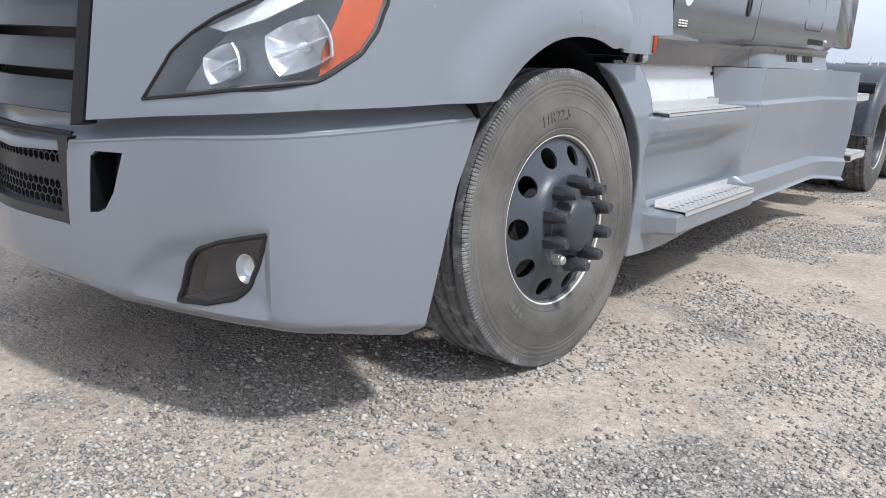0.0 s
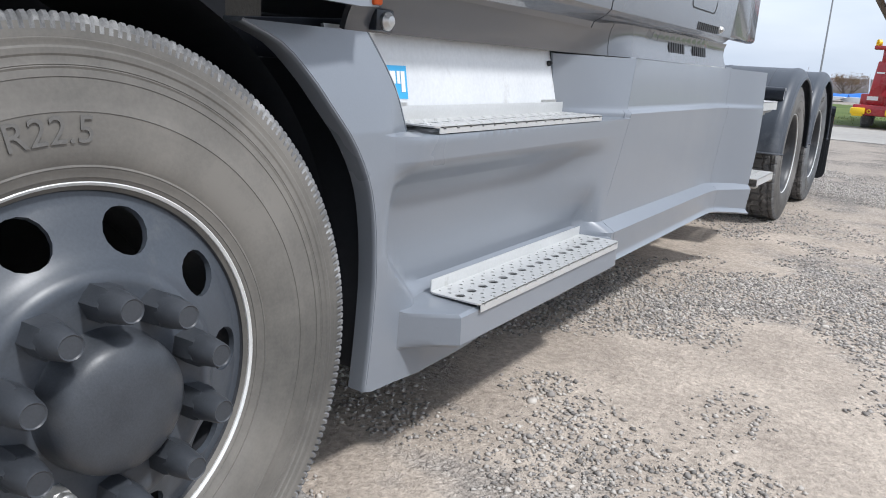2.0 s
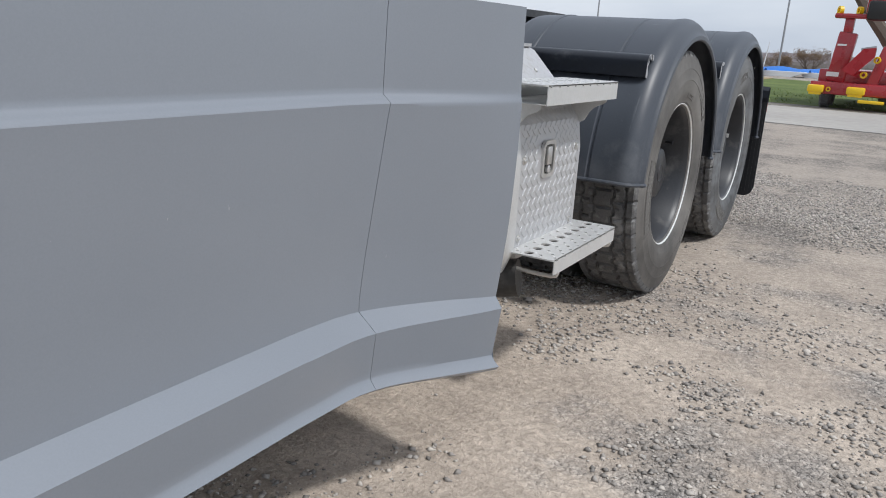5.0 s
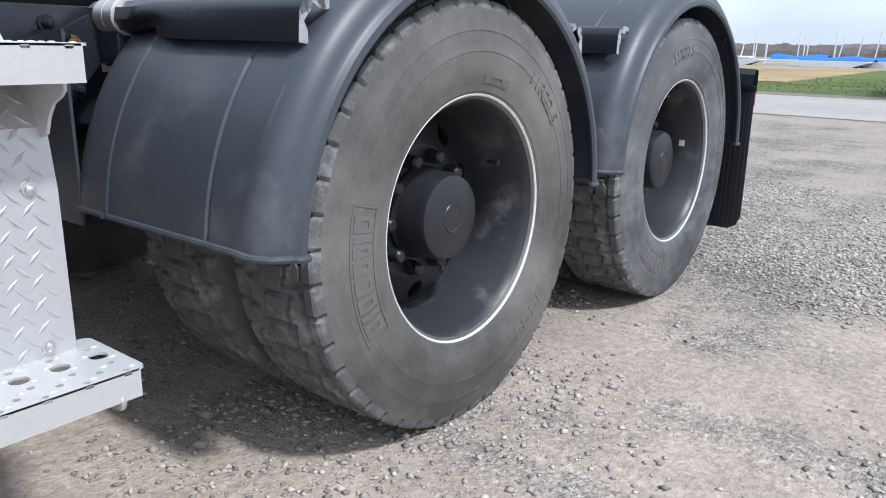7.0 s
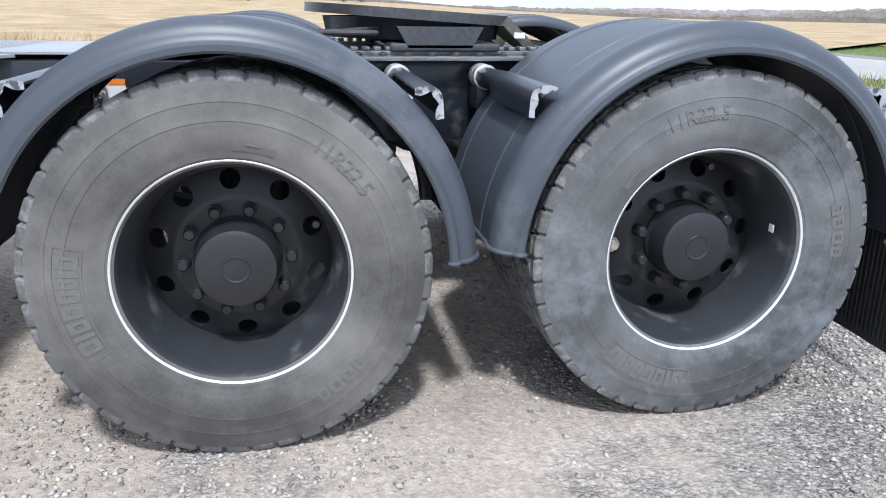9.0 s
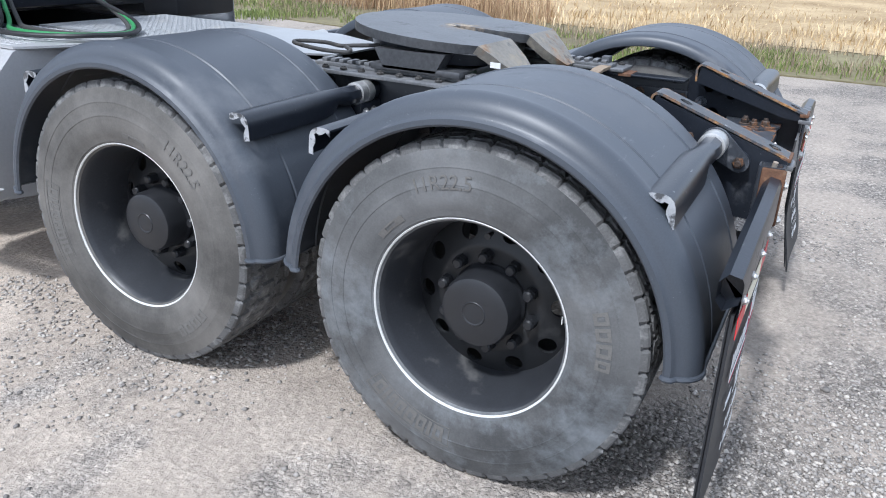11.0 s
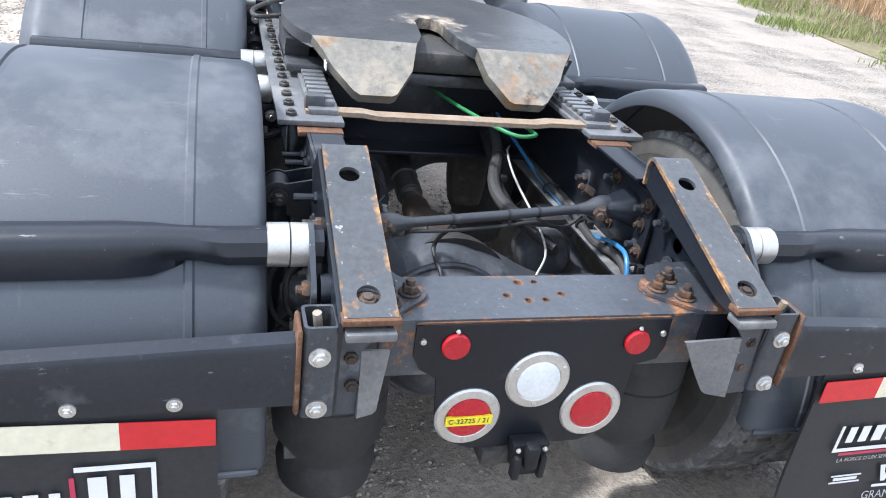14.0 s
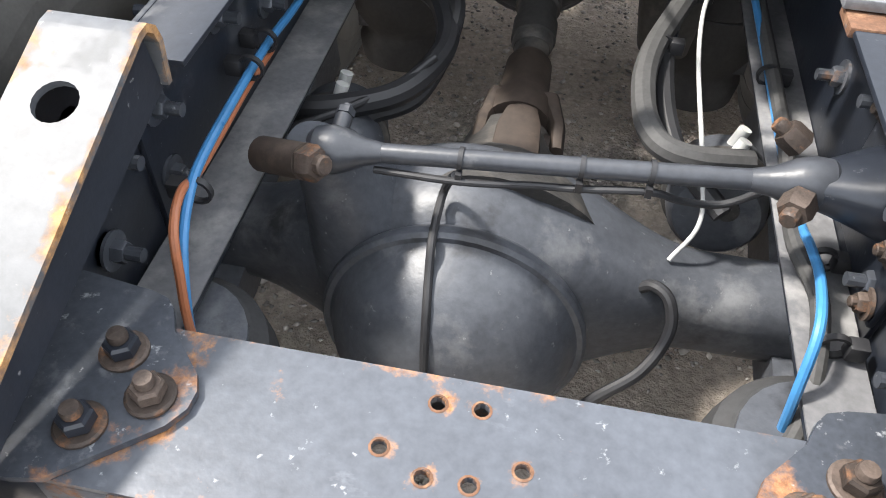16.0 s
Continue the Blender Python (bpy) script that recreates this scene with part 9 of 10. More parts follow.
gx, gy = grid_lines(-900, 900, -4, 5, 0.09, 0.4), grid_lines(-900, 900, -4, 12, 0.09, 0.4)
verts = [(x, y, ground_z(x, y)) for y in gy for x in gx]
nx = len(gx)
faces = [(j * nx + i, j * nx + i + 1, (j + 1) * nx + i + 1, (j + 1) * nx + i) for j in range(len(gy) - 1) for i in range(nx - 1)]
me = bpy.data.meshes.new("ground")
me.from_pydata(verts, [], faces)
me.materials.append(M_GRAVEL)
for p in me.polygons:
    p.use_smooth = True
ground = tagged(new("ground", me), "pale dusty gravel yard with patches of grey crushed stone", "ground", kind="structure")

# loose stones lying on the gravel
rng = np.random.default_rng(4)
base = np.array([(0, 0, 1), (0, 0, -1)] + [(math.cos(k * 2 * math.pi / 5 + (0.3 if s > 0 else 0.9)) * 0.9, math.sin(k * 2 * math.pi / 5 + (0.3 if s > 0 else 0.9)) * 0.9, 0.45 * s) for s in (1, -1) for k in range(5)])
tris = []
for k in range(5):
    u0, u1, l0, l1 = 2 + k, 2 + (k + 1) % 5, 7 + k, 7 + (k + 1) % 5
    tris += [(0, u0, u1), (1, l1, l0), (u0, l0, u1), (u1, l0, l1)]
tris = np.array(tris)


octa = np.array([(0, 0, 1), (0, 0, -1), (1, 0, 0), (0, 1, 0), (-1, 0, 0), (0, -1, 0)], float)
octa_tris = np.array([(0, 2, 3), (0, 3, 4), (0, 4, 5), (0, 5, 2), (1, 3, 2), (1, 4, 3), (1, 5, 4), (1, 2, 5)])


def stones(name, count, area, size, label, material, skew=2.6, base=octa, tris=octa_tris):
    pts = []
    while len(pts) < count:
        x, y = rng.uniform(area[0], area[1]), rng.uniform(area[2], area[3])
        d = noise.noise(Vector((x * 0.8, y * 0.8, 3.0))) + 0.6 * noise.noise(Vector((x * 2.6, y * 2.6, 1.0)))
        packed = smoothstep(0.7, 1.2, x) * smoothstep(4.0, 3.0, x) * smoothstep(4.8, 5.6, y) * smoothstep(7.9, 6.9, y)
        rim = smoothstep(0.0, 0.8, min(x - area[0], area[1] - x, y - area[2], area[3] - y))
        if rng.uniform() < (0.26 + 1.15 * d) * (1.0 - 0.80 * packed) * rim:
            pts.append((x, y))
    pts = np.array(pts)
    n = len(pts)
    r = size[0] + (size[1] - size[0]) * rng.uniform(size=n) ** skew
    v = base[None] * rng.uniform(0.62, 1.30, (n, len(base), 1)) * r[:, None, None] * np.stack([rng.uniform(0.7, 1.3, n), rng.uniform(0.7, 1.3, n), rng.uniform(0.45, 0.8, n)], 1)[:, None]
    a = rng.uniform(0, 6.28, n)
    c, s = np.cos(a)[:, None], np.sin(a)[:, None]
    x, y = v[..., 0] * c - v[..., 1] * s, v[..., 0] * s + v[..., 1] * c
    z0 = np.array([ground_z(p[0], p[1]) for p in pts])
    v = np.stack([x + pts[:, :1], y + pts[:, 1:], v[..., 2] + (z0 + r * 0.22)[:, None]], -1).reshape(-1, 3)
    f = (tris[None] + len(base) * np.arange(n)[:, None, None]).reshape(-1, 3)
    me = bpy.data.meshes.new(name)
    me.vertices.add(len(v))
    me.vertices.foreach_set("co", v.astype(np.float32).ravel())
    me.loops.add(f.size)
    me.loops.foreach_set("vertex_index", f.astype(np.int32).ravel())
    me.polygons.add(len(f))
    me.polygons.foreach_set("loop_start", np.arange(0, f.size, 3, dtype=np.int32))
    me.update(calc_edges=True)
    me.validate()
    me.materials.append(material)
    return tagged(new(name, me), label, "gravel", kind="stuff")


def stone_material():
    m = bpy.data.materials.new("loose_stone")
    m.use_nodes = True
    nt = m.node_tree
    b = nt.nodes["Principled BSDF"]
    b.inputs["Roughness"].default_value = 0.9
    geo = node(nt, "ShaderNodeNewGeometry")
    rp = node(nt, "ShaderNodeValToRGB")
    rp.color_ramp.elements[0].color = (0.185, 0.172, 0.158, 1)
    rp.color_ramp.elements[1].color = (0.58, 0.53, 0.47, 1)
    e = rp.color_ramp.elements.new(0.6)
    e.color = (0.41, 0.376, 0.342, 1)
    nt.links.new(geo.outputs["Random Per Island"], rp.inputs["Fac"])
    nt.links.new(rp.outputs["Color"], b.inputs["Base Color"])
    return m


M_STONE = stone_material()
stones("loose_gravel", 178000, (0.1, 4.8, -2.9, 10.2), (0.0028, 0.0125), "loose grey and tan stones scattered on the gravel", M_STONE, 2.3)
stones("loose_gravel", 40000, (-2.6, 0.9, -2.4, 10.4), (0.0028, 0.0115), "loose stones in the shade under the truck", M_STONE, 2.3)
stones("loose_gravel", 900, (-2.2, 3.8, -2.4, 10.5), (0.008, 0.020), "larger loose stones scattered on the gravel", M_STONE, 2.6, base, tris)

# ---- surroundings ----
def strip(name, poly, z, material, label, category):
    bm = bmesh.new()
    sheet(bm, poly, [], lambda x, y: Vector((x, y, z)), -0.05, step=0, edge=2.0)
    return tagged(part(name, bm, material, None), label, category, kind="structure")


M_CONCRETE = speckled("pale_road", (0.30, 0.285, 0.265), (0.42, 0.40, 0.37), 4.0, 0.9, 0.2)
M_GRASS = speckled("grass_ground", (0.055, 0.085, 0.022), (0.15, 0.19, 0.055), 6.0)
M_STRAW = speckled("stubble_ground", (0.24, 0.165, 0.085), (0.52, 0.40, 0.24), 9.0)
M_VERGE = speckled("dry_verge", (0.10, 0.085, 0.055), (0.26, 0.23, 0.13), 7.0)
strip("road", [(-60, 16.4), (-8, 16.4), (2.5, 15.8), (60, 15.5), (60, 20.9), (-60, 21.1)], 0.012, M_CONCRETE, "pale concrete road beyond the gravel", "road")
strip("grass_far", [(-120, 22.2), (80, 21.9), (80, 46), (-120, 46)], 0.022, M_GRASS, "green grass beyond the road", "grass")
strip("verge", [(-7.9, 16.2), (-8.1, 8), (-7.9, 3), (-8.4, -1), (-9.6, -6), (-14, -30), (-18, -30), (-13.5, -6), (-12, 3), (-11.2, 16.2)], 0.014, M_VERGE, "strip of dry weeds and grass beside the gravel", "grass")


def field_z(x, y):
    """The field climbs gently away from the yard."""
    return 0.025 + 0.0185 * max(0.0, -x - 13.0) * smoothstep(58, 14, y)


near_edge = [(-14, 16.2), (-11.3, 12), (-11.6, 6), (-11.8, 3), (-12.4, -1), (-13.2, -6), (-15.4, -18), (-18, -30)]
far_edge = [(-150, 200), (-250, 160), (-400, 110), (-400, 60), (-400, 10), (-400, -50), (-400, -120), (-400, -200)]
steps_ = [0, 0.004, 0.012, 0.03, 0.06, 0.10, 0.16, 0.25, 0.38, 0.55, 0.75, 1.0]
verts = [(a_[0] + (b_[0] - a_[0]) * k, a_[1] + (b_[1] - a_[1]) * k) for a_, b_ in zip(near_edge, far_edge) for k in steps_]
n_ = len(steps_)
me = bpy.data.meshes.new("field")
me.from_pydata([(x, y, field_z(x, y)) for x, y in verts], [], [(i * n_ + k, i * n_ + k + 1, (i + 1) * n_ + k + 1, (i + 1) * n_ + k) for i in range(len(near_edge) - 1) for k in range(n_ - 1)])
me.flip_normals()
me.materials.append(M_STRAW)
tagged(new("field", me), "golden harvested field with straw stubble", "field", kind="structure")


# ---- far things ----
def blades(name, count, area, height, label, category, dark, light, width=0.008, clump=1.0, keep=None):
    """Upright dry or green blades as one mesh of thin bent triangles."""
    pts = []
    while len(pts) < count:
        x, y = rng.uniform(area[0], area[1]), rng.uniform(area[2], area[3])
        if keep is not None and not keep(x, y):
            continue
        if rng.uniform() < 0.5 + clump * noise.noise(Vector((x * 0.7, y * 0.7, 9.0))):
            pts.append((x, y))
    p = np.array(pts)
    n = len(p)
    hgt = rng.uniform(height[0], height[1], n)
    a, b = rng.uniform(0, 6.28, n), rng.uniform(0, 6.28, n)
    lean = rng.uniform(0.05, 0.6, n) * hgt
    w = width * rng.uniform(0.6, 1.4, n)
    side = np.stack([np.cos(a) * w, np.sin(a) * w, 0 * a], 1)
    root = np.concatenate([p, np.zeros((n, 1))], 1)
    mid = root + np.stack([np.cos(b) * lean * 0.3, np.sin(b) * lean * 0.3, hgt * 0.6], 1)
    tip = root + np.stack([np.cos(b) * lean, np.sin(b) * lean, hgt], 1)
    v = np.stack([root - side, root + side, mid + side * 0.8, mid - side * 0.8, tip], 1).reshape(-1, 3)
    q = 5 * np.arange(n)[:, None]
    f = [tuple(r) for r in (q + np.array([0, 1, 2, 3])).tolist()] + [tuple(r) for r in (q + np.array([3, 2, 4])).tolist()]
    me = bpy.data.meshes.new(name)
    me.from_pydata(v.tolist(), [], f)
    m = bpy.data.materials.new(name)
    m.use_nodes = True
    nt = m.node_tree
    geo, mx = node(nt, "ShaderNodeNewGeometry"), node(nt, "ShaderNodeMix")
    mx.data_type = "RGBA"
    mx.inputs["A"].default_value, mx.inputs["B"].default_value = (*dark, 1), (*light, 1)
    nt.links.new(geo.outputs["Random Per Island"], mx.inputs["Factor"])
    nt.links.new(mx.outputs["Result"], nt.nodes["Principled BSDF"].inputs["Base Color"])
    nt.nodes["Principled BSDF"].inputs["Roughness"].default_value = 0.85
    me.materials.append(m)
    return tagged(new(name, me), label, category, kind="stuff")


edge_x = lambda y: lerp_table([(-30, -14), (-6, -9.6), (-1, -8.4), (3, -7.9), (8, -8.1), (16.2, -7.9)], y)
blades("dry_weeds", 9000, (-15, -7.6, -9, 16), (0.06, 0.26), "dry brown and straw-coloured weeds along the gravel edge", "weeds", (0.16, 0.12, 0.08), (0.46, 0.37, 0.25), 0.006, 1.2, lambda x, y: edge_x(y) - 3.3 < x < edge_x(y) - 0.3 + 0.5 * noise.noise(Vector((x, y, 4))))
blades("green_grass", 16000, (-15, -7.4, -9, 16), (0.05, 0.16), "young green grass between the dry weeds", "grass", (0.09, 0.13, 0.03), (0.30, 0.34, 0.11), 0.008, 1.4, lambda x, y: edge_x(y) - 2.4 < x < edge_x(y) + 0.15 + 0.9 * noise.noise(Vector((x * 0.7, y * 0.7, 8))))
blades("straw", 26000, (-34, -10.5, -14, 16), (0.05, 0.26), "golden straw stubble of the harvested field", "stubble", (0.34, 0.23, 0.11), (0.80, 0.64, 0.40), 0.014, 0.5, lambda x, y: x < edge_x(y) - 2.9)
blades("tall_reeds", 5000, (-13.5, -10.2, -8, 3), (0.3, 0.8), "tall dry reeds at the edge of the field", "reeds", (0.26, 0.16, 0.09), (0.62, 0.44, 0.26), 0.007, 1.0, lambda x, y: edge_x(y) - 4.4 < x < edge_x(y) - 2.6 and y < 2.5)
blades("far_grass", 14000, (-60, 40, 22.0, 32), (0.03, 0.085), "green grass beyond the road", "grass", (0.09, 0.14, 0.035), (0.24, 0.27, 0.10), 0.016, 0.6)
strip("reed_strip", [(-160, 28), (-3.5, 27), (-4, 46), (-160, 60)], 0.05, speckled("reed_ground", (0.22, 0.16, 0.08), (0.46, 0.35, 0.20), 3.0), "tan reed strip beyond the grass", "reeds")
strip("road_edge", [(-60, 21.1), (60, 20.9), (60, 22.2), (10, 22.0), (-1, 22.4), (-3, 22.9), (-6, 22.5), (-60, 22.6)], 0.018, speckled("bare_soil", (0.14, 0.128, 0.11), (0.26, 0.24, 0.21), 8.0), "bare soil along the road", "soil")

# red tow truck standing beyond the road
M_TOW_RED = surf("tow_truck_red", (0.33, 0.012, 0.018), 0.28, var=0.15, scale=2, coat=0.5)
M_TOW_YELLOW = surf("tow_truck_yellow", (0.80, 0.52, 0.01), 0.4, var=0.1)
M_TOW_GREY = surf("tow_truck_steel", (0.30, 0.31, 0.32), 0.4, metal=0.4, var=0.2)
tow = thing("tow_truck", "red heavy tow truck with yellow fittings parked beyond the road", "tow truck", at=(0.12, 21.35, 0.02))
tow.scale = (0.77, 0.77, 0.80)


def tow_part(name, lo, hi, material, bevel=0.02, m=None, label=""):
    bm = bmesh.new()
    box(bm, lo, hi, bevel, m)
    return part(name, bm, material, tow, label)


tow_part("tail_beam", (0.05, 0.0, 0.38), (2.5, 0.5, 0.72), M_TOW_RED, 0.05, None, "dark red tail beam")
tow_part("deck", (0.2, 0.4, 0.60), (2.45, 7.5, 1.05), M_TOW_RED, 0.04)
mast = tow_part("mast", (0.32, 0.3, 0.72), (0.80, 0.75, 2.05), M_TOW_RED, 0.05, Matrix.Translation((0.55, 0, 0)) @ pose(0, 0, 0, 0, 6, 0) @ Matrix.Translation((-0.55, 0, 0)), "dark red mast leaning slightly")
tow_part("mast_neck", (0.62, 0.35, 1.95), (0.86, 0.7, 2.45), M_TOW_RED, 0.03)
tow_part("mast_label", (0.40, 0.285, 0.86), (0.72, 0.30, 0.98), M_STICKER, 0.0)
tow_part("mast_mark", (0.55, 0.262, 1.68), (0.78, 0.275, 1.73), M_STICKER, 0.0)
tow_part("cross_head", (0.35, 0.2, 2.40), (1.30, 0.6, 2.52), M_TOW_RED, 0.03)
for x in (0.46, 0.95, 1.22):
    bm = bmesh.new()
    lathe(bm, [(0.06, -0.05), (0.11, -0.05), (0.11, 0.05), (0.06, 0.05)], 20, Matrix.Translation((x, 0.35, 2.60)) @ pose(0, 0, 0, 0, 0, 30), closed=True)
    box(bm, (x - 0.09, 0.30, 2.42), (x + 0.09, 0.42, 2.56), 0.02)
    part("pulley", bm, M_TOW_YELLOW, tow, "yellow cable pulley")
tow_part("boom", (1.1, 0.2, 2.55), (1.65, 4.5, 3.05), M_TOW_RED, 0.06, Matrix.Translation((1.35, 0.4, 2.7)) @ pose(0, 0, 0, 9, 0, 0) @ Matrix.Translation((-1.35, -0.4, -2.7)), "red boom")
tow_part("boom_end", (1.15, -0.1, 2.35), (1.75, 0.35, 2.85), M_INK, 0.08)
bm = bmesh.new()
prism(bm, [(0.80, 1.05), (1.25, 1.62), (1.55, 1.66), (1.55, 1.42), (1.10, 0.92)], lambda x, z: Vector((x, 0.1, z)), 0.35)
bmesh.ops.recalc_face_normals(bm, faces=bm.faces[:])
part("lift_arm", bm, M_TOW_RED, tow, "red folding lift arm")
tow_part("lift_pad", (1.18, 0.05, 1.52), (1.55, 0.12, 1.68), M_TOW_GREY, 0.01, Matrix.Translation((1.36, 0, 1.6)) @ pose(0, 0, 0, 0, -12, 0) @ Matrix.Translation((-1.36, 0, -1.6)))
for x in (1.45, 2.15):
    tow_part("side_column", (x, 0.05, 0.72), (x + 0.28, 0.55, 1.75), M_TOW_RED, 0.04, Matrix.Translation((x, 0, 0.7)) @ pose(0, 0, 0, 0, 14, 0) @ Matrix.Translation((-x, 0, -0.7)))
for k in range(5):
    tow_part("slot", (1.98, 0.0, 0.98 + k * 0.12), (2.10, 0.02, 1.04 + k * 0.12), M_INK, 0.0)
for x, w in ((0.02, 0.42), (1.02, 0.46)):
    bm = bmesh.new()
    box(bm, (x, -0.25, 0.42), (x + w, 0.05, 0.62), 0.04)
    box(bm, (x + 0.05, -0.22, 0.36), (x + w - 0.05, 0.0, 0.44), 0.02)
    part("outrigger_foot", bm, M_TOW_YELLOW, tow, "yellow outrigger foot")
for x in (0.55, 1.42):
    bm = bmesh.new()
    lathe(bm, [(0.035, -0.02), (0.065, -0.02), (0.065, 0.02), (0.035, 0.02)], 16, Matrix.Translation((x, -0.05, 0.52)) @ pose(0, 0, 0, 0, 0, 90), closed=True)
    part("hook", bm, M_TOW_YELLOW, tow)
for x, z in ((1.62, 1.35), (1.36, 0.95)):
    bm = bmesh.new()
    lathe(bm, [(0.05, -0.03), (0.09, -0.03), (0.09, 0.03), (0.05, 0.03)], 18, Matrix.Translation((x, 0.02, z)) @ pose(0, 0, 0, 0, 0, 70), closed=True)
    part("shackle", bm, M_TOW_YELLOW, tow)
tow_part("yellow_arm", (1.35, -0.3, 0.22), (2.0, -0.1, 0.30), M_TOW_YELLOW, 0.02)
for y in (0.9, 2.1):
    for x in (0.45, 2.2):
        bm = bmesh.new()
        lathe(bm, [(0.22, -0.14), (0.45, -0.14), (0.50, -0.10), (0.50, 0.10), (0.45, 0.14), (0.22, 0.14)], 36, Matrix.Translation((x, y, 0.48)), closed=True)
        part("tyre", bm, M_TREAD, tow)

# bare tree behind the tow truck
def tree(name, at, height, seed, label, leaves, group=""):
    r_ = random.Random(seed)
    t_ = thing(name, label, "tree", group=group, at=at)
    bm, tips = bmesh.new(), []

    def limb(p, way, length, r, level):
        pts, q = [p], p.copy()
        for k in range(3):
            way = (way + Vector((r_.uniform(-.22, .22), r_.uniform(-.22, .22), r_.uniform(-.05, .18)))).normalized()
            q = q + way * length / 3
            pts.append(q.copy())
        rings = []
        for k, c in enumerate(pts):
            rr = r * (1 - 0.45 * k / 3)
            side = way.cross(Vector((0.3, 0.2, 1))).normalized()
            nor = side.cross(way)
            n_ = 7 if level < 2 else 4
            rings.append([bm.verts.new(c + rr * (math.cos(2 * math.pi * j / n_) * side + math.sin(2 * math.pi * j / n_) * nor)) for j in range(n_)])
        for a, b in zip(rings, rings[1:]):
            for j in range(len(a)):
                bm.faces.new((a[j], a[(j + 1) % len(a)], b[(j + 1) % len(a)], b[j]))
        if level >= 5:
            tips.append(pts[-1])
            return
        for k in range(3 if level < 4 else 2):
            w_ = (way * 0.8 + Vector((r_.uniform(-1, 1), r_.uniform(-1, 1), r_.uniform(-.1, .7)))).normalized()
            limb(pts[r_.choice((2, 3))], w_, length * r_.uniform(0.55, 0.78), r * 0.52, level + 1)
    limb(Vector((0, 0, 0)), Vector((0, 0, 1)), height * 0.32, height * 0.035, 0)
    limb(Vector((0.1, 0, height * 0.12)), Vector((-0.6, 0, 1)).normalized(), height * 0.30, height * 0.024, 1)
    limb(Vector((0, 0, height * 0.18)), Vector((0.7, 0.1, 0.9)).normalized(), height * 0.28, height * 0.022, 1)
    part("trunk", bm, surf("bark", (0.13, 0.105, 0.085), 0.9, var=0.3, scale=3, bump=0.5) if "bark" not in bpy.data.materials else bpy.data.materials["bark"], t_, "grey-brown trunk and bare branches")
    v, f = [], []
    for c in tips:
        for k in range(leaves):
            o = c + Vector((r_.uniform(-.25, .25), r_.uniform(-.25, .25), r_.uniform(-.2, .25)))
            a, s = r_.uniform(0, 6.28), r_.uniform(0.03, 0.07)
            n_ = len(v)
            v += [o, o + Vector((math.cos(a) * s, math.sin(a) * s, s)), o + Vector((-math.sin(a) * s, math.cos(a) * s, s * 0.6))]
            f.append((n_, n_ + 1, n_ + 2))
    me = bpy.data.meshes.new("crown")
    me.from_pydata([tuple(c) for c in v], [], f)
    me.materials.append(bpy.data.materials["bud"] if "bud" in bpy.data.materials else surf("bud", (0.19, 0.13, 0.08), 0.9, var=0.4))
    part("crown", me, None, t_, "sparse brown buds")
    return t_


tree("tree", (1.70, 25.6, 0), 8.8, 5, "bare spring tree with few buds behind the tow truck", 4)
tree("shrub", (-5.4, 75, -0.8), 3.6, 21, "leafless brown shrub behind the boats", 12)
tree("shrub", (-8.2, 78, -1.0), 3.0, 22, "leafless brown shrub behind the boats", 12)
tree("tree", (-39, 56, 0), 5.5, 31, "bare spring tree behind the reeds", 4)
tree("tree", (-46, 60, 0), 6.0, 33, "bare spring tree behind the reeds", 4)
tree("tree", (6.5, 60, 0), 7, 14, "bare spring tree far behind the boats", 3)

# boats under blue covers, with masts
M_TARP = surf("blue_tarp", (0.02, 0.16, 0.55), 0.5, var=0.25, scale=1.5, bump=0.3)
M_HULL = surf("white_hull", (0.72, 0.73, 0.74), 0.35, var=0.1)
for k in range(11):
    x = -24 + k * 2.75 + random.uniform(-0.5, 0.5)
    y = 54 + random.uniform(-1.5, 2.5)
    boat = thing("boat", "white boat under a blue cover on the far shore" if k > 4 else "white sailing boat laid up on the far shore", "boat", "boats on the far shore", at=(x, y, 0))
    boat.scale = (1.25, 1.0, 0.52)
    L, H = random.uniform(2.4, 3.4), random.uniform(0.7, 1.0)
    bm = bmesh.new()
    prism(bm, [(-L / 2, 0.45), (-L / 2 + 0.3, 0.0), (L / 2 - 0.7, 0.0), (L / 2, 0.55), (L / 2 - 0.1, 0.62), (-L / 2, 0.60)], lambda u, z: Vector((u, 0, z)), 1.2)
    bmesh.ops.recalc_face_normals(bm, faces=bm.faces[:])
    part("hull", bm, M_HULL, boat)
    if k > 4:
        bm = bmesh.new()
        sheet(bm, [(-L / 2, -0.7), (L / 2, -0.7), (L / 2, 0.7), (-L / 2, 0.7)], [], lambda u, v: Vector((u, v + 0.6, 0.55 + H * 0.75 * (1 - (abs(v) / 0.7) ** 1.5) * (0.8 + 0.2 * math.sin(u * 3 + k)))), 0.02, step=0.25)
        part("cover", bm, M_TARP, boat, "blue tarpaulin")
    else:
        bm = bmesh.new()
        box(bm, (-L * 0.2, 0.2, 0.6), (L * 0.2, 1.0, 0.95), 0.08)
        part("cabin", bm, M_HULL, boat)
    if k % 2 == 0 or k < 5:
        bm = bmesh.new()
        rod(bm, (0, 0.6, 0.5), (random.uniform(-0.25, 0.25), 0.6, random.uniform(2.6, 3.6)), 0.035, 8, 0.025)
        part("mast", bm, M_HULL, boat, "pale mast")
mast_proto = None
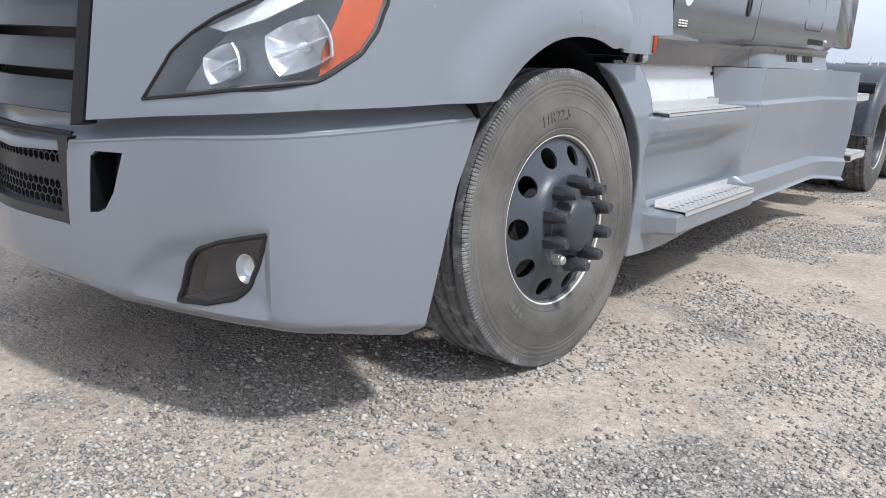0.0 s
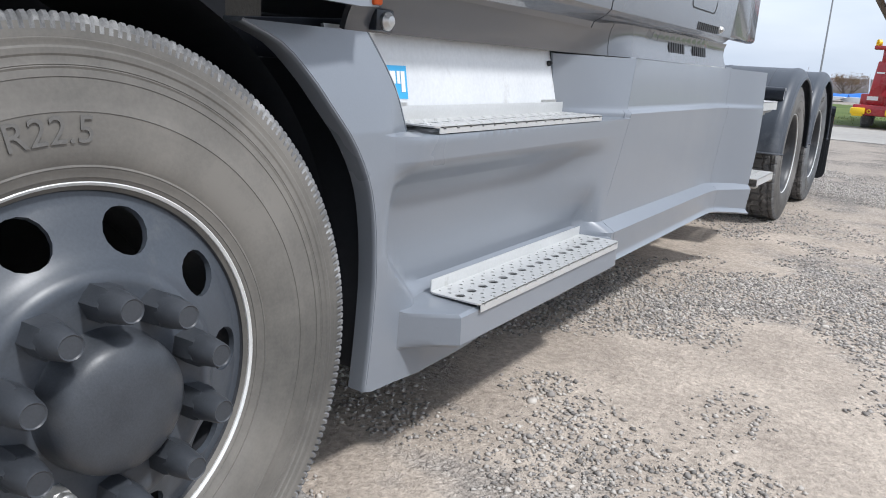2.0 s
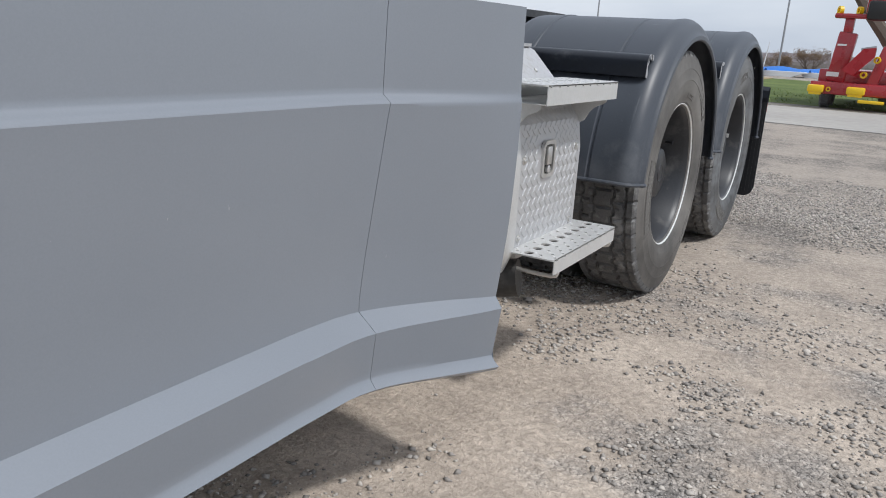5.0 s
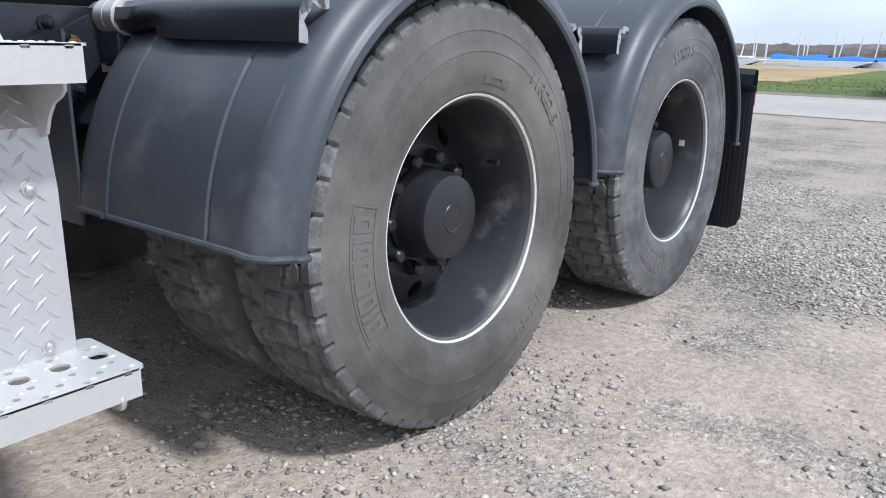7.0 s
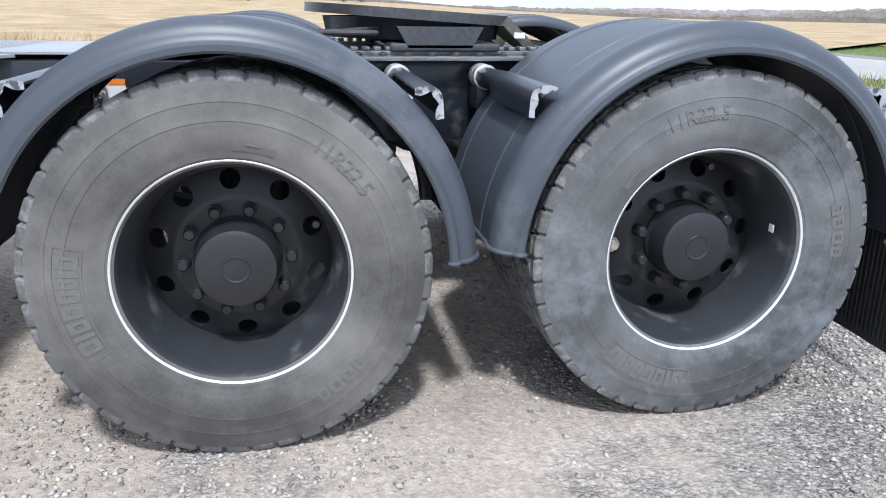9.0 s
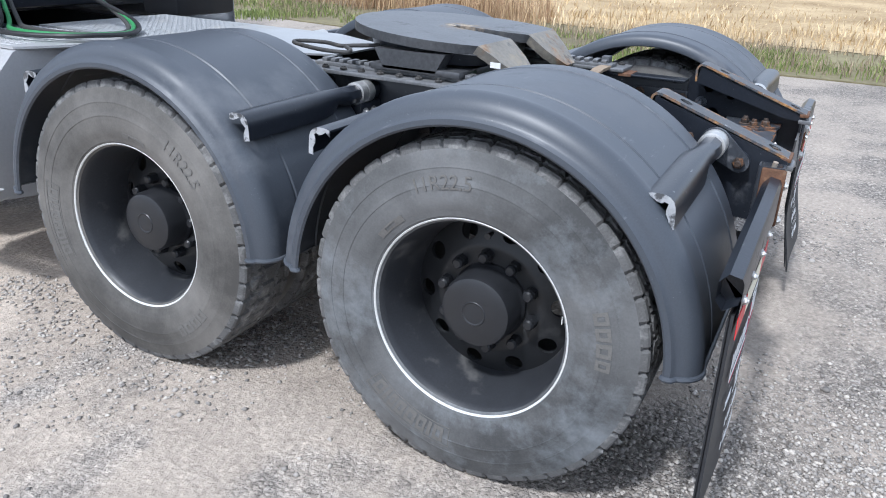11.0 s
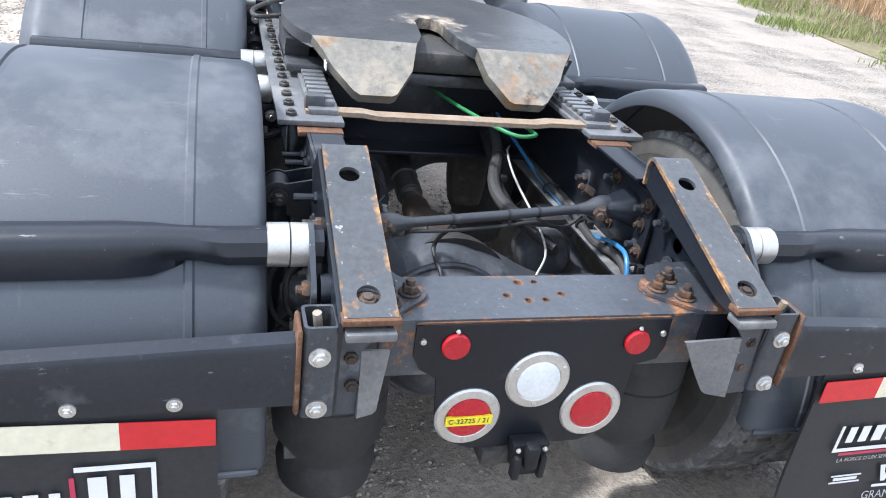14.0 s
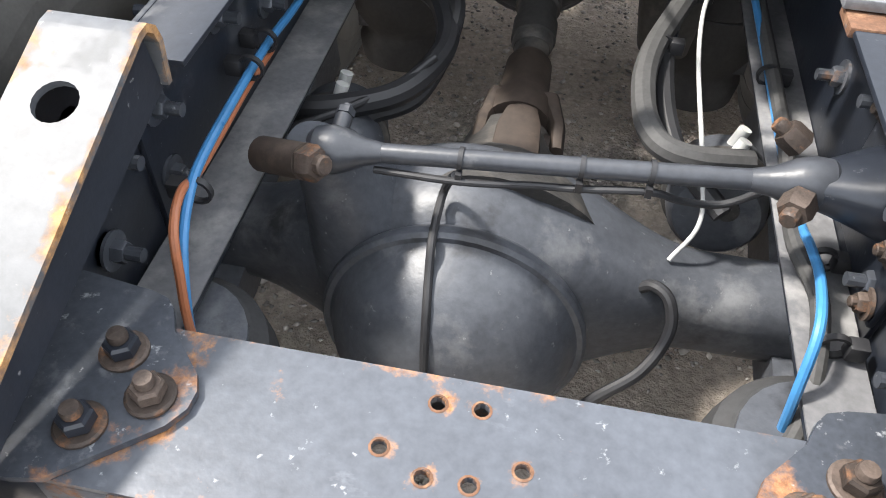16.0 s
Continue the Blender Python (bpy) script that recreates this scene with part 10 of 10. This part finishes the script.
for k in range(26):
    x = -27 + k * 0.80 + random.uniform(-0.3, 0.3)
    if mast_proto is None:
        bm = bmesh.new()
        rod(bm, (0, 0, 0), (0.1, 0, 2.0), 0.05, 8, 0.03)
        mast_proto = mesh_of(bm, "mast", 30, M_HULL)
    ob = tagged(new("mast", mast_proto), "pale bare mast on the far shore", "mast", "masts on the far shore")
    ob.matrix_basis = pose(x, 60 + random.uniform(-3, 3), 0.0, random.uniform(-3, 3), random.uniform(-5, 5), random.uniform(0, 60)) @ Matrix.Diagonal((1, 1, random.uniform(0.8, 1.1), 1))

# low woods on the horizon: ragged ribbons one behind another, with twigs along their tops
r_ = random.Random(2)
for layer, (dist, low, high) in enumerate(((104, 0.5, 1.1), (126, 0.8, 1.7), (150, 1.1, 2.4))):
    v, f, n_ = [], [], 1500
    for k in range(n_ + 1):
        a = -2.5 + 5.0 * k / n_
        x, y = math.sin(a) * dist * 1.25, math.cos(a) * dist
        p = Vector((x * 0.045, y * 0.045, layer * 3.1))
        top = low + (high - low) * max(0.0, 0.45 + 0.9 * noise.noise(p)) + 0.3 * noise.noise(p * 9) + 0.22 * noise.noise(p * 40) + r_.uniform(-0.10, 0.10)
        rise = field_z(x, y) if x < -20 and y < 60 else 0.0
        top = top * (1.0 - 0.62 * smoothstep(0.0, 1.2, rise)) + 3.0 * smoothstep(-0.67, -0.61, a) * smoothstep(-0.46, -0.52, a) * (0.7 + 0.5 * noise.noise(p * 6))
        top = max(0.3, top) + rise
        v += [(x, y, rise - 0.3), (x + r_.uniform(-.1, .1), y, top)]
        if k:
            f.append((2 * k - 2, 2 * k, 2 * k + 1, 2 * k - 1))
            for j in range(3):
                h, w = r_.uniform(0.12, 0.45), r_.uniform(0.02, 0.05)
                q = len(v)
                tx, ty, tz = x + r_.uniform(-.3, .3), y - r_.uniform(0, 1.5), top - 0.15
                extra.append(((tx - w, ty, tz), (tx + w, ty, tz), (tx + r_.uniform(-.2, .2), ty, tz + h))) if k > 1 else None
        else:
            extra = []
    for tri_ in extra:
        q = len(v)
        v += list(tri_)
        f.append((q, q + 1, q + 2))
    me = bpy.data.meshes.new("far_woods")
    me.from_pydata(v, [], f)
    # distance haze is put into the colour: each farther ribbon paler and bluer
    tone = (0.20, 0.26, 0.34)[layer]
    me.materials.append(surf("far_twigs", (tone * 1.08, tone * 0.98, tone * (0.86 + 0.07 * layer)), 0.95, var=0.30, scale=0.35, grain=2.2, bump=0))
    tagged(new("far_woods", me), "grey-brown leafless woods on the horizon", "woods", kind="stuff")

# a small vehicle far off on the field track
car = thing("parked_vehicle", "small dark vehicle parked far off on the field track", "vehicle", "vehicles on the field track", at=(-112, -1.57, field_z(-112, -1.57)))
bm = bmesh.new()
prism(bm, [(-2.1, 0.45), (2.1, 0.45), (2.15, 0.95), (1.5, 1.05), (1.0, 1.65), (-0.9, 1.70), (-1.2, 1.08), (-2.1, 1.0)], lambda u, z: Vector((0, u, z)), 1.7)
bmesh.ops.recalc_face_normals(bm, faces=bm.faces[:])
part("body", bm, surf("dark_red_paint", (0.10, 0.035, 0.03), 0.4, var=0.2), car)
for y in (-1.3, 1.3):
    for x in (0.0, 1.7):
        bm = bmesh.new()
        lathe(bm, [(0.12, -0.1), (0.33, -0.1), (0.36, 0.0), (0.33, 0.1), (0.12, 0.1)], 20, Matrix.Translation((x, y, 0.36)), closed=True)
        part("wheel", bm, M_TREAD, car)

copy_thing(car, pose(-112, 14.4, field_z(-112, 14.4)))

# utility poles and wire
for x, y, h_ in ((-6.0, 62.0, 8.0), (4.4, 66.0, 8.0), (-22.0, 68, 7.5)):
    pole = thing("utility_pole", "grey wooden utility pole with a cross arm", "pole", "utility poles", at=(x, y, 0))
    bm = bmesh.new()
    rod(bm, (0, 0, 0), (0, 0, h_), 0.075, 12, 0.05)
    part("shaft", bm, M_TOW_GREY, pole)
    bm = bmesh.new()
    box(bm, (-0.8, -0.06, h_ - 0.6), (0.8, 0.06, h_ - 0.48), 0.01)
    part("arm", bm, M_TOW_GREY, pole)
bm = bmesh.new()
hose(bm, [(-6.0, 62, 7.5), (0.5, 56, 7.85), (6, 50, 8.4), (14, 44, 9.4)], 0.02, 6, 8)
tagged(part("power_line", bm, M_INK, None), "black power line in the sky", "wire")
